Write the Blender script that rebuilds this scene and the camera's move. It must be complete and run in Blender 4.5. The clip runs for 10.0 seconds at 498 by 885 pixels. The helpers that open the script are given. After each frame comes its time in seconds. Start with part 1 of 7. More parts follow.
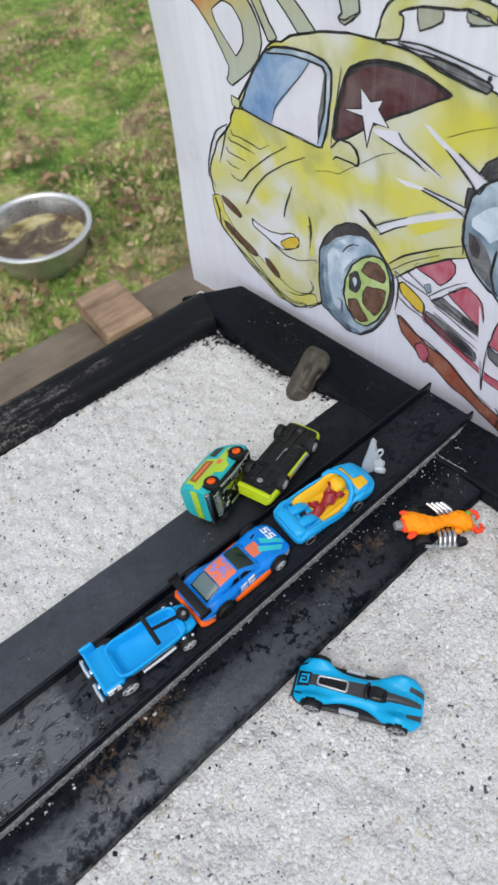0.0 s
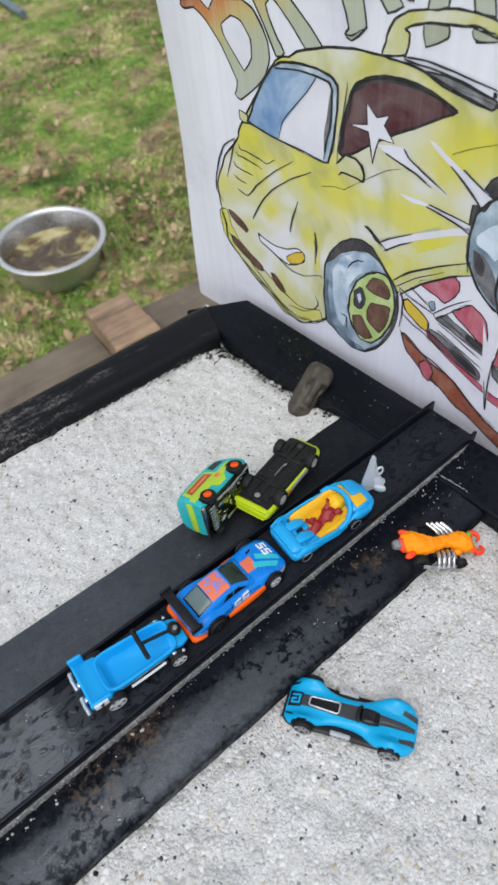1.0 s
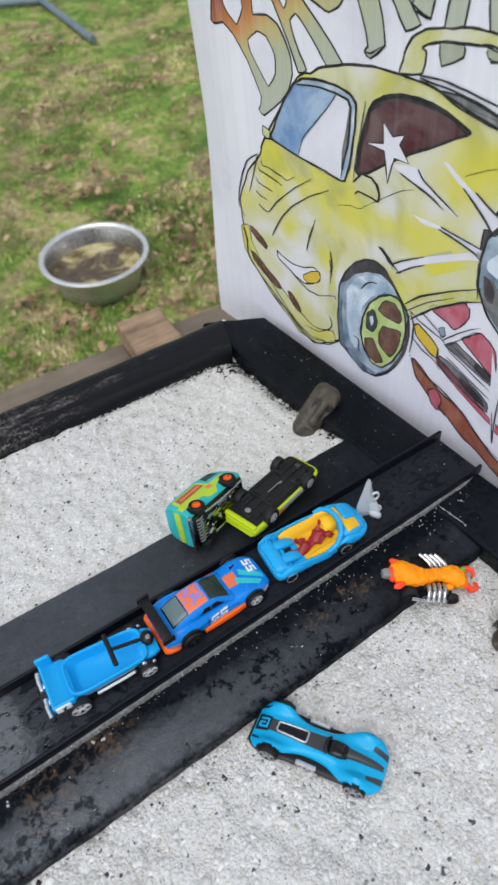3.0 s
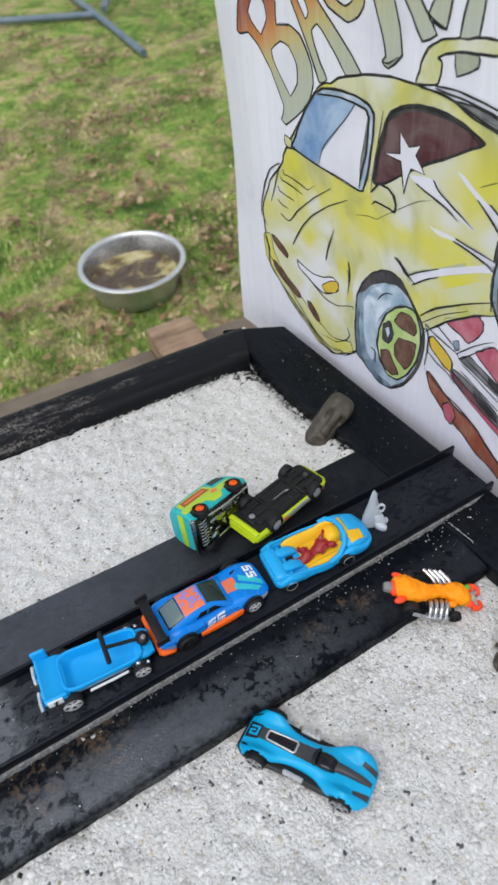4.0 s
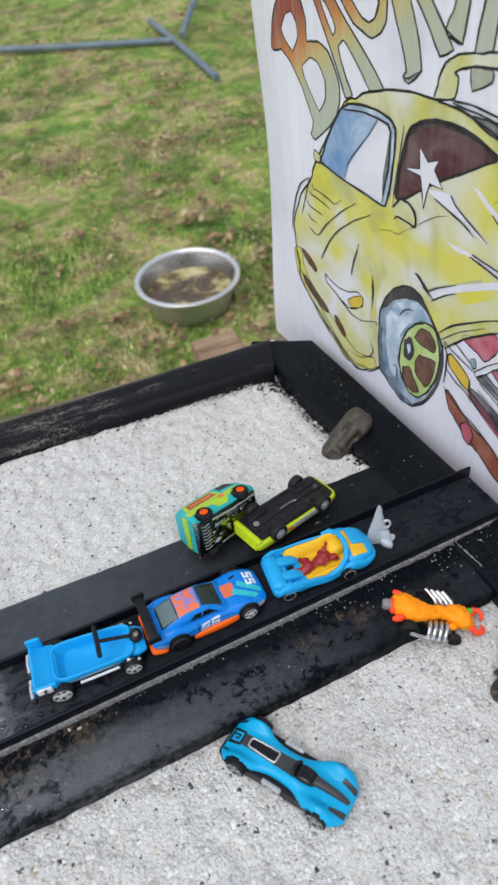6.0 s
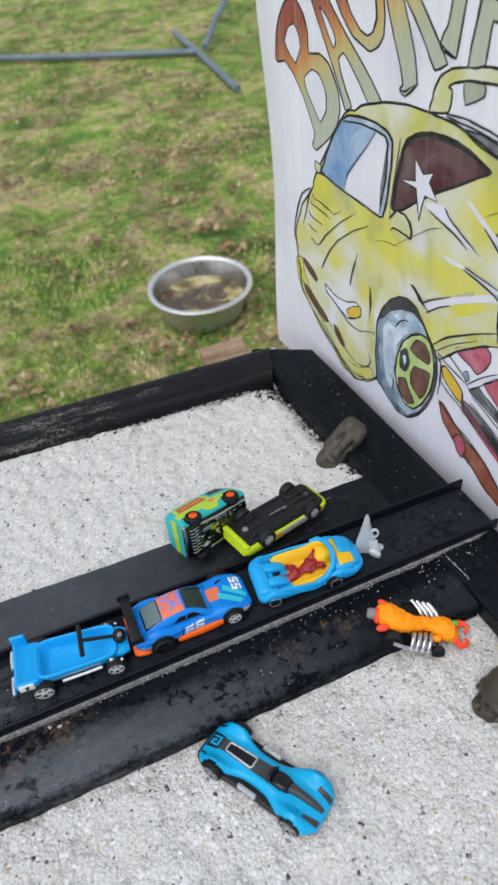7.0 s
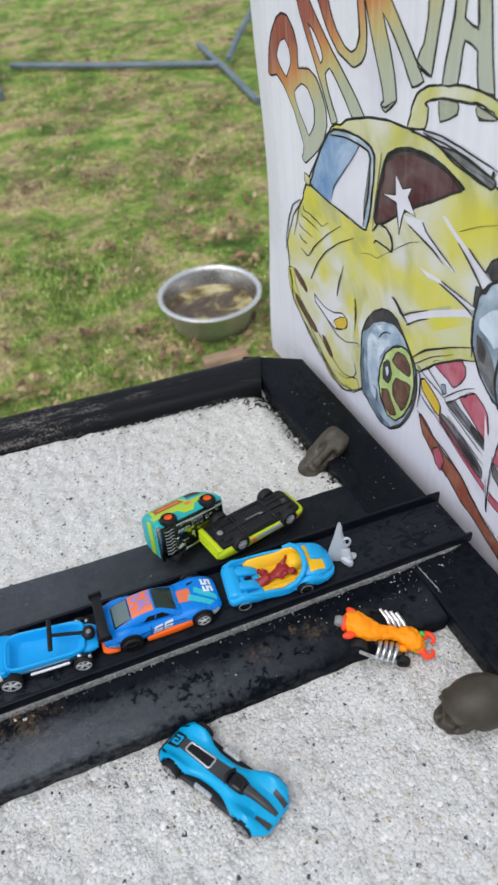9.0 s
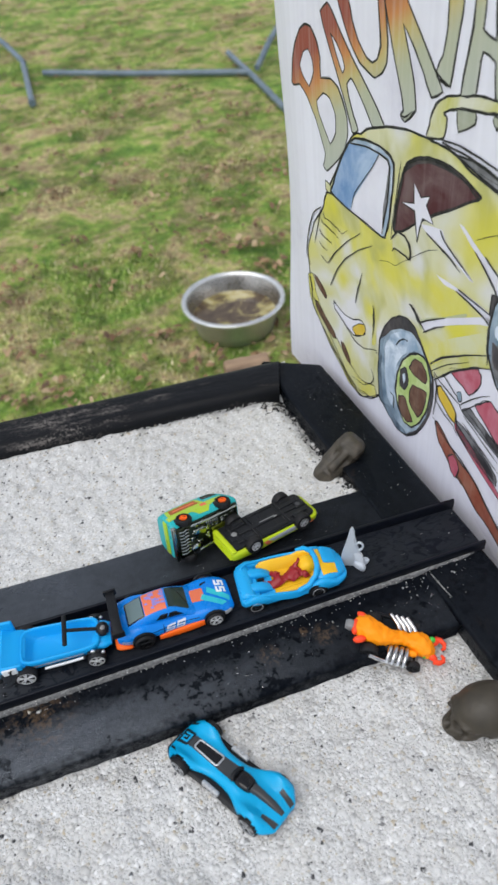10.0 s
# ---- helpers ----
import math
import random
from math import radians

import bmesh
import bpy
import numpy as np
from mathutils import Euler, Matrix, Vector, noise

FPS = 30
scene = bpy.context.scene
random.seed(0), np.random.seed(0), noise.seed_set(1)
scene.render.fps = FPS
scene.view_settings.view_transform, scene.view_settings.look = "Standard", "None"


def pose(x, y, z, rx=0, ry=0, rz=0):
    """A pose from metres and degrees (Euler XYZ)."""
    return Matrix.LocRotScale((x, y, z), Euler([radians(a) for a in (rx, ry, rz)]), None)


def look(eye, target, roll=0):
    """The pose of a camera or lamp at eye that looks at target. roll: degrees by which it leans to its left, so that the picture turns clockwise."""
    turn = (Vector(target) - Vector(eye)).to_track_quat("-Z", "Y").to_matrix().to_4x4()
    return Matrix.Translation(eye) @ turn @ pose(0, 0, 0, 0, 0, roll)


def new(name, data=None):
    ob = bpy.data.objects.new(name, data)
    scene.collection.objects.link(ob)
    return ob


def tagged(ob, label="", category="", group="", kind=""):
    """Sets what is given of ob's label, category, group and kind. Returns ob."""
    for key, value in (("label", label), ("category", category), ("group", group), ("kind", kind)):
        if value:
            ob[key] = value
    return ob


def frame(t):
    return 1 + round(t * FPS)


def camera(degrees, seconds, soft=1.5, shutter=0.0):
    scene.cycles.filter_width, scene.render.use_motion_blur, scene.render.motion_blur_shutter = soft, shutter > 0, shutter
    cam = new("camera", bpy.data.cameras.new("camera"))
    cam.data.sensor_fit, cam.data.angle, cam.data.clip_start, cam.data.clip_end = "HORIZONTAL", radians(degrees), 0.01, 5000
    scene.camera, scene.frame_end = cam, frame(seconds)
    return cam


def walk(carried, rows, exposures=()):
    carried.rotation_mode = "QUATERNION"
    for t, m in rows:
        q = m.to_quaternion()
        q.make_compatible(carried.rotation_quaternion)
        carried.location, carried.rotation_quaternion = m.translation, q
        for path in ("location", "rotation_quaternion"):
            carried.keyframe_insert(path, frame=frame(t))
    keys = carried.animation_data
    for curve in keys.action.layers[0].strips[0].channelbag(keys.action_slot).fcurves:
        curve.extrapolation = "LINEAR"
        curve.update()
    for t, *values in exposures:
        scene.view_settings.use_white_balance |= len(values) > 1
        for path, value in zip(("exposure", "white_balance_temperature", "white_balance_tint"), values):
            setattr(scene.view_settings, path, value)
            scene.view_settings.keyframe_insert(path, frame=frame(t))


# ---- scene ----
from mathutils.bvhtree import BVHTree

cam = camera(39.10, 10.0, 2.8)
PATH = [
    (0.0, pose(-0.2663, -0.1046, 0.4200, 36.610, 3.970, -41.829)),
    (0.5, pose(-0.2635, -0.1063, 0.4179, 37.316, 3.826, -41.161)),
    (1.0, pose(-0.2602, -0.1089, 0.4141, 38.196, 3.734, -40.095)),
    (1.5, pose(-0.2566, -0.1121, 0.4107, 38.958, 3.762, -38.830)),
    (2.0, pose(-0.2524, -0.1163, 0.4067, 39.610, 3.599, -37.501)),
    (3.5, pose(-0.2338, -0.1332, 0.3988, 41.487, 3.286, -32.797)),
    (4.0, pose(-0.2268, -0.1395, 0.3969, 42.095, 3.791, -30.782)),
    (4.5, pose(-0.2206, -0.1453, 0.3944, 42.605, 4.379, -29.217)),
    (5.0, pose(-0.2141, -0.1510, 0.3925, 43.145, 4.701, -27.757)),
    (5.5, pose(-0.2089, -0.1562, 0.3911, 43.724, 4.915, -26.317)),
    (7.0, pose(-0.1921, -0.1701, 0.3890, 45.231, 4.523, -23.089)),
    (7.5, pose(-0.1863, -0.1744, 0.3883, 45.654, 4.200, -22.172)),
    (8.0, pose(-0.1806, -0.1782, 0.3886, 45.905, 3.999, -21.683)),
    (8.5, pose(-0.1763, -0.1816, 0.3888, 46.069, 3.795, -21.274)),
    (9.0, pose(-0.1725, -0.1848, 0.3892, 46.214, 3.891, -20.821)),
    (9.5, pose(-0.1709, -0.1881, 0.3906, 46.463, 4.074, -20.176)),
    (10.0, pose(-0.1704, -0.1914, 0.3912, 46.891, 4.260, -18.696)),
]
walk(cam, PATH)
cam.data.dof.use_dof = True
cam.data.dof.focus_distance = 0.47
cam.data.dof.aperture_fstop = 18

# ---- sky and light: an overcast day ----
world = bpy.data.worlds.new("sky")
scene.world = world
world.use_nodes = True
wt = world.node_tree
sky = wt.nodes.new("ShaderNodeTexSky")
sky.sky_type = "NISHITA"
sky.sun_disc = False
sky.sun_elevation, sky.sun_rotation = radians(60), radians(238)
cloud = wt.nodes.new("ShaderNodeHueSaturation")
cloud.inputs["Saturation"].default_value = 0.42
wt.links.new(sky.outputs[0], cloud.inputs["Color"])
wt.links.new(cloud.outputs[0], wt.nodes["Background"].inputs[0])
wt.nodes["Background"].inputs[1].default_value = 0.15
sun = new("sun", bpy.data.lights.new("sun", "SUN"))
sun.data.energy, sun.data.angle, sun.data.color = 1.3, radians(45), (1.0, 0.98, 0.95)
sun.matrix_world = look((-1.85, -1.25, 4.7), (0, 0, 0))
scene.view_settings.exposure = 0.335


# ---- materials ----
def nodes_of(name):
    m = bpy.data.materials.new(name)
    m.use_nodes = True
    return m, m.node_tree, m.node_tree.nodes["Principled BSDF"]


def add(nt, kind, **values):
    n = nt.nodes.new(kind)
    for key, value in values.items():
        n.inputs[key.replace("_", " ")].default_value = value
    return n


def ramp(nt, source, stops):
    r = nt.nodes.new("ShaderNodeValToRGB")
    e = r.color_ramp.elements
    while len(e) < len(stops):
        e.new(0.5)
    for el, (at, col) in zip(e, stops):
        el.position = at
        el.color = (*col, 1) if len(col) == 3 else col
    nt.links.new(source, r.inputs[0])
    return r.outputs[0]


def grey(a):
    return (a, a, a)


def tex(nt, scale, detail=4, rough=0.6, space="Object", stretch=None, distortion=0.0):
    co = nt.nodes.new("ShaderNodeTexCoord")
    n = add(nt, "ShaderNodeTexNoise", Scale=scale, Detail=detail, Roughness=rough, Distortion=distortion)
    src = co.outputs[space]
    if stretch:
        mp = add(nt, "ShaderNodeMapping", Scale=stretch)
        nt.links.new(src, mp.inputs[0])
        src = mp.outputs[0]
    nt.links.new(src, n.inputs["Vector"])
    return n.outputs["Fac"]


def mix(nt, fac, a, b, mode="MIX"):
    m = nt.nodes.new("ShaderNodeMix")
    m.data_type, m.blend_type = "RGBA", mode
    for slot, value in ((0, fac), (6, a), (7, b)):
        if isinstance(value, (int, float)):
            m.inputs[slot].default_value = value if slot == 0 else (value, value, value, 1)
        elif isinstance(value, tuple):
            m.inputs[slot].default_value = (*value, 1)
        else:
            nt.links.new(value, m.inputs[slot])
    return m.outputs[2]


def bump(nt, bsdf, height, strength, distance):
    b = add(nt, "ShaderNodeBump", Strength=strength, Distance=distance)
    nt.links.new(height, b.inputs["Height"])
    nt.links.new(b.outputs[0], bsdf.inputs["Normal"])


def toy_paint(name, col, rough=0.32, metal=0.0, coat=0.25, wear=0.25):
    """Die-cast enamel or plastic with faint mottling, dust and scuffs."""
    m, nt, b = nodes_of(name)
    dusty = tuple(min(1, c * 0.9 + 0.03) for c in col)
    f = ramp(nt, tex(nt, 260, 5, 0.7), [(0.45, grey(0)), (0.8, grey(wear))])
    nt.links.new(mix(nt, f, col, dusty), b.inputs["Base Color"])
    r = ramp(nt, tex(nt, 120, 3), [(0.3, grey(rough * 0.75)), (0.7, grey(min(1, rough * 1.4)))])
    nt.links.new(r, b.inputs["Roughness"])
    b.inputs["Metallic"].default_value = metal
    b.inputs["Coat Weight"].default_value = coat * 0.4
    b.inputs["Specular IOR Level"].default_value = 0.26
    bump(nt, b, tex(nt, 900, 2), 0.08, 0.0004)
    return m


PAINT_BLUE = toy_paint("racer_blue", (0.001, 0.195, 0.66), 0.28, 0, 0.2, 0.06)
PAINT_WAGON = toy_paint("wagon_blue", (0.006, 0.35, 0.77), 0.38, 0, 0.15, 0.08)
PAINT_SKY = toy_paint("sky_blue_plastic", (0.012, 0.34, 0.70), 0.34, 0, 0.2, 0.1)
PAINT_CYAN = toy_paint("cyan_satin", (0.001, 0.36, 0.66), 0.34, 0, 0.3, 0.08)
PAINT_LIME = toy_paint("lime_paint", (0.48, 0.60, 0.015))
PAINT_TEAL = toy_paint("teal_paint", (0.02, 0.40, 0.42))
PAINT_GREEN = toy_paint("yellow_green", (0.38, 0.55, 0.04))
PAINT_ORANGE = toy_paint("orange_plastic", (0.96, 0.29, 0.003), 0.5, 0, 0.0, 0.05)
PAINT_RED = toy_paint("fluorescent_red", (0.92, 0.07, 0.02), 0.45)
PAINT_SKIRT = toy_paint("skirt_orange", (0.90, 0.13, 0.008), 0.4, 0, 0.05)
PAINT_YELLOW = toy_paint("yellow_plastic", (0.80, 0.45, 0.015), 0.4)
PAINT_MAROON = toy_paint("maroon_plastic", (0.26, 0.010, 0.014), 0.35)
PAINT_AQUA = toy_paint("aqua_print", (0.03, 0.48, 0.56))
PAINT_LILAC = toy_paint("lilac_print", (0.25, 0.22, 0.55), 0.5)
PAINT_CORAL = toy_paint("coral_print", (0.72, 0.17, 0.08), 0.5)
PAINT_WHITE = toy_paint("white_print", (0.78, 0.79, 0.80), 0.45)
PAINT_SILVER = toy_paint("silver_print", (0.52, 0.53, 0.54), 0.35, 0.5)
PAINT_BROWN = toy_paint("brown_print", (0.34, 0.10, 0.02), 0.5)
PAINT_LEAF = toy_paint("green_plastic", (0.05, 0.50, 0.06), 0.45)
BLACK_PLASTIC = toy_paint("black_plastic", (0.008, 0.0085, 0.010), 0.38, 0, 0.1, 0.12)
BLACK_GLOSS = toy_paint("black_gloss", (0.008, 0.008, 0.009), 0.15, 0, 0.5, 0.05)
# rear window: grey-teal base colour stands in for reflected sky
SKY_GLASS = toy_paint("rear_window_sky_reflection", (0.12, 0.17, 0.175), 0.2, 0, 0.5, 0.3)
SMOKE_GLASS = toy_paint("smoked_window", (0.018, 0.034, 0.030), 0.14, 0, 0.6, 0.3)
RUBBER = toy_paint("tyre_black", (0.012, 0.012, 0.013), 0.55, 0, 0.0, 0.15)
GREY_PLASTIC = toy_paint("dark_grey_print", (0.045, 0.047, 0.05), 0.4)


def chrome(name, col, rough):
    m, nt, b = nodes_of(name)
    b.inputs["Metallic"].default_value = 1.0
    nt.links.new(ramp(nt, tex(nt, 300, 4), [(0.35, col), (0.8, tuple(c * 0.6 for c in col))]), b.inputs["Base Color"])
    nt.links.new(ramp(nt, tex(nt, 150, 3), [(0.3, grey(rough * 0.6)), (0.8, grey(rough * 1.6))]), b.inputs["Roughness"])
    return m


CHROME = chrome("chrome", (0.92, 0.93, 0.94), 0.2)
STEEL = chrome("brushed_steel", (0.68, 0.69, 0.70), 0.48)
# bowl steel again, browner inside and lighter on the rim to paint their reflections
STEEL_INNER = chrome("darkened_inner_steel", (0.44, 0.41, 0.37), 0.30)
STEEL_RIM = chrome("brightened_rim_steel", (0.96, 0.955, 0.94), 0.45)
SILVER_RIM = toy_paint("silver_rim", (0.66, 0.67, 0.68), 0.3, 0.25)
CHROME_PIPE = chrome("pipe_chrome", (0.58, 0.57, 0.56), 0.12)
CHROME_BRIGHT = chrome("bright_chrome", (0.96, 0.97, 0.98), 0.34)


STAINS = ((0.451, 0.032, 0.024), (0.414, 0.027, 0.022), (0.623, 0.0235, 0.009), (0.611, 0.030, 0.005), (0.587, 0.021, 0.009))
TOP_OF_BOARD = 0.0125


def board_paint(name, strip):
    """Black paint on rough damp timber, its blue-grey sky sheen also put into the base colour, broken by ragged dull
    spots; brown worn specks.
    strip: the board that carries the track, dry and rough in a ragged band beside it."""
    m, nt, b = nodes_of(name)
    grain = tex(nt, 90, 6, 0.7, stretch=(0.16, 1, 1))
    wide = tex(nt, 26, 5, 0.65, stretch=(0.7, 1, 1), distortion=0.4)
    small = tex(nt, 210, 6, 0.65, distortion=0.4)
    fine = tex(nt, 800, 4, 0.75)
    pits = tex(nt, 420, 4, 0.7)
    spot = mix(nt, 1.0, ramp(nt, tex(nt, 17, 5, 0.7, stretch=(0.6, 1, 1)), [(0.525, grey(0)), (0.60, grey(1))]), ramp(nt, pits, [(0.47, grey(0)), (0.55, grey(1))]), "MULTIPLY")
    base = mix(nt, ramp(nt, small, [(0.35, grey(0)), (0.68, grey(1))]), (0.0024, 0.0032, 0.0048), (0.0055, 0.0074, 0.0112))
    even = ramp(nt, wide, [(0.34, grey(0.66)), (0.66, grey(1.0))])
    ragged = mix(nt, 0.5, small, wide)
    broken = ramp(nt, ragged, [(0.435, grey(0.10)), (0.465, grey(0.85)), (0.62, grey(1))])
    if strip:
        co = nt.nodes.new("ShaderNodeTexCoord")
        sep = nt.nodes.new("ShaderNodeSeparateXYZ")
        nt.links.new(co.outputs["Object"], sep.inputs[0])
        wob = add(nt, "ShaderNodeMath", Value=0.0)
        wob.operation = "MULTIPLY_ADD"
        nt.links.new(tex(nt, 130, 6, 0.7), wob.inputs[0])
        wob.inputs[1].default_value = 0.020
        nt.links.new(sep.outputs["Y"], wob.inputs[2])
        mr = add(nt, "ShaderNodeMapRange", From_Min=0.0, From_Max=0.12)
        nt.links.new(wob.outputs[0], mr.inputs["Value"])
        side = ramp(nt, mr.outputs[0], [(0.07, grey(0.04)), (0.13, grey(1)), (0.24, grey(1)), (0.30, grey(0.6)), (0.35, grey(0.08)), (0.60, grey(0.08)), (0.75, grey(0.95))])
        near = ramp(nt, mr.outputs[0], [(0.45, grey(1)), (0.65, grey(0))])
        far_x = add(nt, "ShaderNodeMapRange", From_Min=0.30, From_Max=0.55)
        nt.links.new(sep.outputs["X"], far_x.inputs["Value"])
        film_sheen = mix(nt, mix(nt, 1.0, near, ramp(nt, far_x.outputs[0], [(0.0, grey(0.6)), (1.0, grey(1))]), "MULTIPLY"), even, broken)
        film_sheen = mix(nt, 1.0, film_sheen, side, "MULTIPLY")
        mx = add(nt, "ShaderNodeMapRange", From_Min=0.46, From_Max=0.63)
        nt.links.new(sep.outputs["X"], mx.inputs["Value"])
        film_sheen = mix(nt, 1.0, film_sheen, ramp(nt, mx.outputs[0], [(0.0, grey(1)), (1.0, grey(0.16))]), "MULTIPLY")
        places = None
        for sx, sy, reach in STAINS:
            way = nt.nodes.new("ShaderNodeVectorMath")
            way.operation = "DISTANCE"
            nt.links.new(co.outputs["Object"], way.inputs[0])
            way.inputs[1].default_value = (sx, sy, TOP_OF_BOARD)
            close = add(nt, "ShaderNodeMapRange", From_Min=reach, From_Max=reach * 0.35)
            nt.links.new(way.outputs["Value"], close.inputs["Value"])
            places = close.outputs[0] if places is None else mix(nt, 1.0, places, close.outputs[0], "LIGHTEN")
        spot = mix(nt, 1.0, ramp(nt, mix(nt, 0.35, small, pits), [(0.50, grey(0)), (0.57, grey(0.8))]), places, "MULTIPLY")
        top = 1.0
    else:
        film_sheen = mix(nt, 0.6, even, broken)
        top = 0.11
        spot = mix(nt, 1.0, spot, grey(0.15), "MULTIPLY")
    # grey-blue sky reflection painted into the base colour of the damp areas
    base = mix(nt, mix(nt, 1.0, film_sheen, small, "MULTIPLY"), base, (0.074, 0.080, 0.091) if strip else (0.008, 0.0095, 0.012))
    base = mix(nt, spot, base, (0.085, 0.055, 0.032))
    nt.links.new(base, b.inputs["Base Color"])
    nt.links.new(ramp(nt, film_sheen, [(0.05, grey(0.6)), (0.5, grey(0.38)), (1.0, grey(0.22))]), b.inputs["Roughness"])
    nt.links.new(ramp(nt, film_sheen, [(0.0, grey(0.02)), (1.0, grey(top))]), b.inputs["Specular IOR Level"])
    # bluish tint on the gloss stands in for the blue of the sky
    b.inputs["Specular Tint"].default_value = (0.86, 0.93, 1.0, 1)
    h = mix(nt, 0.5, mix(nt, 0.5, grain, pits), fine)
    bp = add(nt, "ShaderNodeBump", Distance=0.0009)
    nt.links.new(ramp(nt, film_sheen, [(0.05, grey(0.95)), (0.9, grey(0.60))]), bp.inputs["Strength"])
    nt.links.new(h, bp.inputs["Height"])
    nt.links.new(bp.outputs[0], b.inputs["Normal"])
    return m


BOARD = board_paint("black_timber", False)
BOARD_MID = board_paint("black_damp_timber_with_sheen", True)


def worn_board():
    """The far rail of the frame: drier, rubbed through to grey wood along its crown."""
    m, nt, b = nodes_of("black_rubbed_timber")
    grain = tex(nt, 150, 6, 0.75, stretch=(0.10, 1, 1))
    blot = tex(nt, 26, 5, 0.7, stretch=(0.25, 1, 1))
    rub = mix(nt, 1.0, ramp(nt, mix(nt, 0.5, grain, tex(nt, 420, 4, 0.7)), [(0.47, grey(0)), (0.58, grey(1))]), ramp(nt, blot, [(0.53, grey(0)), (0.63, grey(0.9))]), "MULTIPLY")
    base = mix(nt, rub, (0.0055, 0.006, 0.0075), (0.20, 0.18, 0.165))
    nt.links.new(base, b.inputs["Base Color"])
    nt.links.new(ramp(nt, blot, [(0.35, grey(0.28)), (0.6, grey(0.6))]), b.inputs["Roughness"])
    b.inputs["Specular IOR Level"].default_value = 0.16
    bump(nt, b, mix(nt, 0.5, grain, tex(nt, 260, 5, 0.7)), 0.8, 0.0012)
    return m


BOARD_WORN = worn_board()


def track_wall_plastic():
    m, nt, b = nodes_of("track_wall_plastic")
    nt.links.new(ramp(nt, tex(nt, 120, 5, 0.7), [(0.35, (0.0022, 0.0034, 0.0070)), (0.8, (0.0070, 0.0092, 0.0150))]), b.inputs["Base Color"])
    nt.links.new(ramp(nt, tex(nt, 60, 4), [(0.3, grey(0.28)), (0.7, grey(0.48))]), b.inputs["Roughness"])
    b.inputs["Specular IOR Level"].default_value = 0.25
    bump(nt, b, tex(nt, 500, 4), 0.15, 0.0004)
    return m


TRACK_WALL = track_wall_plastic()


def track_plastic():
    """Black plastic; rain water lies on the lower run, its sky reflection put into a grey base colour; the far run is
    drier and dusty.
    """
    m, nt, b = nodes_of("track_black_plastic")
    co = nt.nodes.new("ShaderNodeTexCoord")
    sep = nt.nodes.new("ShaderNodeSeparateXYZ")
    nt.links.new(co.outputs["Object"], sep.inputs[0])
    wob = add(nt, "ShaderNodeMath", Value=0.0)
    wob.operation = "MULTIPLY_ADD"
    nt.links.new(tex(nt, 60, 5), wob.inputs[0])
    wob.inputs[1].default_value = 0.05
    nt.links.new(sep.outputs["X"], wob.inputs[2])
    mr = add(nt, "ShaderNodeMapRange", From_Min=-0.335, From_Max=-0.185)
    nt.links.new(wob.outputs[0], mr.inputs["Value"])
    reach = ramp(nt, mr.outputs[0], [(0.47, grey(1)), (0.52, grey(0.3)), (1.0, grey(0.12))])
    holes = ramp(nt, tex(nt, 120, 3, 0.45, stretch=(0.7, 1.1, 1), distortion=1.2), [(0.385, grey(0.25)), (0.40, grey(1))])
    runs = ramp(nt, tex(nt, 95, 2, 0.4, stretch=(0.45, 1.3, 1), distortion=2.0), [(0.47, grey(1)), (0.495, grey(0.3)), (0.505, grey(0.3)), (0.53, grey(1))])
    film_sheen = mix(nt, 1.0, mix(nt, 1.0, reach, holes, "MULTIPLY"), runs, "MULTIPLY")
    # wet areas get a light grey that paints in the reflected sky
    nt.links.new(mix(nt, film_sheen, ramp(nt, tex(nt, 120, 5, 0.7), [(0.35, (0.0022, 0.0034, 0.0070)), (0.8, (0.0062, 0.0086, 0.0150))]), (0.092, 0.100, 0.108)), b.inputs["Base Color"])
    nt.links.new(ramp(nt, film_sheen, [(0.1, grey(0.42)), (0.9, grey(0.10))]), b.inputs["Roughness"])
    nt.links.new(ramp(nt, film_sheen, [(0.1, grey(0.11)), (0.9, grey(1.0))]), b.inputs["Specular IOR Level"])
    bump(nt, b, mix(nt, 0.25, film_sheen, tex(nt, 500, 4)), 0.35, 0.0006)
    return m


TRACK = track_plastic()


GRIT_TONES = [(0.0, (0.03, 0.03, 0.032)), (0.012, (0.08, 0.08, 0.085)), (0.017, (0.38, 0.378, 0.37)), (0.06, (0.52, 0.515, 0.50)),
              (0.40, (0.57, 0.567, 0.555)), (0.80, (0.625, 0.625, 0.613)), (0.93, (0.74, 0.74, 0.735)), (0.965, (0.57, 0.54, 0.48)), (0.99, (0.46, 0.40, 0.30))]


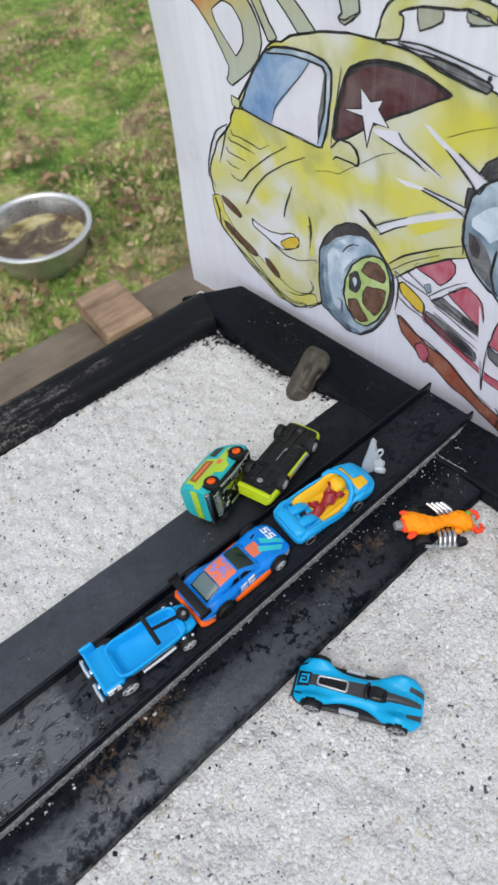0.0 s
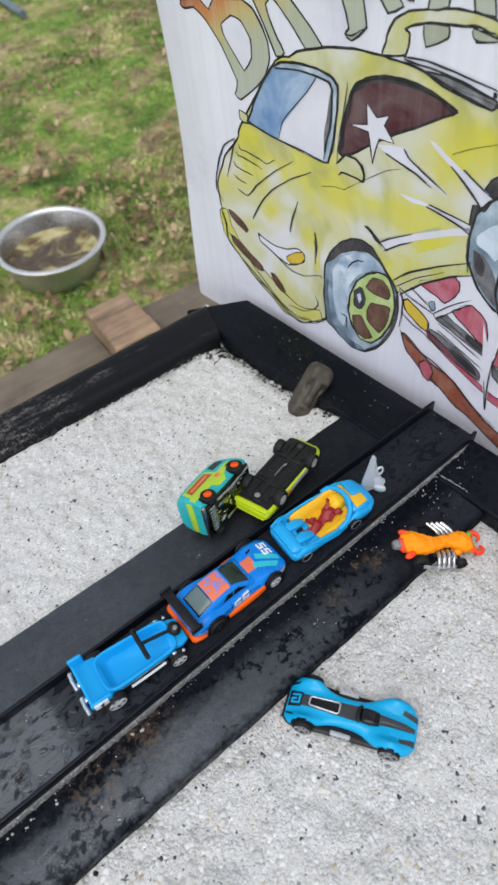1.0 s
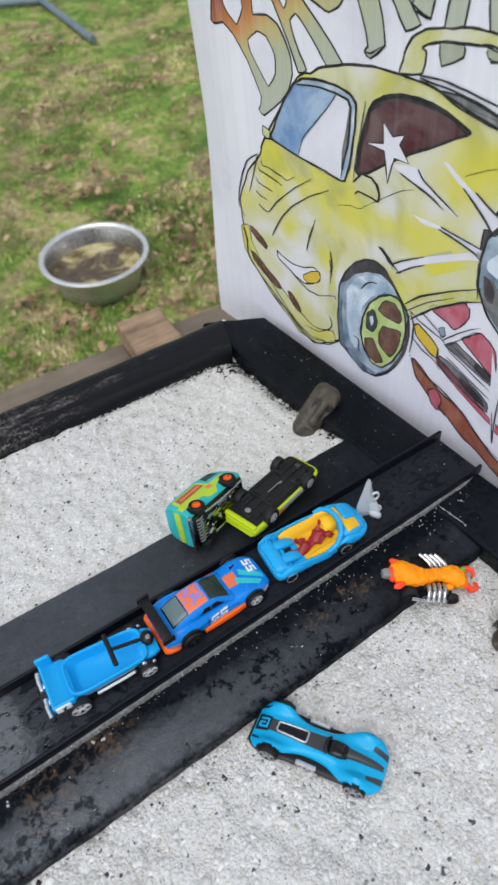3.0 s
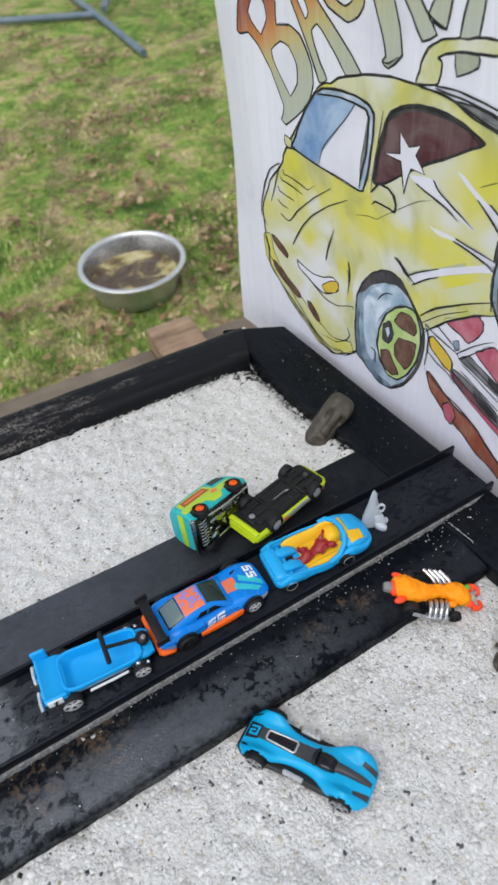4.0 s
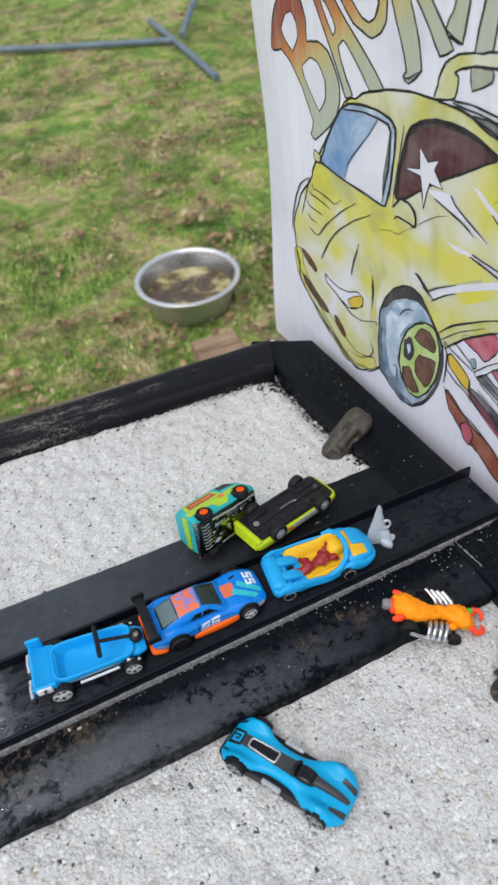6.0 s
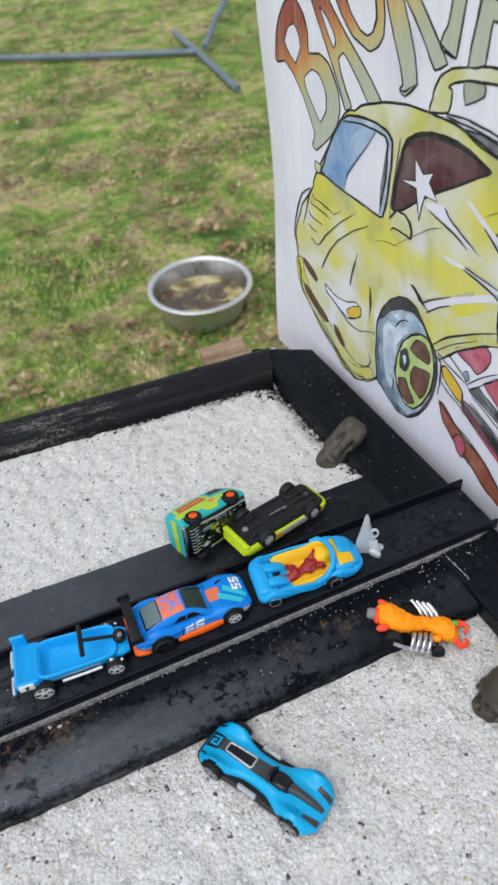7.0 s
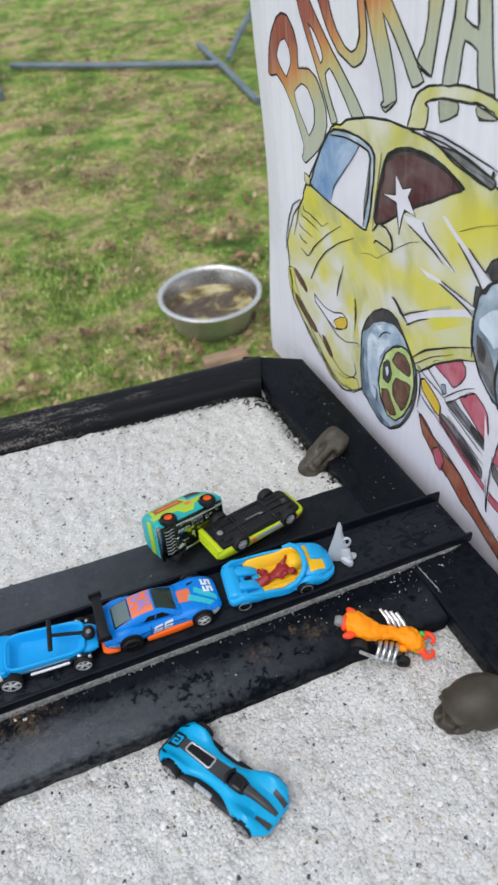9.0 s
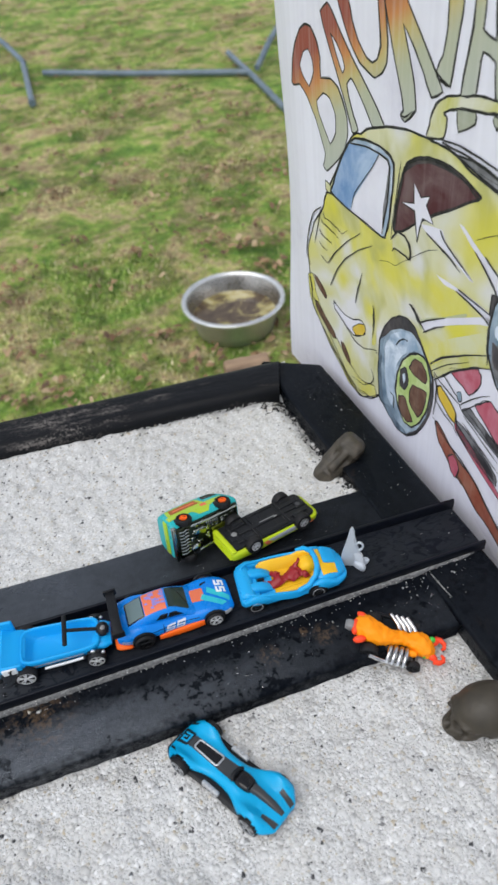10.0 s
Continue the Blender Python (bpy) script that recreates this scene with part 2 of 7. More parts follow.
def stone_mix(name, island):
    """White marble grit: loose grains, each of one tone, or the packed bed of grains below them."""
    m, nt, b = nodes_of(name)
    if island:
        g = nt.nodes.new("ShaderNodeNewGeometry")
        col = ramp(nt, g.outputs["Random Per Island"], GRIT_TONES)
        col = mix(nt, 0.5, col, ramp(nt, tex(nt, 45, 4, 0.6), [(0.35, (0.93, 0.91, 0.87)), (0.6, (1, 1, 1))]), "MULTIPLY")
        bump(nt, b, tex(nt, 1500, 3), 0.15, 0.0004)
    else:
        co = nt.nodes.new("ShaderNodeTexCoord")
        wob = add(nt, "ShaderNodeTexNoise", Scale=700, Detail=2)
        nt.links.new(co.outputs["Object"], wob.inputs["Vector"])
        shift = nt.nodes.new("ShaderNodeVectorMath")
        shift.operation = "MULTIPLY_ADD"
        nt.links.new(wob.outputs["Color"], shift.inputs[0])
        shift.inputs[1].default_value = (0.0011, 0.0011, 0.0011)
        nt.links.new(co.outputs["Object"], shift.inputs[2])
        cells = add(nt, "ShaderNodeTexVoronoi", Scale=620)
        nt.links.new(shift.outputs[0], cells.inputs["Vector"])
        sep = nt.nodes.new("ShaderNodeSeparateXYZ")
        nt.links.new(cells.outputs["Color"], sep.inputs[0])
        col = ramp(nt, sep.outputs["X"], GRIT_TONES)
        col = mix(nt, 0.45, col, ramp(nt, tex(nt, 130, 5, 0.7), [(0.3, grey(0.84)), (0.65, grey(1.04))]), "MULTIPLY")
        bump(nt, b, mix(nt, 0.4, tex(nt, 1100, 3, 0.7), tex(nt, 420, 4)), 0.25, 0.0005)
    nt.links.new(col, b.inputs["Base Color"])
    b.inputs["Roughness"].default_value = 0.55
    return m


GRAVEL = stone_mix("marble_grit", True)
GRAVEL_BED = stone_mix("grit_bed", False)


def dull_grit():
    m, nt, b = nodes_of("caked_grit")
    nt.links.new(ramp(nt, tex(nt, 500, 6, 0.8), [(0.3, (0.03, 0.03, 0.03)), (0.5, (0.14, 0.139, 0.137)), (0.7, (0.32, 0.317, 0.312))]), b.inputs["Base Color"])
    b.inputs["Roughness"].default_value = 0.6
    bump(nt, b, tex(nt, 900, 4), 0.6, 0.0006)
    return m


GRIT_DULL = dull_grit()


def wood(name, dark, light, rough=0.75, scale=30):
    m, nt, b = nodes_of(name)
    g = tex(nt, scale, 7, 0.7, stretch=(0.08, 1, 1), distortion=0.4)
    s = tex(nt, 9, 4)
    c = mix(nt, 0.5, ramp(nt, g, [(0.3, dark), (0.7, light)]), ramp(nt, s, [(0.35, tuple(x * 0.7 for x in dark)), (0.7, light)]))
    nt.links.new(c, b.inputs["Base Color"])
    b.inputs["Roughness"].default_value = rough
    bump(nt, b, g, 0.6, 0.002)
    return m


WOOD_GREY = wood("weathered_grey_wood", (0.085, 0.064, 0.045), (0.27, 0.215, 0.155))
WOOD_BROWN = wood("brown_wood_block", (0.10, 0.055, 0.032), (0.56, 0.38, 0.235), 0.7, 130)


def lawn_patches(nt):
    """Worn patches of two sizes in the lawn: 0 lush, 1 bare."""
    return mix(nt, 0.42, tex(nt, 4.2, 5, 0.7, distortion=0.9), tex(nt, 13, 5, 0.7, distortion=0.6))


def lawn_ground():
    m, nt, b = nodes_of("lawn_soil_and_moss")
    small = tex(nt, 55, 6, 0.75)
    c = ramp(nt, lawn_patches(nt), [(0.38, (0.13, 0.27, 0.035)), (0.46, (0.25, 0.39, 0.060)), (0.515, (0.42, 0.45, 0.12)), (0.56, (0.60, 0.50, 0.25)), (0.60, (0.42, 0.28, 0.15)), (0.66, (0.20, 0.12, 0.065))])
    c = mix(nt, 0.75, c, ramp(nt, tex(nt, 6.5, 4, 0.65, distortion=0.8), [(0.40, grey(0.55)), (0.50, grey(1.0)), (0.62, grey(1.25))]), "MULTIPLY")
    c = mix(nt, 0.85, c, ramp(nt, small, [(0.34, grey(0.42)), (0.68, grey(1.3))]), "MULTIPLY")
    nt.links.new(c, b.inputs["Base Color"])
    b.inputs["Roughness"].default_value = 0.95
    bump(nt, b, small, 0.9, 0.02)
    return m


LAWN = lawn_ground()


def blade_mat():
    m, nt, b = nodes_of("grass_blades")
    g = nt.nodes.new("ShaderNodeNewGeometry")
    own = ramp(nt, g.outputs["Random Per Island"], [(0.0, (0.21, 0.33, 0.05)), (0.45, (0.29, 0.41, 0.07)), (0.80, (0.40, 0.49, 0.13)), (0.93, (0.55, 0.51, 0.24)), (1.0, (0.68, 0.61, 0.37))])
    dry = ramp(nt, lawn_patches(nt), [(0.47, grey(0)), (0.53, grey(0.9))])
    straw = ramp(nt, g.outputs["Random Per Island"], [(0.0, (0.44, 0.33, 0.17)), (0.45, (0.66, 0.55, 0.30)), (0.7, (0.44, 0.48, 0.15)), (1.0, (0.80, 0.70, 0.44))])
    c = mix(nt, dry, own, straw)
    c = mix(nt, 0.8, c, ramp(nt, tex(nt, 16, 5, 0.75), [(0.39, grey(0.38)), (0.57, grey(1.16))]), "MULTIPLY")
    c = mix(nt, 0.75, c, ramp(nt, tex(nt, 6.5, 4, 0.65, distortion=0.8), [(0.40, grey(0.55)), (0.50, grey(1.0)), (0.62, grey(1.25))]), "MULTIPLY")
    c = mix(nt, 1.0, c, ramp(nt, tex(nt, 42, 4, 0.7), [(0.38, grey(0.55)), (0.60, grey(1.25))]), "MULTIPLY")
    nt.links.new(c, b.inputs["Base Color"])
    b.inputs["Roughness"].default_value = 0.6
    return m


BLADES = blade_mat()


def leaf_mat():
    m, nt, b = nodes_of("dead_leaves")
    g = nt.nodes.new("ShaderNodeNewGeometry")
    nt.links.new(ramp(nt, g.outputs["Random Per Island"], [(0.0, (0.09, 0.050, 0.026)), (0.4, (0.19, 0.105, 0.050)), (0.75, (0.36, 0.23, 0.115)), (1.0, (0.50, 0.38, 0.23))]), b.inputs["Base Color"])
    b.inputs["Roughness"].default_value = 0.7
    return m


LEAVES = leaf_mat()


def stone_statue(name, dark, light):
    m, nt, b = nodes_of(name)
    nt.links.new(ramp(nt, tex(nt, 130, 6, 0.7), [(0.3, dark), (0.7, light)]), b.inputs["Base Color"])
    b.inputs["Roughness"].default_value = 0.5
    bump(nt, b, tex(nt, 420, 5, 0.7), 0.5, 0.0007)
    return m


STATUE = stone_statue("brown_resin", (0.026, 0.022, 0.016), (0.085, 0.070, 0.050))
STATUE_SKULL = stone_statue("olive_brown_resin", (0.026, 0.021, 0.013), (0.052, 0.041, 0.026))


def poles_paint():
    m, nt, b = nodes_of("blue_grey_enamel")
    nt.links.new(ramp(nt, tex(nt, 14, 5), [(0.3, (0.085, 0.125, 0.16)), (0.7, (0.17, 0.22, 0.26))]), b.inputs["Base Color"])
    b.inputs["Roughness"].default_value = 0.45
    bump(nt, b, tex(nt, 80, 4), 0.3, 0.002)
    return m


POLE = poles_paint()


def clear(name, col, rough, ior, alpha=1.0):
    m, nt, b = nodes_of(name)
    nt.links.new(ramp(nt, tex(nt, 150, 3), [(0.3, col), (0.8, tuple(min(1, c * 1.1) for c in col))]), b.inputs["Base Color"])
    b.inputs["Roughness"].default_value, b.inputs["IOR"].default_value = rough, ior
    b.inputs["Transmission Weight"].default_value = alpha
    return m


FROSTED = clear("frosted_plastic", (0.72, 0.77, 0.82), 0.42, 1.35, 0.4)
WATER_DROP = clear("water", (0.95, 0.97, 1.0), 0.02, 1.33)


def pond():
    m, nt, b = nodes_of("murky_water")
    nt.links.new(ramp(nt, tex(nt, 13, 5, 0.7, distortion=0.8), [(0.36, (0.060, 0.040, 0.026)), (0.50, (0.12, 0.085, 0.05)), (0.57, (0.40, 0.34, 0.13)), (0.70, (0.50, 0.46, 0.30))]), b.inputs["Base Color"])
    b.inputs["Roughness"].default_value = 0.06
    bump(nt, b, tex(nt, 30, 2), 0.1, 0.002)
    return m


POND = pond()


# drawing inks and pencils on the sheet
def sheet_mat():
    m, nt, b = nodes_of("white_corrugated_sheet")
    flute = tex(nt, 230, 2, 0.5, stretch=(1, 1, 0.01))
    smear = tex(nt, 11, 5, 0.65)
    c = mix(nt, 0.8, ramp(nt, smear, [(0.32, (0.70, 0.68, 0.79)), (0.45, (0.82, 0.81, 0.90)), (0.7, (0.88, 0.88, 0.97))]), ramp(nt, flute, [(0.3, grey(0.93)), (0.7, grey(1))]), "MULTIPLY")
    nt.links.new(c, b.inputs["Base Color"])
    b.inputs["Roughness"].default_value = 0.5
    bump(nt, b, flute, 0.15, 0.0008)
    return m


SHEET = sheet_mat()


def pencil(name, full, thin, cover=0.5, scale=26):
    """Colour pencil and marker laid unevenly over white, with fine streaks of the flutes below."""
    m, nt, b = nodes_of(name)
    blot = tex(nt, scale, 4, 0.6, distortion=0.7)
    streak = tex(nt, 330, 2, 0.5, stretch=(1, 1, 0.03))
    c = ramp(nt, blot, [(cover - 0.17, thin), (cover, tuple((a + 2 * d) / 3 for a, d in zip(thin, full))), (cover + 0.12, full)])
    hatch = tex(nt, 75, 3, 0.6, stretch=(1, 1, 0.5), distortion=0.4)
    c = mix(nt, ramp(nt, hatch, [(0.42, grey(0)), (0.72, grey(0.4))]), c, thin)
    c = mix(nt, ramp(nt, streak, [(0.48, grey(0)), (0.78, grey(0.10))]), c, tuple(min(1, x * 0.5 + 0.42) for x in thin))
    nt.links.new(c, b.inputs["Base Color"])
    b.inputs["Roughness"].default_value = 0.55
    return m




def yellow_wash():
    """Yellow pencil and marker in uneven patches: bright, pale, olive and bare lilac-white paper."""
    m, nt, b = nodes_of("yellow_pencil")
    one = tex(nt, 15, 3, 0.5, distortion=0.6)
    two = tex(nt, 24, 3, 0.5, stretch=(1, 1, 0.6), distortion=0.5)
    three = tex(nt, 12, 3, 0.5)
    c = ramp(nt, one, [(0.34, (0.76, 0.75, 0.77)), (0.44, (0.68, 0.67, 0.46)), (0.54, (0.66, 0.63, 0.27)), (0.61, (0.70, 0.66, 0.15)), (0.74, (0.66, 0.61, 0.12))])
    c = mix(nt, ramp(nt, two, [(0.54, grey(0)), (0.66, grey(0.75))]), c, (0.47, 0.46, 0.14))
    c = mix(nt, ramp(nt, three, [(0.54, grey(0)), (0.66, grey(0.6))]), c, (0.72, 0.71, 0.66))
    c = mix(nt, ramp(nt, tex(nt, 300, 3, 0.6, stretch=(1, 1, 0.12)), [(0.50, grey(0)), (0.80, grey(0.10))]), c, (0.80, 0.80, 0.70))
    c = mix(nt, ramp(nt, tex(nt, 8, 3, 0.5, distortion=0.5), [(0.52, grey(0)), (0.64, grey(0.55))]), c, (0.56, 0.56, 0.30))
    co = nt.nodes.new("ShaderNodeTexCoord")
    wob = add(nt, "ShaderNodeTexNoise", Scale=40, Detail=3)
    nt.links.new(co.outputs["Object"], wob.inputs["Vector"])
    at = nt.nodes.new("ShaderNodeVectorMath")
    at.operation = "MULTIPLY_ADD"
    nt.links.new(wob.outputs["Color"], at.inputs[0])
    at.inputs[1].default_value = (0.022, 0, 0.022)
    nt.links.new(co.outputs["Object"], at.inputs[2])
    for spots, tone in ((PALE_SPOTS, (0.74, 0.73, 0.74)), (LEMON_SPOTS, (0.70, 0.64, 0.045))):
        for x, z, r in spots:
            gap = nt.nodes.new("ShaderNodeVectorMath")
            gap.operation = "DISTANCE"
            nt.links.new(at.outputs[0], gap.inputs[0])
            gap.inputs[1].default_value = (x + 0.011, 0, z + 0.011)
            near = add(nt, "ShaderNodeMapRange", From_Min=r * 0.25, From_Max=r * 1.25, To_Min=0.8, To_Max=0.0)
            nt.links.new(gap.outputs["Value"], near.inputs["Value"])
            c = mix(nt, near.outputs[0], c, tone)
    nt.links.new(c, b.inputs["Base Color"])
    b.inputs["Roughness"].default_value = 0.55
    return m


# where the yellow is laid on thick, and where the sheet is left bare: x, z and size
LEMON_SPOTS = [(0.085, 0.191, 0.014), (0.069, 0.189, 0.008), (0.161, 0.170, 0.016), (0.140, 0.127, 0.011), (0.211, 0.182, 0.014), (0.240, 0.228, 0.021), (0.100, 0.135, 0.014), (0.188, 0.137, 0.010), (0.116, 0.249, 0.015), (0.238, 0.163, 0.016), (0.202, 0.280, 0.013), (0.261, 0.243, 0.012)]
PALE_SPOTS = [(0.061, 0.160, 0.014), (0.103, 0.166, 0.011), (0.118, 0.151, 0.007), (0.189, 0.192, 0.010), (0.167, 0.266, 0.011), (0.187, 0.155, 0.011), (0.257, 0.210, 0.014), (0.085, 0.103, 0.010), (0.223, 0.204, 0.011), (0.124, 0.083, 0.012)]
YELLOW = yellow_wash()
LEMON = pencil("lemon_pencil", (0.67, 0.62, 0.10), (0.66, 0.66, 0.42), 0.50, 26)
SLATE = pencil("slate_pencil", (0.05, 0.075, 0.11), (0.24, 0.33, 0.42), 0.5, 40)
OLIVE_SOFT = pencil("olive_pencil", (0.44, 0.47, 0.22), (0.56, 0.58, 0.40), 0.5, 40)
PALE = pencil("pale_yellow_pencil", (0.56, 0.55, 0.15), (0.70, 0.69, 0.56), 0.5, 24)
PAPER_WHITE = pencil("bare_white", (0.82, 0.81, 0.90), (0.72, 0.71, 0.80), 0.5)
BLUE_PENCIL = pencil("blue_pencil", (0.14, 0.28, 0.54), (0.44, 0.56, 0.74), 0.5)
MAROON = pencil("maroon_pencil", (0.075, 0.013, 0.022), (0.17, 0.11, 0.115), 0.46, 30)
GREY_PENCIL = pencil("grey_pencil", (0.09, 0.09, 0.10), (0.28, 0.28, 0.30), 0.5, 60)
DARK_PENCIL = pencil("dark_pencil", (0.020, 0.022, 0.030), (0.10, 0.085, 0.09), 0.5, 50)
TYRE_BLUE = pencil("blue_grey_pencil", (0.12, 0.19, 0.27), (0.56, 0.67, 0.78), 0.52, 30)
TYRE_PALE = pencil("pale_blue_pencil", (0.24, 0.36, 0.50), (0.68, 0.76, 0.87), 0.54, 42)
LIME_PENCIL = pencil("lime_pencil", (0.38, 0.52, 0.14), (0.60, 0.70, 0.34), 0.5, 60)
BROWN_PENCIL = pencil("brown_pencil", (0.10, 0.04, 0.025), (0.20, 0.11, 0.075), 0.5, 80)
AMBER_PENCIL = pencil("amber_pencil", (0.70, 0.46, 0.02), (0.70, 0.54, 0.12), 0.5, 80)
ROSE = pencil("rose_pencil", (0.46, 0.055, 0.10), (0.56, 0.20, 0.26), 0.5, 50)
RUST_PENCIL = pencil("rust_pencil", (0.26, 0.055, 0.030), (0.36, 0.15, 0.10), 0.5, 45)
SAGE = pencil("sage_pencil", (0.30, 0.32, 0.22), (0.52, 0.54, 0.46), 0.5, 40)
INK = pencil("black_marker", (0.010, 0.010, 0.012), (0.045, 0.045, 0.05), 0.36, 120)


def letter_mat():
    """Letters shaded from rust red at the head to sage green at the foot."""
    m, nt, b = nodes_of("letter_pencil")
    co = nt.nodes.new("ShaderNodeTexCoord")
    sep = nt.nodes.new("ShaderNodeSeparateXYZ")
    nt.links.new(co.outputs["Object"], sep.inputs[0])
    slope = add(nt, "ShaderNodeMath", Value=0.0)
    slope.operation = "MULTIPLY_ADD"
    nt.links.new(sep.outputs["X"], slope.inputs[0])
    slope.inputs[1].default_value = -0.6
    nt.links.new(sep.outputs["Z"], slope.inputs[2])
    mr = add(nt, "ShaderNodeMapRange", From_Min=0.168, From_Max=0.252)
    nt.links.new(slope.outputs[0], mr.inputs["Value"])
    wob = mix(nt, 0.18, mr.outputs[0], tex(nt, 40, 4))
    c = ramp(nt, wob, [(0.12, (0.47, 0.50, 0.43)), (0.40, (0.46, 0.48, 0.34)), (0.54, (0.55, 0.45, 0.18)), (0.68, (0.58, 0.24, 0.08)), (0.88, (0.30, 0.065, 0.045))])
    c = mix(nt, ramp(nt, tex(nt, 330, 2, 0.5, stretch=(1, 1, 0.03)), [(0.45, grey(0)), (0.75, grey(0.3))]), c, (0.66, 0.62, 0.58))
    nt.links.new(c, b.inputs["Base Color"])
    b.inputs["Roughness"].default_value = 0.55
    return m


LETTER = letter_mat()


# ---- mesh helpers ----
def smooth(me, angle=40):
    me.polygons.foreach_set("use_smooth", [True] * len(me.polygons))
    me.set_sharp_from_angle(angle=radians(angle))


def part(name, bm, material, parent, label="", angle=40):
    """Link a bmesh as one mesh object under a thing or a part."""
    bmesh.ops.recalc_face_normals(bm, faces=bm.faces)
    me = bpy.data.meshes.new(name)
    bm.to_mesh(me)
    bm.free()
    me.materials.append(material)
    smooth(me, angle)
    ob = new(name, me)
    ob.parent = parent
    if label:
        tagged(ob, label)
    return ob


def thing(name, label, category, m=None, group="", kind=""):
    ob = new(name)
    ob.empty_display_size = 0.01
    if m is not None:
        ob.matrix_world = m
    return tagged(ob, label, category, group, kind)


MM = 0.001


def box(x0, x1, y0, y1, z0, z1, bevel=0.0, seg=2, bm=None):
    """A bevelled block, in millimetres."""
    own = bmesh.new()
    bmesh.ops.create_cube(own, size=1)
    for v in own.verts:
        v.co = Vector(((x0 + x1) / 2 + v.co.x * (x1 - x0), (y0 + y1) / 2 + v.co.y * (y1 - y0), (z0 + z1) / 2 + v.co.z * (z1 - z0))) * MM
    if bevel:
        bmesh.ops.bevel(own, geom=own.edges[:], offset=bevel * MM, segments=seg, profile=0.5, affect="EDGES")
    return join(bm, own)


def join(bm, own):
    if bm is None:
        return own
    me = bpy.data.meshes.new("tmp")
    own.to_mesh(me)
    own.free()
    bm.from_mesh(me)
    bpy.data.meshes.remove(me)
    return bm


def tube(points, r, seg=10, bm=None, caps=True, r_end=None):
    """A round bar through the points, in millimetres."""
    own = bmesh.new()
    pts = [Vector(p) for p in points]
    rings = []
    up = Vector((0, 0, 1))
    for i, p in enumerate(pts):
        d = (pts[min(i + 1, len(pts) - 1)] - pts[max(i - 1, 0)]).normalized()
        a = d.cross(up if abs(d.z) < 0.95 else Vector((1, 0, 0))).normalized()
        b = d.cross(a)
        rad = r if r_end is None else r + (r_end - r) * i / (len(pts) - 1)
        rings.append([own.verts.new((p + (a * math.cos(k * math.tau / seg) + b * math.sin(k * math.tau / seg)) * rad) * MM) for k in range(seg)])
    for q, s in zip(rings, rings[1:]):
        for k in range(seg):
            own.faces.new((q[k], q[(k + 1) % seg], s[(k + 1) % seg], s[k]))
    if caps:
        own.faces.new(rings[0][::-1])
        own.faces.new(rings[-1])
    return join(bm, own)


def lathe(profile, seg=32, axis="z", bm=None, at=(0, 0, 0)):
    """Turn a profile of (radius, height) in millimetres round an axis."""
    own = bmesh.new()
    rings = []
    for r, h in profile:
        ring = []
        for k in range(seg):
            a = k * math.tau / seg
            c, s = math.cos(a) * r, math.sin(a) * r
            co = {"z": (c, s, h), "y": (c, h, s), "x": (h, c, s)}[axis]
            ring.append(own.verts.new((Vector(co) + Vector(at)) * MM))
        rings.append(ring)
    for q, s in zip(rings, rings[1:]):
        for k in range(seg):
            own.faces.new((q[k], q[(k + 1) % seg], s[(k + 1) % seg], s[k]))
    for ring in (rings[0], rings[-1]) if profile[0] != profile[-1] else ():
        if (ring[0].co - ring[seg // 2].co).length > 1e-6:
            own.faces.new(ring)
    bmesh.ops.remove_doubles(own, verts=own.verts, dist=1e-7)
    return join(bm, own)


def blob(at, size, turn=(0, 0, 0), bm=None, sub=3, square=2.0):
    """A rounded lump (super-ellipsoid) at a place, sizes are half axes, in millimetres."""
    own = bmesh.new()
    bmesh.ops.create_icosphere(own, subdivisions=sub, radius=1)
    e = 2.0 / square
    m = pose(*[a * MM for a in at], *turn)
    for v in own.verts:
        c = [math.copysign(abs(a) ** e, a) for a in v.co]
        v.co = m @ Vector((c[0] * size[0] * MM, c[1] * size[1] * MM, c[2] * size[2] * MM))
    return join(bm, own)


def hull(stations, steps=36, around=28, taper=0.0, power=2.8, bumps=(), bm=None):
    """A car body: rows of (x, half width, low, high), blended smoothly from end to end, with swellings
    (x, |y|, rise, reach x, reach y) raised on its upper half. Millimetres."""
    st = np.array(stations, float)
    n = len(st)
    ts = np.linspace(0, n - 1, steps)
    rows = []
    for t in ts:
        i = min(int(t), n - 2)
        f = t - i
        p0, p1, p2, p3 = st[max(i - 1, 0)], st[i], st[i + 1], st[min(i + 2, n - 1)]
        rows.append(0.5 * (2 * p1 + (p2 - p0) * f + (2 * p0 - 5 * p1 + 4 * p2 - p3) * f * f + (3 * p1 - p0 - 3 * p2 + p3) * f ** 3))
    own = bmesh.new()
    rings = []
    for x, hw, lo, hi in rows:
        ring = []
        for k in range(around):
            a = math.tau * (k + 0.5) / around
            c, s = math.cos(a), math.sin(a)
            y = math.copysign(abs(c) ** (2 / power), c)
            z = math.copysign(abs(s) ** (2 / power), s)
            yy = y * hw * (1 - taper * max(0, z))
            zz = (lo + hi) / 2 + z * (hi - lo) / 2
            up = max(0, z)
            for bx, by, rise, rx, ry in bumps:
                zz += up * rise * math.exp(-((x - bx) / rx) ** 2 - ((abs(yy) - by) / ry) ** 2)
            ring.append(own.verts.new((x * MM, yy * MM, zz * MM)))
        rings.append(ring)
    for q, s in zip(rings, rings[1:]):
        for k in range(around):
            own.faces.new((q[k], q[(k + 1) % around], s[(k + 1) % around], s[k]))
    own.faces.new(rings[0])
    own.faces.new(rings[-1][::-1])
    return join(bm, own)


def skin(bm):
    return BVHTree.FromBMesh(bm)


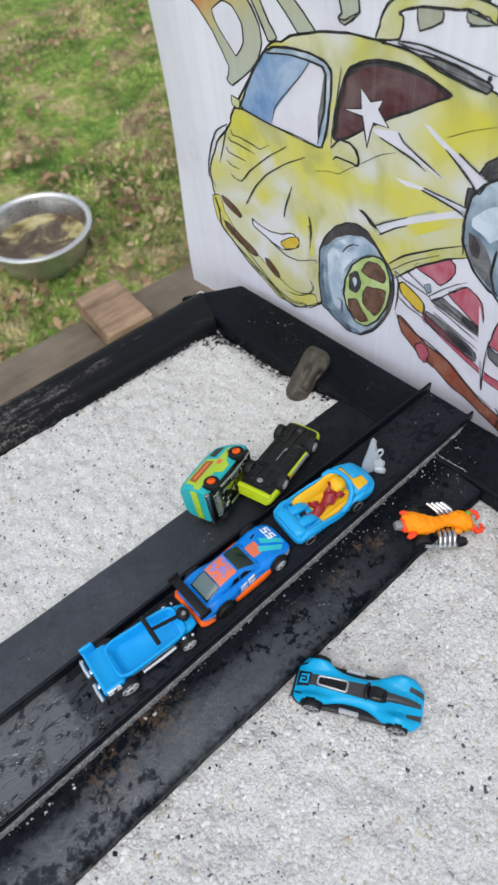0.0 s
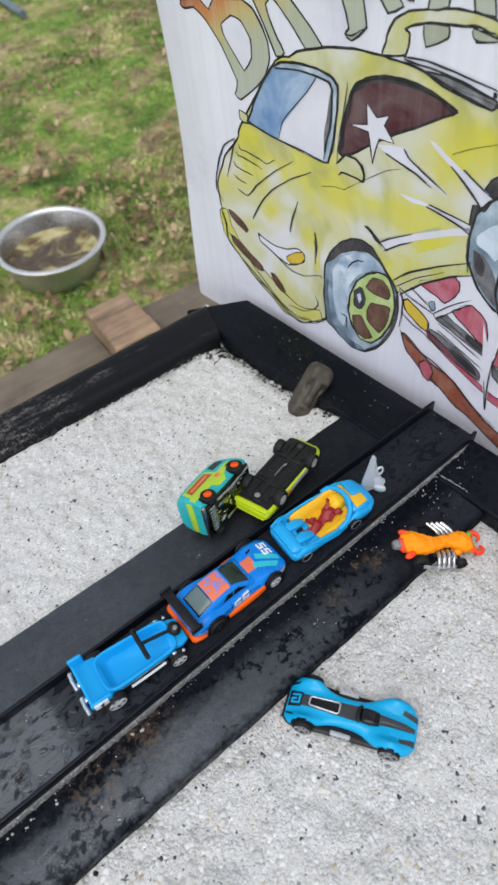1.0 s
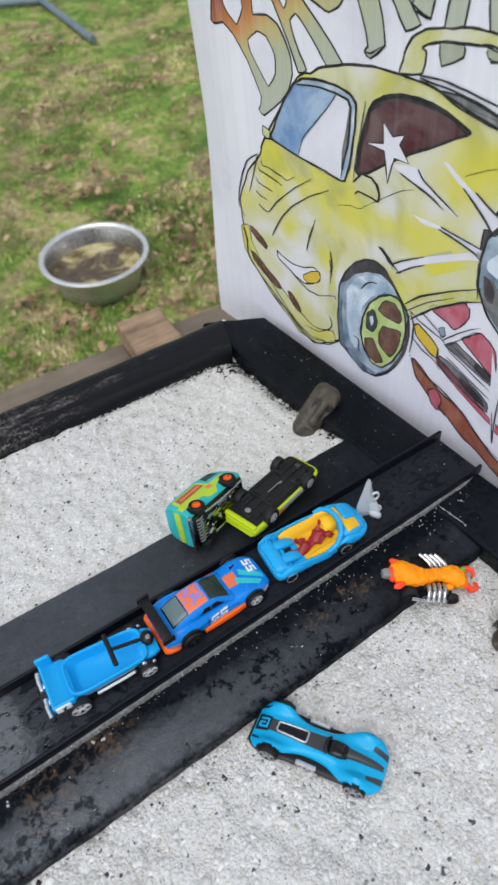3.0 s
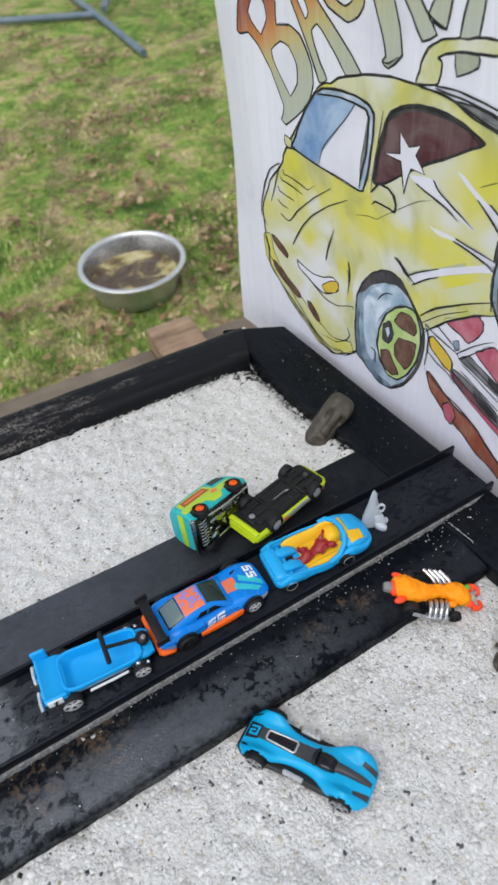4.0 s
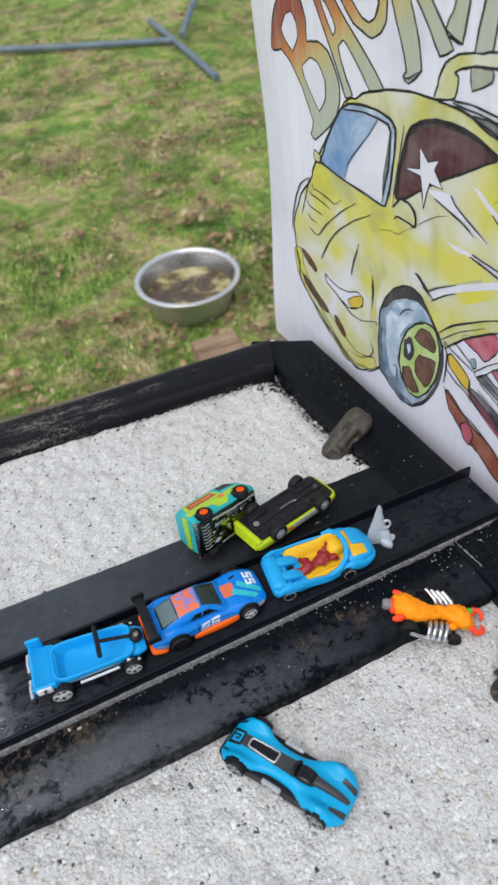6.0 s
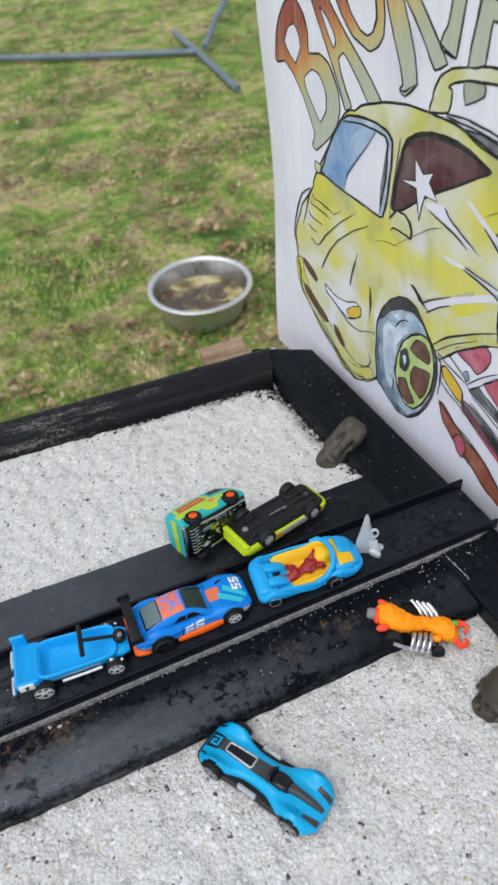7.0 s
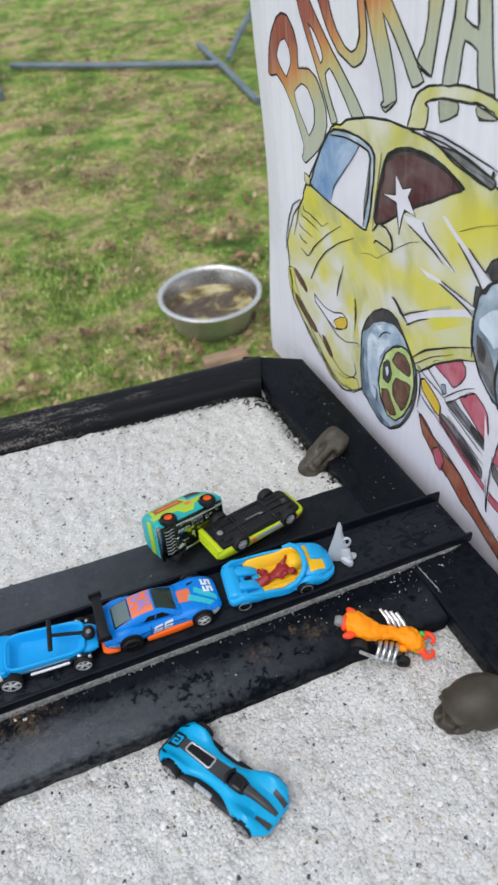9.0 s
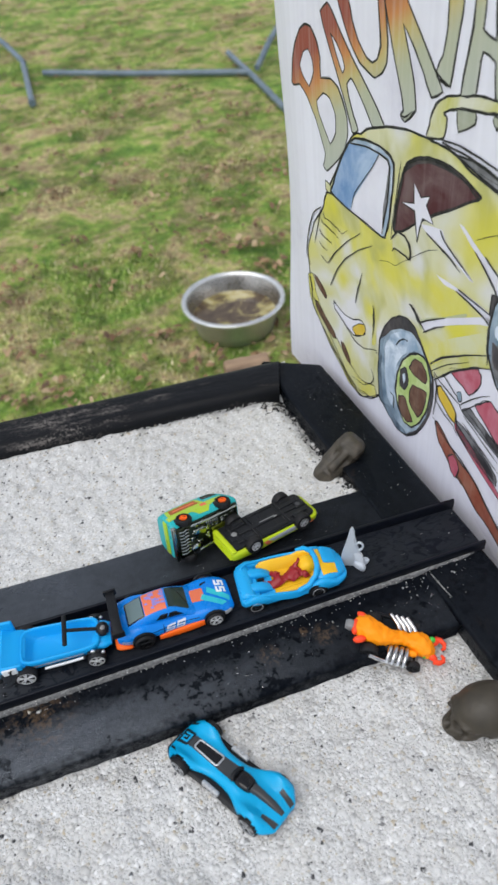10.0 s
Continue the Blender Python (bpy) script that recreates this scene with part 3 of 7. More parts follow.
def lay(tree, place, way):
    hit = tree.ray_cast(Vector(place) * MM, Vector(way))
    return hit[0]


def decal(tree, corners, side=0, lift=0.15, cut=10):
    """A printed four-cornered patch that follows the body below it. side 0: from above, corners are (x, y);
    side -1 or 1: from that side, corners are (x, z). Millimetres."""
    own = bmesh.new()
    a, b, c, d = [Vector(p) for p in corners]
    grid = []
    for i in range(cut + 1):
        row = []
        for j in range(cut + 1):
            f, g = i / cut, j / cut
            p = (a * (1 - f) + b * f) * (1 - g) + (d * (1 - f) + c * f) * g
            hit = lay(tree, (p.x, p.y, 100), (0, 0, -1)) if side == 0 else lay(tree, (p.x, 100 * side, p.y), (0, -side, 0))
            if hit is None:
                row.append(None)
                continue
            off = Vector((0, 0, lift * MM)) if side == 0 else Vector((0, side * lift * MM, 0))
            row.append(own.verts.new(hit + off))
        grid.append(row)
    for i in range(cut):
        for j in range(cut):
            q = (grid[i][j], grid[i + 1][j], grid[i + 1][j + 1], grid[i][j + 1])
            if all(q):
                own.faces.new(q)
    return own


def lettering(text, size, tree, at, turn=0, side=0, lift=0.22, shear=0.0):
    """Printed figures in the built-in font, laid on the body."""
    cu = bpy.data.curves.new("figures", "FONT")
    cu.body, cu.size, cu.shear = text, size, shear
    cu.resolution_u = 3
    cu.align_x, cu.align_y = "CENTER", "CENTER"
    ob = bpy.data.objects.new("figures", cu)
    me = ob.to_mesh()
    own = bmesh.new()
    own.from_mesh(me)
    ob.to_mesh_clear()
    bpy.data.objects.remove(ob)
    bmesh.ops.subdivide_edges(own, edges=[e for e in own.edges if e.calc_length() > size * 0.15], cuts=2)
    bmesh.ops.triangulate(own, faces=own.faces)
    c, s = math.cos(radians(turn)), math.sin(radians(turn))
    for v in own.verts:
        x, y = at[0] + v.co.x * c - v.co.y * s, at[1] + v.co.x * s + v.co.y * c
        hit = lay(tree, (x, y, 100), (0, 0, -1)) if side == 0 else lay(tree, (x, 100 * side, y), (0, -side, 0))
        if hit is None:
            hit = Vector((x, y, 0)) * MM if side == 0 else Vector((x, 0, y)) * MM
        v.co = hit + (Vector((0, 0, lift * MM)) if side == 0 else Vector((0, side * lift * MM, 0)))
    return own


def fives(tree, x, z, w, h, side, lean=0.0, turn=0):
    """Two heavy block figures 5, printed on the body; each stroke follows the surface."""
    own = None
    bar = h * 0.22
    for k in range(2):
        for a, b, c, d in ((0, h - bar, w, h), (0, h * 0.42, bar * 1.15, h - bar), (0, h * 0.40, w, h * 0.40 + bar), (w - bar * 1.15, bar, w, h * 0.40), (0, 0, w, bar)):
            q = []
            for p, r in ((a, b), (c, b), (c, d), (a, d)):
                p = p + k * w * 1.22 + r * lean
                if turn:
                    p, r = r, -p
                q.append((x + p, z + r))
            patch = decal(tree, q, side, 0.25, 4)
            own = patch if own is None else join(own, patch)
    return own


def wheel(car, x, y, r, width, side, rim_mat, spokes=5, z=None, rim_r=0.72, rim_label="", bar=0.085):
    """A tyre with its spoked rim; side -1 or 1 is the way it faces."""
    z = r if z is None else z
    w = width / 2
    prof = [(r * 0.55, -w), (r * 0.86, -w), (r, -w * 0.6), (r, w * 0.6), (r * 0.95, w * 0.9), (r * 0.86, w), (r * 0.78, w * 0.95), (r * 0.70, w * 0.45), (0.01, w * 0.4)]
    bm = lathe([(a, side * h) for a, h in prof], 32, "y", None, (x, y, z))
    tyre = part("wheel", bm, RUBBER, car)
    rr = r * rim_r
    face = y + side * w * 0.86
    rb = lathe([(rr * 0.89, 0), (rr, 0), (rr, side * 0.35), (rr * 0.89, side * 0.35), (rr * 0.89, 0)], 28, "y", None, (x, face, z))
    for k in range(spokes):
        for d in (-0.13, 0.13):
            a = k * math.tau / spokes + 0.3
            b = a + d * 1.4
            tube([(x + math.cos(a) * rr * 0.12, face - side * 0.1, z + math.sin(a) * rr * 0.12), (x + math.cos(b) * rr * 0.92, face - side * 0.1, z + math.sin(b) * rr * 0.92)], rr * bar, 6, rb)
    lathe([(0.01, side * 0.6), (rr * 0.16, side * 0.5), (rr * 0.2, 0)], 12, "y", rb, (x, face, z))
    part("rim", rb, rim_mat, tyre, rim_label)
    return tyre


def arch(car, x, y, r, side):
    bm = lathe([(0.01, side * 0.25), (r, side * 0.25), (r, -side * 1.2), (0.01, -side * 1.2)], 28, "y", None, (x, y, r * 0.9))
    part("wheel_arch", bm, BLACK_PLASTIC, car)


# ---- ground and what stands on the lawn ----
GROUND = -0.535


def grid_sheet(name, x0, x1, y0, y1, nx, ny, height, material):
    xs, ys = np.meshgrid(np.linspace(x0, x1, nx), np.linspace(y0, y1, ny), indexing="ij")
    verts = [(x, y, height(x, y)) for x, y in zip(xs.ravel(), ys.ravel())]
    faces = [(i * ny + j, (i + 1) * ny + j, (i + 1) * ny + j + 1, i * ny + j + 1) for i in range(nx - 1) for j in range(ny - 1)]
    me = bpy.data.meshes.new(name)
    me.from_pydata(verts, [], faces)
    me.materials.append(material)
    smooth(me, 80)
    return new(name, me)


def lawn_height(x, y):
    near = max(0.0, 1 - math.hypot(x - 0.5, y - 2) / 9)
    return GROUND + near * 0.018 * noise.noise((x * 3, y * 3, 0)) - 0.004


def graded(a, b, n):
    t = np.linspace(-1, 1, n)
    return (a + b) / 2 + (b - a) / 2 * np.sign(t) * np.abs(t) ** 4


def lawn():
    xs, ys = graded(-300, 301, 90), graded(-300, 303, 90)
    verts = [(x, y, lawn_height(x, y)) for x in xs for y in ys]
    faces = [(i * 90 + j, (i + 1) * 90 + j, (i + 1) * 90 + j + 1, i * 90 + j + 1) for i in range(89) for j in range(89)]
    me = bpy.data.meshes.new("ground")
    me.from_pydata(verts, [], faces)
    me.materials.append(LAWN)
    smooth(me, 80)
    tagged(new("ground", me), "mossy green lawn with bare brown patches", "lawn", "", "structure")


lawn()


def scatter_mesh(name, verts, faces_per, count, material, label, category):
    me = bpy.data.meshes.new(name)
    nv = verts.shape[1]
    f = (np.array(faces_per)[None] + (np.arange(count) * nv)[:, None, None]).reshape(-1, 3)
    me.vertices.add(count * nv)
    me.vertices.foreach_set("co", verts.reshape(-1).astype(np.float32))
    me.loops.add(len(f) * 3)
    me.loops.foreach_set("vertex_index", f.reshape(-1).astype(np.int32))
    me.polygons.add(len(f))
    me.polygons.foreach_set("loop_start", np.arange(0, len(f) * 3, 3, dtype=np.int32))
    me.update(calc_edges=True)
    me.validate()
    me.materials.append(material)
    return tagged(new(name, me), label, category, "", "stuff")


def grass():
    rng = np.random.default_rng(3)
    n = 190000
    y = 0.55 + 6.2 * rng.random(n) ** 1.5
    half = 0.20 + y * 0.42
    x = (-0.28 + 0.27 * y) + (rng.random(n) * 2 - 1) * half
    dens = np.array([noise.noise((a * 2.2, b * 2.2, 7.0)) for a, b in zip(x, y)])
    keep = rng.random(n) < 0.72 + 0.9 * dens
    x, y, dens = x[keep], y[keep], dens[keep]
    n = len(x)
    ln = (0.007 + 0.010 * rng.random(n)) * (1 + 0.7 * dens)
    wd = 0.0010 + 0.0011 * rng.random(n)
    az, lean = rng.random(n) * math.tau, 0.6 + 0.9 * rng.random(n)
    d = np.stack([np.cos(az), np.sin(az), np.zeros(n)], 1)
    s = np.stack([-np.sin(az), np.cos(az), np.zeros(n)], 1)
    base = np.stack([x, y, np.full(n, GROUND - 0.006)], 1)
    up = np.array([0, 0, 1.0])
    mid = base + (d * np.sin(lean * 0.5)[:, None] + up * np.cos(lean * 0.5)[:, None]) * (ln * 0.55)[:, None]
    tip = mid + (d * np.sin(lean)[:, None] + up * np.cos(lean)[:, None]) * (ln * 0.55)[:, None]
    w = wd[:, None]
    verts = np.stack([base - s * w, base + s * w, mid - s * w * 0.8, mid + s * w * 0.8, tip], 1)
    scatter_mesh("grass", verts, [(0, 1, 3), (0, 3, 2), (2, 3, 4)], n, BLADES, "short green lawn grass with straw-coloured blades", "grass")


grass()


def dead_leaves():
    rng = np.random.default_rng(11)
    n, heaps, each = 2600, 330, 16
    y = 0.7 + 4.8 * rng.random(n) ** 1.3
    x = (-0.28 + 0.27 * y) + (rng.random(n) * 2 - 1) * (0.15 + y * 0.38)
    keep = np.array([noise.noise((a * 2.4, b * 2.4, 3.0)) for a, b in zip(x, y)]) > 0.10 + 0.35 * (rng.random(n) - 0.5)
    hy = 0.75 + 4.2 * rng.random(heaps) ** 1.25
    hx = (-0.28 + 0.27 * hy) + (rng.random(heaps) * 2 - 1) * (0.15 + hy * 0.38)
    spread = (0.012 + 0.020 * rng.random(heaps))[:, None]
    x = np.concatenate([x[keep], (hx[:, None] + spread * 1.3 * rng.normal(size=(heaps, each))).ravel()])
    y = np.concatenate([y[keep], (hy[:, None] + spread * rng.normal(size=(heaps, each))).ravel()])
    n = len(x)
    size = 0.004 + 0.009 * rng.random(n) ** 1.8
    az = rng.random(n) * math.tau
    tilt = (rng.random((n, 2)) - 0.5) * 1.2
    out = np.zeros((n, 6, 3))
    shape = [(-1, 0, 0.15), (-0.3, 0.55, 0.3), (-0.3, -0.55, 0.28), (0.45, 0.45, 0.2), (0.45, -0.4, 0.34), (1.1, 0, 0.1)]
    for k, (a, b, c) in enumerate(shape):
        px, py = a * size, b * size * (0.7 + 0.5 * rng.random(n))
        out[:, k, 0] = x + px * np.cos(az) - py * np.sin(az)
        out[:, k, 1] = y + px * np.sin(az) + py * np.cos(az)
        out[:, k, 2] = GROUND + 0.014 + c * size + px * tilt[:, 0] + py * tilt[:, 1]
    scatter_mesh("fallen_leaves", out, [(0, 2, 1), (1, 2, 4), (1, 4, 3), (3, 4, 5)], n, LEAVES, "curled brown dead leaves lying on the grass", "leaves")


dead_leaves()


BOWL_POSE = pose(0.182, 1.162, GROUND + 0.003) @ Matrix.Scale(0.935, 4)


def dog_bowl():
    t = thing("metal_bowl", "stainless steel bowl of murky water standing on grass", "bowl", BOWL_POSE)
    prof = [(0.01, 3), (84, 3), (92, 0), (96, 3), (104, 30), (116, 70), (117.5, 73.5), (115, 75), (112, 70), (101, 31), (92, 6), (0.01, 6)]
    part("bowl", lathe(prof, 72), STEEL, t)
    part("inner_wall", lathe([(114.4, 75.0), (111.4, 70), (100.4, 31), (91.6, 7.0), (91.0, 7.4), (99.8, 31.4), (110.8, 70.4), (113.8, 75.2), (114.4, 75.0)], 72), STEEL_INNER, t, "inner wall, darkened brown for its reflections")
    part("rim", lathe([(115, 74.5), (118, 73.8), (123, 74), (127, 76), (127.5, 79), (125.5, 82), (121, 83), (117, 81), (115, 77), (115, 74.5)], 72), STEEL_RIM, t, "bright rolled rim")
    part("water", lathe([(0.01, 40), (103.6, 40), (103.2, 38.5), (0.01, 38.5)], 64), POND, t, "brown water with yellow-green scum")


dog_bowl()


def swing_frame():
    """Blue-grey tube stand lying on the lawn: two splayed feet, a long bar between and raised arms."""
    t = thing("tube_stand", "blue-grey painted steel tube stand on the lawn", "stand")
    z = (GROUND + 0.020) * 1000

    def bar(name, pts, r):
        part(name, tube(pts, r, 14), POLE, t)

    bar("long_bar", [(0, 3530, z), (400, 3250, z), (833, 2985, z)], 13)
    bar("foot_bar", [(846, 3330, z), (824, 2890, z + 4), (801, 2450, z)], 13)
    bar("raised_arm", [(868, 2975, z + 14), (1020, 3210, z + 60), (1330, 3650, z + 130)], 13)
    bar("foot_bar", [(-76, 3730, z + 8), (-97, 3110, z)], 13)
    bar("raised_arm", [(-70, 3720, z + 10), (-130, 3900, z + 60), (-260, 4300, z + 130)], 13)
    bar("foot_cap", [(-97, 3118, z), (-98, 3095, z)], 15.5)


swing_frame()


BLOCK_POSE = pose(0.0625, 0.632, -0.2995, 0, 0, -5)


def bench():
    t = thing("bench_plank", "weathered grey wooden plank of a low bench", "bench", pose(0.05, 0.60, -0.30, 0, 0, -5))
    for x0, x1 in ((-700, -25), (-20, 620)):
        part("plank", box(x0, x1, -70, 78, -38, 0, 4), WOOD_GREY, t)
    for x in (-560, 480):
        part("leg", box(x - 40, x + 40, -55, 55, GROUND * 1000 + 300, -38.5, 3), WOOD_GREY, t)
    b = thing("wood_block", "rough brown offcut block of wood lying on a plank", "block", BLOCK_POSE)
    bm = box(-36, 36, -52, 52, 0, 34, 3)
    bmesh.ops.subdivide_edges(bm, edges=bm.edges, cuts=6, use_grid_fill=True)
    for v in bm.verts:
        if v.co.z > 0.002:
            v.co += Vector((0.002, 0.002, 0.0016)) * noise.noise(v.co * 60) + Vector((0.0005, 0.0005, 0.0016)) * noise.noise(Vector((v.co.x * 420, v.co.y * 60, v.co.z * 90)))
    part("block", bm, WOOD_BROWN, b)


bench()


# ---- the sand tray ----
def timber(name, length, width, z0, z1, m, material, parent, bevel=4, seed=0, cut=0.0, flare=0.0):
    """A board along its own x from 0 to length; a little warped, with softened edges. cut slants the far end, flare widens the near one."""
    bm = bmesh.new()
    n = max(12, int(length / 6))
    sec = []
    b = bevel
    for k in range(4):
        cx, cz = ((width - b, z1 - b), (b, z1 - b), (b, z0 + 1), (width - b, z0 + 1))[k]
        rad = b if k < 2 else 1
        for j in range(5 if k < 2 else 2):
            a = k * math.pi / 2 + j * math.pi / 2 / (4 if k < 2 else 1)
            sec.append((cx + rad * math.cos(a), cz + rad * math.sin(a)))
        if k == 0:
            for f in (0.2, 0.4, 0.6, 0.8):
                sec.append((width - b - (width - 2 * b) * f, z1))
    rings = []
    for i in range(n + 1):
        x = length * i / n
        ring = []
        for y, z in sec:
            w = noise.noise((x * 0.03 + seed, y * 0.05, z * 0.05)) * 0.8 + noise.noise((x * 0.12 + seed, y * 0.2, z * 0.1 + 9)) * 0.35
            xx = x + cut * (y / width) * (i / n)
            ring.append(bm.verts.new(((xx) * MM, (y * (1 + flare * (1 - i / n)) + w * 0.6) * MM, (z + (w * 0.7 if z > 0 else 0)) * MM)))
        rings.append(ring)
    k = len(sec)
    for q, s in zip(rings, rings[1:]):
        for j in range(k):
            bm.faces.new((q[j], q[(j + 1) % k], s[(j + 1) % k], s[j]))
    bm.faces.new(rings[0])
    bm.faces.new(rings[-1][::-1])
    ob = part(name, bm, material, parent, "", 50)
    ob.matrix_basis = m
    return ob


TOP = 12.5      # top of the middle and right-hand boards
tray = thing("sand_tray", "black painted timber tray filled with white grit", "tray")
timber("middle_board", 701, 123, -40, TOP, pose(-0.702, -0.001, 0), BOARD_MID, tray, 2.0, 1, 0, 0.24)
timber("end_board", 631, 45, -40, TOP + 1.8, pose(0.0738, -0.36, 0, 0, 0, 94.5), BOARD, tray, 2.6, 5, 31)
timber("far_board", 681, 41, -40, 20, pose(-0.703, 0.2935, 0, 0, 0, -3.7), BOARD_WORN, tray, 9, 9, 12)
timber("near_board", 720, 38, -40, 16, pose(-0.70, -0.40, 0), BOARD, tray, 4, 13)
timber("left_board", 700, 36, -40, 16, pose(-0.705, -0.36, 0, 0, 0, 90), BOARD, tray, 4, 17)
part("tray_floor", box(-735, 45, -395, 330, -60, -41), WOOD_GREY, tray)
for lx in (-700, 10):
    for ly in (-360, 290):
        part("tray_leg", box(lx - 30, lx + 30, ly - 30, ly + 30, GROUND * 1000, -60.5, 2), WOOD_GREY, tray)


def end_edge(y):
    """Where the inner face of the end board stands beside the far bed."""
    return -0.0092 - 0.0787 * (y - 0.13)


def grit_height(x, y):
    h = 0.0030 * noise.noise((x * 22, y * 22, 1)) + 0.0015 * noise.noise((x * 85, y * 85, 4)) + 0.0004 * noise.noise((x * 230, y * 230, 9))
    if y > 0.12:
        h += 0.0035 + 0.0016 * noise.noise((x * 83 + y * 51, y * 88 - x * 47, 2)) + 0.0009 * noise.noise((x * 140 - y * 97, y * 131 + x * 104, 6))
        dip = max(0.0, min(1.0, (y - 0.165) / 0.015)) * (1 + 0.5 * noise.noise((y * 90, 3, 5)))
        h -= 0.0068 * dip * math.exp(-((x - end_edge(y)) / 0.0085) ** 2)
        h += 0.006 * math.exp(-((y - 0.262) / 0.012) ** 2) + 0.004 * math.exp(-((y - 0.128) / 0.010) ** 2)
    return h


for x0, x1, y0, y1 in ((-0.70, 0.02, -0.365, 0.004), (-0.70, 0.0, 0.118, 0.30)):
    ob = grid_sheet("grit_bed", x0, x1, y0, y1, 480, 240, lambda x, y: grit_height(x, y), GRAVEL_BED)
    tagged(ob, "packed bed of white marble grit in the tray", "gravel", "", "stuff")


def stones(name, count, spots, size, seed, label, flat=0.6, material=None, soft=0.0):
    rng = np.random.default_rng(seed)
    ico = np.array([(-1, -1, -1), (1, -1, -1), (1, 1, -1), (-1, 1, -1), (-1, -1, 1), (1, -1, 1), (1, 1, 1), (-1, 1, 1)], float) * 0.72
    tri = [(0, 2, 1), (0, 3, 2), (4, 5, 6), (4, 6, 7), (0, 1, 5), (0, 5, 4), (1, 2, 6), (1, 6, 5), (2, 3, 7), (2, 7, 6), (3, 0, 4), (3, 4, 7)]
    p = spots(rng, count)
    count = len(p)
    s = size(rng, count)
    v = ico[None] * (1 + 0.9 * (rng.random((count, 8, 3)) - 0.5))
    v = v * (0.5 + 1.0 * rng.random((count, 1, 3)))
    q = rng.normal(size=(count, 4))
    q /= np.linalg.norm(q, axis=1)[:, None]
    w, x, y, z = q.T
    r = np.stack([1 - 2 * (y * y + z * z), 2 * (x * y - z * w), 2 * (x * z + y * w), 2 * (x * y + z * w), 1 - 2 * (x * x + z * z), 2 * (y * z - x * w),
                  2 * (x * z - y * w), 2 * (y * z + x * w), 1 - 2 * (x * x + y * y)], 1).reshape(-1, 3, 3)
    v = np.einsum("nij,nkj->nki", r, v) * s[:, None, None]
    v[..., 2] *= flat
    way = v / np.linalg.norm(v, axis=2, keepdims=True)
    v += p[:, None, :]
    ob = scatter_mesh(name, v, tri, count, material or GRAVEL, label, "gravel")
    ob.data.polygons.foreach_set("use_smooth", [True] * len(ob.data.polygons))
    if soft:        # wet, half-sunk grains: their rounded tops face up
        way = way.reshape(-1, 3) * (1 - soft) + np.array([0, 0, soft])
        ob.data.normals_split_custom_set_from_vertices(way / np.linalg.norm(way, axis=1, keepdims=True))


def bed_spots(x0, x1, y0, y1):
    def spots(rng, n):
        x, y = x0 + (x1 - x0) * rng.random(n), y0 + (y1 - y0) * rng.random(n)
        return np.stack([x, y, [grit_height(a, b) for a, b in zip(x, y)] + 0.00014 * (rng.random(n) - 0.5)], 1)
    return spots


def grit_size(rng, n):
    return 0.00036 + 0.00042 * rng.random(n) + 0.0009 * rng.random(n) ** 14


def coarse_size(rng, n):
    return 0.00038 + 0.00046 * rng.random(n) + 0.0011 * rng.random(n) ** 9


stones("grit", 70000, bed_spots(-0.38, 0.004, -0.17, 0.0), coarse_size, 21, "loose white marble grit with grey and black grains", 0.22, None, 0.43)
stones("grit", 40000, bed_spots(-0.34, -0.010, 0.124, 0.278), grit_size, 22, "loose white marble grit with grey and black grains", 0.18, None, 0.62)


def crumb_spots(rng, n):
    """Stray grains: some beside the track, on the mitre and in the corner, few over the boards."""
    out = []
    for _ in range(n):
        u = rng.random()
        if u < 0.30:
            x, y = -0.40 + 0.42 * rng.random(), 0.0375 - abs(rng.normal()) * 0.0035
        elif u < 0.55:
            x, y = -0.10 + 0.13 * rng.random(), 0.010 + 0.028 * rng.random() ** 0.6
        elif u < 0.72:
            x, y = -0.018 + 0.03 * rng.random() ** 2, 0.13 + 0.06 * rng.random()
        elif u < 0.78:
            x, y = -0.012 + 0.05 * rng.random(), 0.046 + 0.03 * rng.random()
        elif u < 0.88:
            x, y = -0.004 + 0.036 * rng.random(), 0.12 + 0.12 * rng.random()
        else:
            x, y = -0.40 + 0.42 * rng.random(), 0.125 * rng.random()
        z = (0.0128 if x < 0.0 else 0.0145) if y < 0.12 else (0.0145 if x > end_edge(y) else grit_height(x, y))
        if 0.038 < y < 0.092:
            if x < -0.012 or y > 0.076:
                continue
            z = 0.0172
        out.append((x, y, z))
    return np.array(out)


stones("stray_grains", 190, crumb_spots, lambda rng, n: 0.00010 + 0.00018 * rng.random(n) + 0.00035 * rng.random(n) ** 9, 31, "stray white grains scattered on the black boards")


def speck_spots(rng, n):
    y = 0.10 + 0.16 * rng.random(n)
    return np.stack([end_edge(y) + 0.003 + 0.036 * rng.random(n), y, np.full(n, 0.0145)], 1)


# tiny pale stones imitate the fine glints on the glossy end board
stones("pale_specks", 90, speck_spots, lambda rng, n: 0.00010 + 0.00022 * rng.random(n) ** 2, 43, "pale specks set as fine glints on the black end board")


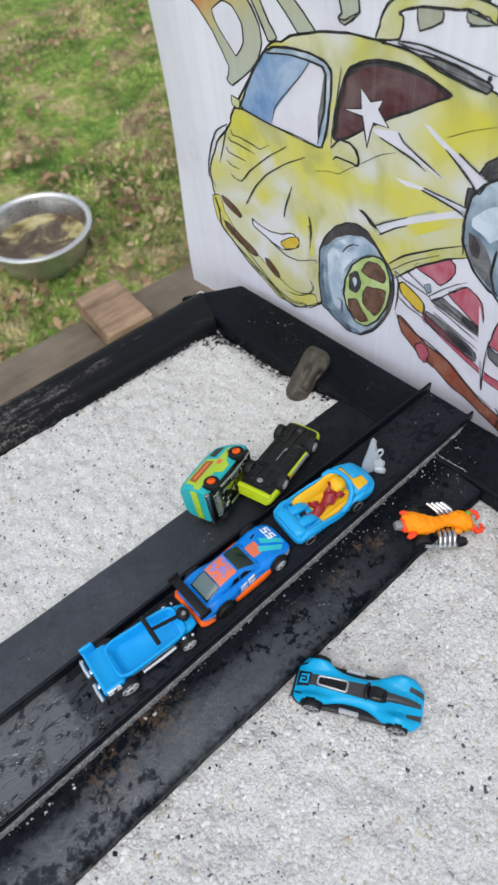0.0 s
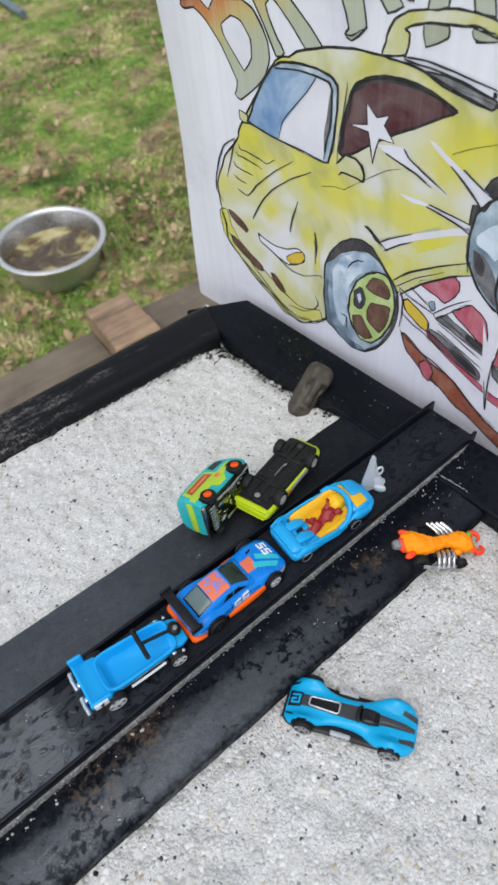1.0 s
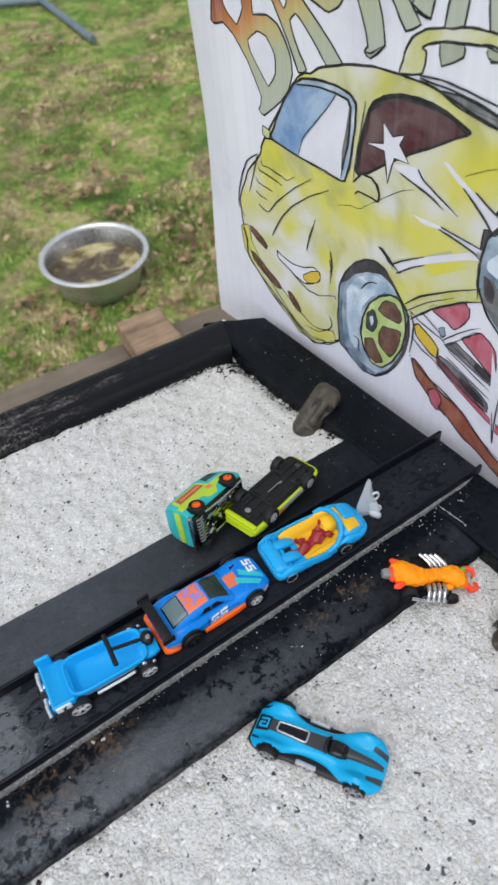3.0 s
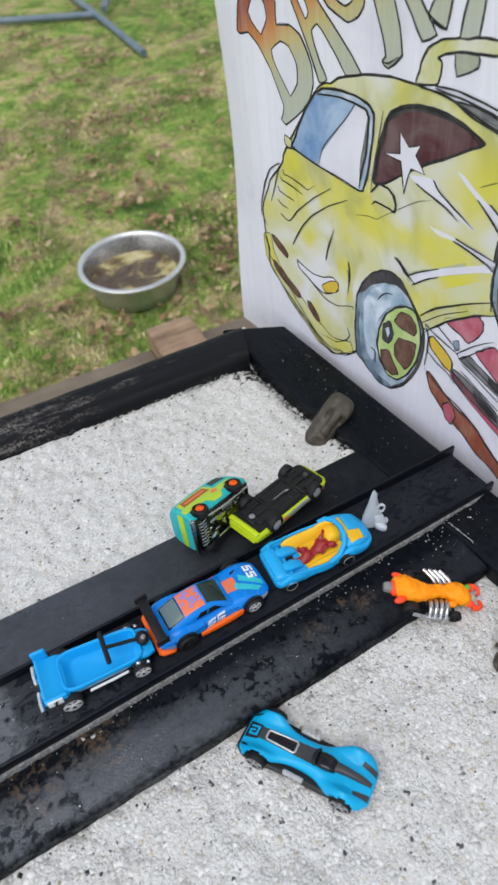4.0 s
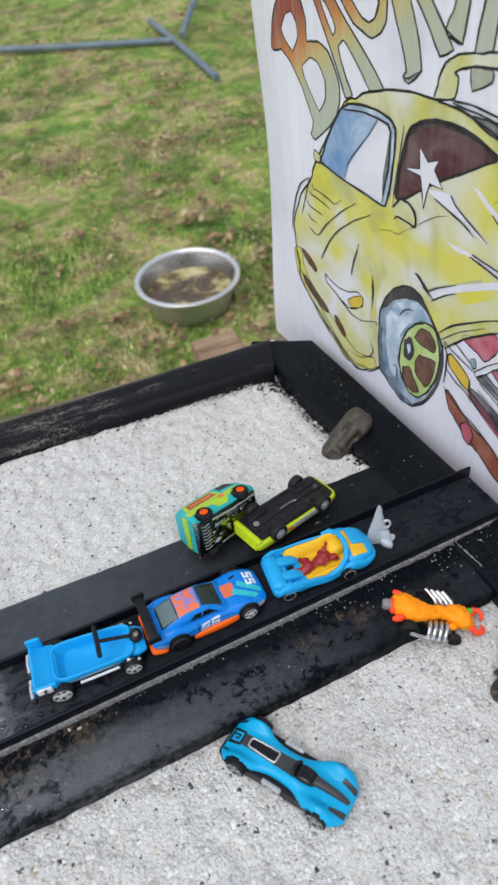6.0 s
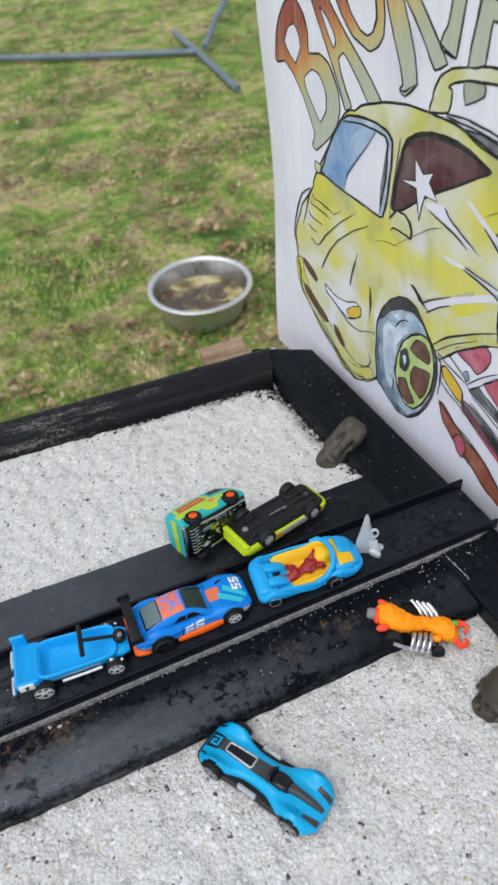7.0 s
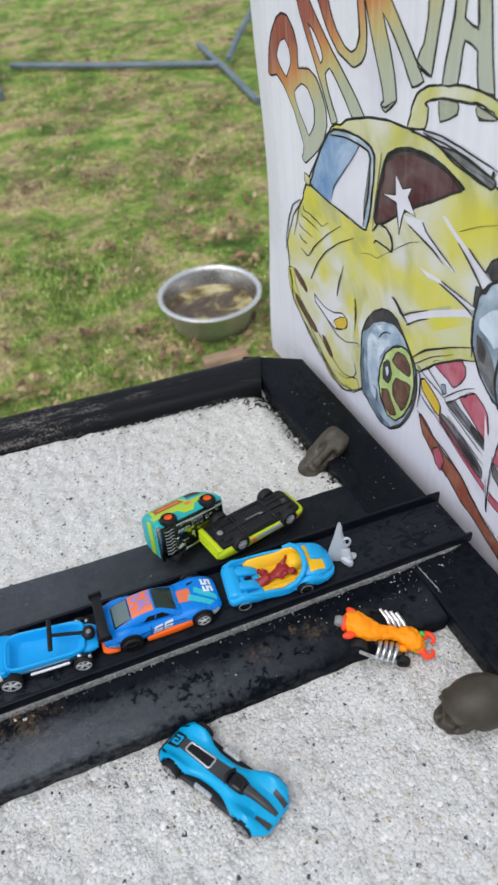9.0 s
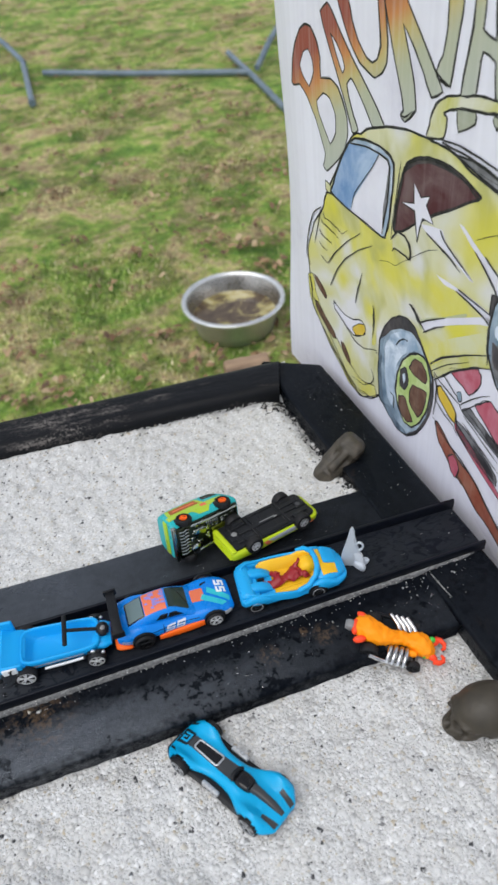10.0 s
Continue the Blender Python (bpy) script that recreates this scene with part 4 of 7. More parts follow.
def grit_bead():
    """Fine grit caked in a narrow strip below the near lip of the track."""
    bm = bmesh.new()
    rows = []
    n = 620
    for i in range(n):
        x = -0.47 + 0.505 * i / (n - 1)
        k = noise.noise((x * 160, 3, 0)) * 0.0007 + noise.noise((x * 620, 8, 0)) * 0.0004
        end = min(1.0, (n - 1 - i) / 12)
        rows.append([bm.verts.new((x, 0.0412 - o * end - (k if j > 1 else 0), 0.0126 + h + (k * 0.5 if 0 < j < 4 else 0)))
                     for j, (o, h) in enumerate(((0, 0.0), (0, 0.0032), (0.0006, 0.0030), (0.0013, 0.0016), (0.0018, -0.0006)))])
    for p, q in zip(rows, rows[1:]):
        for j in range(4):
            bm.faces.new((p[j], q[j], q[j + 1], p[j + 1]))
    ob = part("grit_bead", bm, GRIT_DULL, None, "", 80)
    tagged(ob, "fine grey grit caked along the edge of the track", "gravel", "", "stuff")


grit_bead()


def bead_spots(rng, n):
    x = -0.45 + 0.485 * rng.random(n)
    f = rng.random(n)
    return np.stack([x, 0.0406 - 0.0024 * f, 0.0158 - 0.0026 * f], 1)


stones("banked_grit", 260, bead_spots, lambda rng, n: 0.00015 + 0.0002 * rng.random(n), 32, "fine pale grains caked along the edge of the track")


def seam_spots(rng, n):
    f = rng.random(n) ** 0.8
    return np.stack([0.0008 + 0.0046 * f + 0.0002 * rng.normal(size=n), 0.0375 - 0.032 * f, np.full(n, 0.0142)], 1)


def lump_spots(rng, n):
    x = np.concatenate([-0.335 + 0.03 * rng.random(6), -0.262 + 0.012 * rng.random(3), -0.42 + 0.3 * rng.random(n - 9)])
    return np.stack([x, 0.0365 - 0.003 * rng.random(n), np.full(n, 0.0132)], 1)


stones("loose_lumps", 10, lump_spots, lambda rng, n: 0.0005 + 0.0005 * rng.random(n), 35, "small white stones fallen beside the track")
stones("seam_grit", 280, seam_spots, lambda rng, n: 0.00010 + 0.00010 * rng.random(n), 33, "white grit caught in the joint between two boards")


def flake_spots(rng, n):
    """Flakes of black paint: along the far rail, in the far corner, under the near edge of the middle board."""
    out = []
    for _ in range(n):
        u = rng.random()
        if u < 0.45:
            x = -0.40 + 0.38 * rng.random()
            y = 0.2760 - 0.0645 * (x + 0.40) / 0.998 * 1.0 - abs(rng.normal()) * 0.0035
        elif u < 0.70:
            y = 0.15 + 0.10 * rng.random()
            x = end_edge(y) - abs(rng.normal()) * 0.005
        else:
            x = -0.40 + 0.39 * rng.random()
            y = -0.0015 - abs(rng.normal()) * 0.004
        out.append((x, y, grit_height(x, y) + 0.0003))
    return np.array(out)


def rail_spots(rng, n):
    """Grains thrown up against the far rail and the end board."""
    x = -0.40 + 0.39 * rng.random(n)
    lift = np.abs(rng.normal(size=n))
    far = np.stack([x, 0.2745 - 0.0647 * (x + 0.40) - 0.0012 + 0.0011 * lift, 0.0062 + 0.0022 * lift], 1)
    return far[far[:, 0] < -0.045]


stones("rail_grit", 700, rail_spots, lambda rng, n: 0.0004 + 0.0005 * rng.random(n), 38, "white grit thrown up against the black rails")
def dirt_spots(rng, n):
    """Black crumbs where the far bed meets the end board, thickest in the corner and under the statue."""
    k = n // 3
    y = np.concatenate([0.125 + 0.130 * rng.random(n - k), 0.236 + 0.016 * rng.random(k)])
    x = end_edge(y) - 0.0006 - 0.0075 * rng.random(n) ** 2
    x[-k:] -= 0.022 * rng.random(k) ** 2
    z = np.array([grit_height(a, b) for a, b in zip(x, y)])
    return np.stack([x, y, z + 0.0004], 1)


stones("black_crumbs", 420, dirt_spots, lambda rng, n: 0.0003 + 0.0008 * rng.random(n) ** 2, 41, "black crumbs of paint and dirt along the board", 0.6, BLACK_PLASTIC)
stones("paint_flakes", 130, flake_spots, lambda rng, n: 0.0003 + 0.0009 * rng.random(n) ** 3, 37, "flakes of black paint lying on the white grit", 0.5, BLACK_PLASTIC)


def track():
    t = thing("toy_track", "black plastic toy car track with raised edges on a board", "track")
    z = 17.0
    bed = bmesh.new()
    top = [bed.verts.new((x * MM, y * MM, z * MM)) for x, y in ((-700, 43.5), (42, 43.5), (40, 78.5), (-700, 99))]
    low = [bed.verts.new((v.co.x, v.co.y, (z - 2) * MM)) for v in top]
    bed.faces.new(top)
    bed.faces.new(low[::-1])
    for k in range(4):
        bed.faces.new((top[k], low[k], low[(k + 1) % 4], top[(k + 1) % 4]))
    part("track_bed", bed, TRACK, t)
    part("track_wall", box(-700, 43, -1.0, 1.0, z - 3, z + 5.4, 0.5), TRACK_WALL, t).location = (0, 0.0425, 0)
    far = part("track_wall", box(-740, 0, -1.0, 1.0, z - 2.5, z + 7.6, 0.5), TRACK_WALL, t)
    far.matrix_basis = pose(0.0415, 0.0796, 0, 0, 0, -1.6)
    part("track_support", box(-700, 38, 46, 76, TOP - 0.4, z - 2.1, 0.5), TRACK, t)


track()
TRACK_Z = 0.017


def droplets():
    rng = np.random.default_rng(8)
    n = 330
    x = -0.44 + 0.21 * rng.random(n)
    y = 0.046 + 0.040 * rng.random(n)
    s = 0.0006 + 0.0026 * rng.random(n) ** 2.2
    for k in range(150, 330):
        j = int(rng.integers(0, 60))
        x[k], y[k] = x[j] + s[j] * 1.2 * rng.normal(), y[j] + s[j] * 0.7 * rng.normal()
        s[k] = s[j] * 0.6
    ok = (y > 0.0455) & (y < 0.083)
    x, y, s = x[ok], y[ok], s[ok]
    n = len(x)
    sub = bmesh.new()
    bmesh.ops.create_icosphere(sub, subdivisions=2, radius=1)
    base = np.array([v.co[:] for v in sub.verts])
    tri = [[v.index for v in f.verts] for f in sub.faces]
    sub.free()
    v = base[None] * s[:, None, None] * np.array([1.2, 1, 0.36]) * (0.75 + 0.5 * rng.random((n, 1, 3)))
    v += np.stack([x, y, np.full(n, TRACK_Z + 0.0001)], 1)[:, None, :]
    ob = scatter_mesh("water_drops", v, tri, n, WATER_DROP, "clear rain drops standing on the black track", "water")
    smooth(ob.data, 180)


droplets()


def beads():
    """Fine water beads added to give glints on the painted boards, thickest beside the far half of the track."""
    rng = np.random.default_rng(17)
    n = 1500
    x = -0.32 + 0.32 * rng.random(n) ** 0.7
    y = 0.003 + 0.033 * rng.random(n) ** 0.8
    k = n // 3
    y[:k] = 0.094 + 0.022 * rng.random(k)
    x[:k] = -0.17 + 0.15 * rng.random(k)
    s = 0.00009 + 0.00030 * rng.random(n) ** 3
    z = np.full(n, TOP * MM + 0.0001)
    sub = bmesh.new()
    bmesh.ops.create_icosphere(sub, subdivisions=1, radius=1)
    base = np.array([v.co[:] for v in sub.verts])
    tri = [[v.index for v in f.verts] for f in sub.faces]
    sub.free()
    v = base[None] * s[:, None, None] * np.array([1.3, 1, 0.6]) * (0.6 + 0.8 * rng.random((n, 1, 3)))
    v += np.stack([x, y, z], 1)[:, None, :]
    ob = scatter_mesh("glint_beads", v, tri, n, WATER_DROP, "fine clear beads added for glints on the black boards", "water")
    smooth(ob.data, 180)


beads()


# ---- the toy cars ----
PAINT_NUMBER = toy_paint("faded_white_print", (0.60, 0.62, 0.68), 0.5)
GREY_LIGHT = toy_paint("grey_moulding", (0.22, 0.22, 0.22), 0.4)


def racing_car():
    t = thing("racing_car", "blue toy race car with orange panels and black rear wing", "toy car", pose(-0.1618, 0.0660, TRACK_Z, 0, 0, -0.6) @ Matrix.Scale(0.975, 4))
    bm = hull([(-37.5, 12.5, 5, 12.5), (-33, 15, 3.5, 14), (-22, 16.2, 3, 14.8), (-8, 14.6, 3, 13.6), (6, 14.2, 3, 12.8), (17, 14.8, 3, 12.0), (24, 15.6, 3, 11.2), (32, 14.4, 3, 9.6), (36.5, 11.5, 4, 7.6), (37.5, 9.5, 4.5, 6.8)],
              44, 32, 0.12, 3.4, [(-23, 13.5, 2.4, 9, 5), (23, 13, 2.2, 8, 4.5), (12, 0, 1.0, 9, 6), (4, 13, -0.8, 9, 4)])
    tree = skin(bm)
    part("body", bm, PAINT_BLUE, t)
    cb = hull([(-33, 8.5, 11, 13.5), (-26, 10.4, 11, 17.2), (-17, 11, 11, 20.6), (-8, 10.8, 11, 22.0), (0, 10.6, 11, 21.4), (7, 11.2, 10, 17.0), (13, 11.6, 9, 12.6)], 36, 28, 0.24, 3.6)
    ctree = skin(cb)
    part("cabin", cb, PAINT_BLUE, t)
    part("rear_window", decal(ctree, [(-28.5, -7.4), (-18.6, -7.2), (-18.6, 7.2), (-28.5, 7.4)]), SKY_GLASS, t)
    seal = decal(ctree, [(-29.4, -8.2), (-18, -8.0), (-18, 8.0), (-29.4, 8.2)], 0, 0.08)
    part("window_seal", seal, BLACK_GLOSS, t)
    part("windscreen", decal(ctree, [(-2.8, -7.2), (9.4, -8.6), (9.4, 8.6), (-2.8, 7.2)]), SMOKE_GLASS, t, "dark green tinted windscreen")
    part("wiper", decal(ctree, [(8.8, -6.0), (9.4, -6.0), (5.0, 3.6), (4.5, 3.4)], 0, 0.3, 4), BLACK_GLOSS, t)
    for s in (-1, 1):
        part("side_window", decal(ctree, [(-12.5, 15.6), (5.4, 14.4), (0.6, 18.2), (-8.4, 18.8)], s), BLACK_GLOSS, t)
        part("roof_strip", decal(ctree, [(-5.0, 16.0), (-4.2, 16.0), (-3.2, 18.6), (-4.2, 18.6)], s, 0.3, 4), PAINT_BLUE, t)
        part("door_line", decal(tree, [(-9.4, 5.5), (-9.0, 5.5), (-8.2, 12.0), (-8.6, 12.0)], s, 0.16, 6), BLACK_GLOSS, t)
        part("shoulder_line", decal(tree, [(-30, 10.6), (14, 9.4), (14, 9.7), (-30, 11.0)], s, 0.14, 14), BLACK_GLOSS, t)
    part("roof_panel", decal(ctree, [(-17.6, -7.8), (-4, -7.6), (-4, 7.6), (-17.6, 7.8)], 0, 0.2), PAINT_CORAL, t, "coral roof print with lilac flecks")
    rng = random.Random(2)
    for k in range(26):
        x, y, w = rng.uniform(-16.6, -5.4), rng.uniform(-6.2, 6.0), rng.uniform(1.0, 3.0)
        part("print_fleck", decal(ctree, [(x, y - 0.8), (x + w, y - 1.0), (x + w * 0.8, y + 0.8), (x - 0.4, y + 0.6)], 0, 0.3, 2), PAINT_LILAC, t)
    part("bonnet_panel", decal(tree, [(11.5, -4.2), (20.5, -4.4), (20.5, 5.4), (11.5, 5.2)]), PAINT_CORAL, t)
    part("aqua_stripe", decal(tree, [(19.5, 0.6), (33.6, -8.2), (30.0, -10.6), (17.8, -3.4)], 0, 0.24), PAINT_AQUA, t)
    part("aqua_stripe", decal(tree, [(24, 5.2), (36.4, -3.6), (35.4, -7.4), (22.6, 1.2)], 0, 0.24), PAINT_AQUA, t)
    part("race_number", fives(tree, 29.0, 9.8, 4.4, 6.0, 0, 0.12, 1), PAINT_WHITE, t, "white number 55")
    part("race_number", fives(tree, -8.0, 7.2, 5.4, 3.8, -1, 0.45), PAINT_NUMBER, t, "white number 55")
    part("print_patch", decal(tree, [(-35.5, 5.6), (-29, 5.0), (-28.5, 9.2), (-35, 9.6)], -1, 0.22, 8), PAINT_SILVER, t)
    for k in range(5):
        part("print_fleck", decal(tree, [(-35 + k * 1.4, 6), (-34.3 + k * 1.4, 6), (-33.6 + k * 1.4, 9), (-34.4 + k * 1.4, 9)], -1, 0.3, 3), PAINT_BLUE, t)
    for s in (-1, 1):
        part("side_skirt", hull([(-12.5, 1.2, 2.2, 5.2), (-6, 1.7, 2.2, 6.0), (8, 1.9, 2.2, 6.8), (16.5, 1.2, 2.4, 6.8)], 12, 14, 0.5, 5), PAINT_SKIRT, t, "orange side skirt").location = (0, s * 14.6 * MM, 0)
    part("rear_bumper", hull([(-39.5, 13.5, 2.5, 5.5), (-37, 15.6, 2.5, 6.6), (-31, 16.4, 2.5, 5.2), (-29, 15.2, 2.5, 3.6)], 14, 20, 0, 4), PAINT_SKIRT, t, "orange rear bumper")
    wing = box(-38.5, -32.5, -16, 16, 20.8, 22.4, 0.6)
    for y in (-16, 16):
        box(-39.5, -31.5, y - 0.7, y + 0.7, 18.6, 24, 0.4, 2, wing)
    for y in (-8, 8):
        box(-36.5, -34, y - 0.7, y + 0.7, 12, 21, 0.2, 1, wing)
    part("rear_wing", wing, BLACK_PLASTIC, t, "black rear wing")
    part("bonnet_vent", decal(tree, [(20, 7), (24, 8.4), (24, 9.4), (20, 8.6)], 0, 0.2, 4), BLACK_GLOSS, t)
    for s in (-1, 1):
        part("head_lamp", decal(tree, [(30, 5.6), (35.5, 5.4), (35, 7.2), (30, 8.4)], s, 0.2, 5), PAINT_SILVER, t)
        arch(t, 23.5, s * 15.6, 6.9, s)
        arch(t, -22, s * 16.2, 7.3, s)
        wheel(t, 23.5, s * 14.9, 5.8, 5, s, SILVER_RIM, 5)
        wheel(t, -22, s * 15.0, 6.0, 6, s, BLACK_PLASTIC, 5)


racing_car()


def tub_shell(loops, n=40, power=6.0):
    """A tray from nested rounded loops of (x0, x1, half width at x0, half width at x1, z), closed by its floor. Millimetres."""
    bm = bmesh.new()
    rings = []
    for x0, x1, w0, w1, z in loops:
        ring = []
        for k in range(n):
            a = math.tau * (k + 0.5) / n
            c, s = math.cos(a), math.sin(a)
            f = (math.copysign(abs(c) ** (2 / power), c) + 1) / 2
            y = math.copysign(abs(s) ** (2 / power), s) * (w0 + (w1 - w0) * f)
            ring.append(bm.verts.new(((x0 + (x1 - x0) * f) * MM, y * MM, z * MM)))
        rings.append(ring)
    for p, q in zip(rings, rings[1:]):
        for k in range(n):
            bm.faces.new((p[k], p[(k + 1) % n], q[(k + 1) % n], q[k]))
    bm.faces.new(rings[-1])
    bm.faces.new(rings[0][::-1])
    return bm


def wagon():
    t = thing("toy_wagon", "blue toy wagon car with black pull handle and chrome bumpers", "toy car", pose(-0.2322, 0.0656, TRACK_Z, 0, 0, -6))
    tub = tub_shell([(-22, 23.5, 10.6, 8.6, 5.2), (-22, 24.6, 12.2, 10.2, 9.5), (-22, 25, 12.8, 10.8, 13.6), (-21.8, 24.7, 12.5, 10.5, 14.6), (-21.2, 24.1, 11.9, 9.9, 14.9), (-20.6, 23.5, 11.3, 9.3, 14.6), (-20.2, 23, 10.9, 8.9, 13.6), (-16.6, 22, 9.9, 8.0, 8.2), (-14.6, 21.2, 9.2, 7.3, 7.3)])
    tree = skin(tub)
    part("bed", tub, PAINT_WAGON, t, "blue hollow wagon bed", 50)
    panel = bmesh.new()
    rows = []
    for x, z in ((-19.0, 12.6), (-20.4, 14.0), (-25, 15.0), (-29.5, 17.0), (-31.4, 18.4), (-32.6, 18.2), (-32.8, 16.6), (-30, 10), (-21, 8)):
        rows.append([panel.verts.new((x * MM, y * MM, z * MM)) for y in np.linspace(-12.8, 12.8, 13)])
    for p, q in zip(rows, rows[1:] + rows[:1]):
        for j in range(12):
            panel.faces.new((p[j], p[j + 1], q[j + 1], q[j]))
    panel.faces.new([r[0] for r in rows])
    panel.faces.new([r[-1] for r in rows][::-1])
    part("tail_panel", panel, PAINT_WAGON, t, "raised blue tail panel", 35)
    for s in (-1, 1):
        ear = box(-33.0, -24.5 if s > 0 else -20, s * 13.4 - 1.1, s * 13.4 + 1.1, 11 if s > 0 else 12.6, 24 if s > 0 else 18.0, 1.1, 3)
        part("panel_wing", ear, PAINT_WAGON, t)
    badge = box(-31.4, -23.0, -15.3, -14.4, 12.0, 17.4, 0.4, 2)
    badge = part("number_badge", badge, PAINT_WHITE, t, "pale grey plate with a black figure one")
    figure = bmesh.new()
    box(-27.4, -26.2, -15.8, -15.35, 12.9, 16.6, 0.1, 1, figure)
    box(-28.4, -27.3, -15.8, -15.35, 15.3, 16.0, 0.1, 1, figure)
    for v in figure.verts:
        v.co.x += 0.35 * (v.co.z - 0.0147)
    part("figure", figure, BLACK_PLASTIC, badge)
    part("chassis", box(-28, 26, -9, 9, 3.2, 6.0, 1), BLACK_PLASTIC, t)
    for s in (-1, 1):
        part("side_pipe", tube([(-9, s * 12.4, 6.6), (4, s * 12.1, 6.8), (15, s * 11.6, 7.2)], 0.9, 10), SILVER_RIM, t, "chrome side pipe")
        part("side_print", decal(tree, [(-15, 8.5), (14, 8.8), (14, 10.6), (-15, 10.8)], s, 0.2, 10), PAINT_SILVER, t)
        part("bumper", tube([(-35.2, s * 2.5, 8.6), (-35.6, s * 8, 8.8), (-35.2, s * 14.0, 8.6)], 1.45, 14), CHROME_BRIGHT, t, "chrome bumper bar")
        part("bumper_end", blob((-34.8, s * 14.6, 7.6), (1.7, 1.6, 1.7)), BLACK_PLASTIC, t)
        part("bumper_mount", box(-34.8, -28, s * 5 - 1.4, s * 5 + 1.4, 6.5, 9.5, 0.4), CHROME_BRIGHT, t)
        wheel(t, -20.0, s * 13.8, 6.4, 5.6, s, SILVER_RIM, 5, None, 0.84)
        wheel(t, 21.0, s * 12.8, 5.4, 4.8, s, SILVER_RIM, 5, None, 0.84)
    for s in (-1, 1):
        for k, (x, z, r) in enumerate(((17.5, 9.6, 1.3), (20.0, 11.0, 1.5), (23.0, 10.6, 1.6), (25.4, 9.0, 1.2), (14.6, 8.4, 1.0))):
            part("engine_bit", blob((x, s * (11.4 + 0.2 * k), z), (r, 1.0, r), (0, 20 * k, 0), None, 2, 3.0), CHROME_BRIGHT if k % 2 else BLACK_PLASTIC, t)
    handle = tube([(27, 0, 15), (19, 0, 17.6), (6, 0, 21.4)], 1.1, 12)
    tube([(6, -9.5, 21.4), (6, 9.5, 21.8)], 1.45, 12, handle)
    for y in (-9.5, 9.5):
        blob((6, y, 21.6), (1.45, 1.0, 1.45), (0, 0, 0), handle, 2)
    part("pull_handle", handle, BLACK_PLASTIC, t, "black T-shaped pull handle")
    part("handle_pivot", blob((27, 0, 14.6), (4.0, 4.6, 3.4)), BLACK_PLASTIC, t)
    part("pivot_bolt", blob((27.4, -0.8, 17.2), (1.7, 1.8, 0.9)), GREY_LIGHT, t)
    part("nose", hull([(20, 9, 6, 12), (26, 9.5, 6, 12.5), (31, 7.5, 6.5, 11)], 10, 20, 0, 3), PAINT_WAGON, t)


wagon()


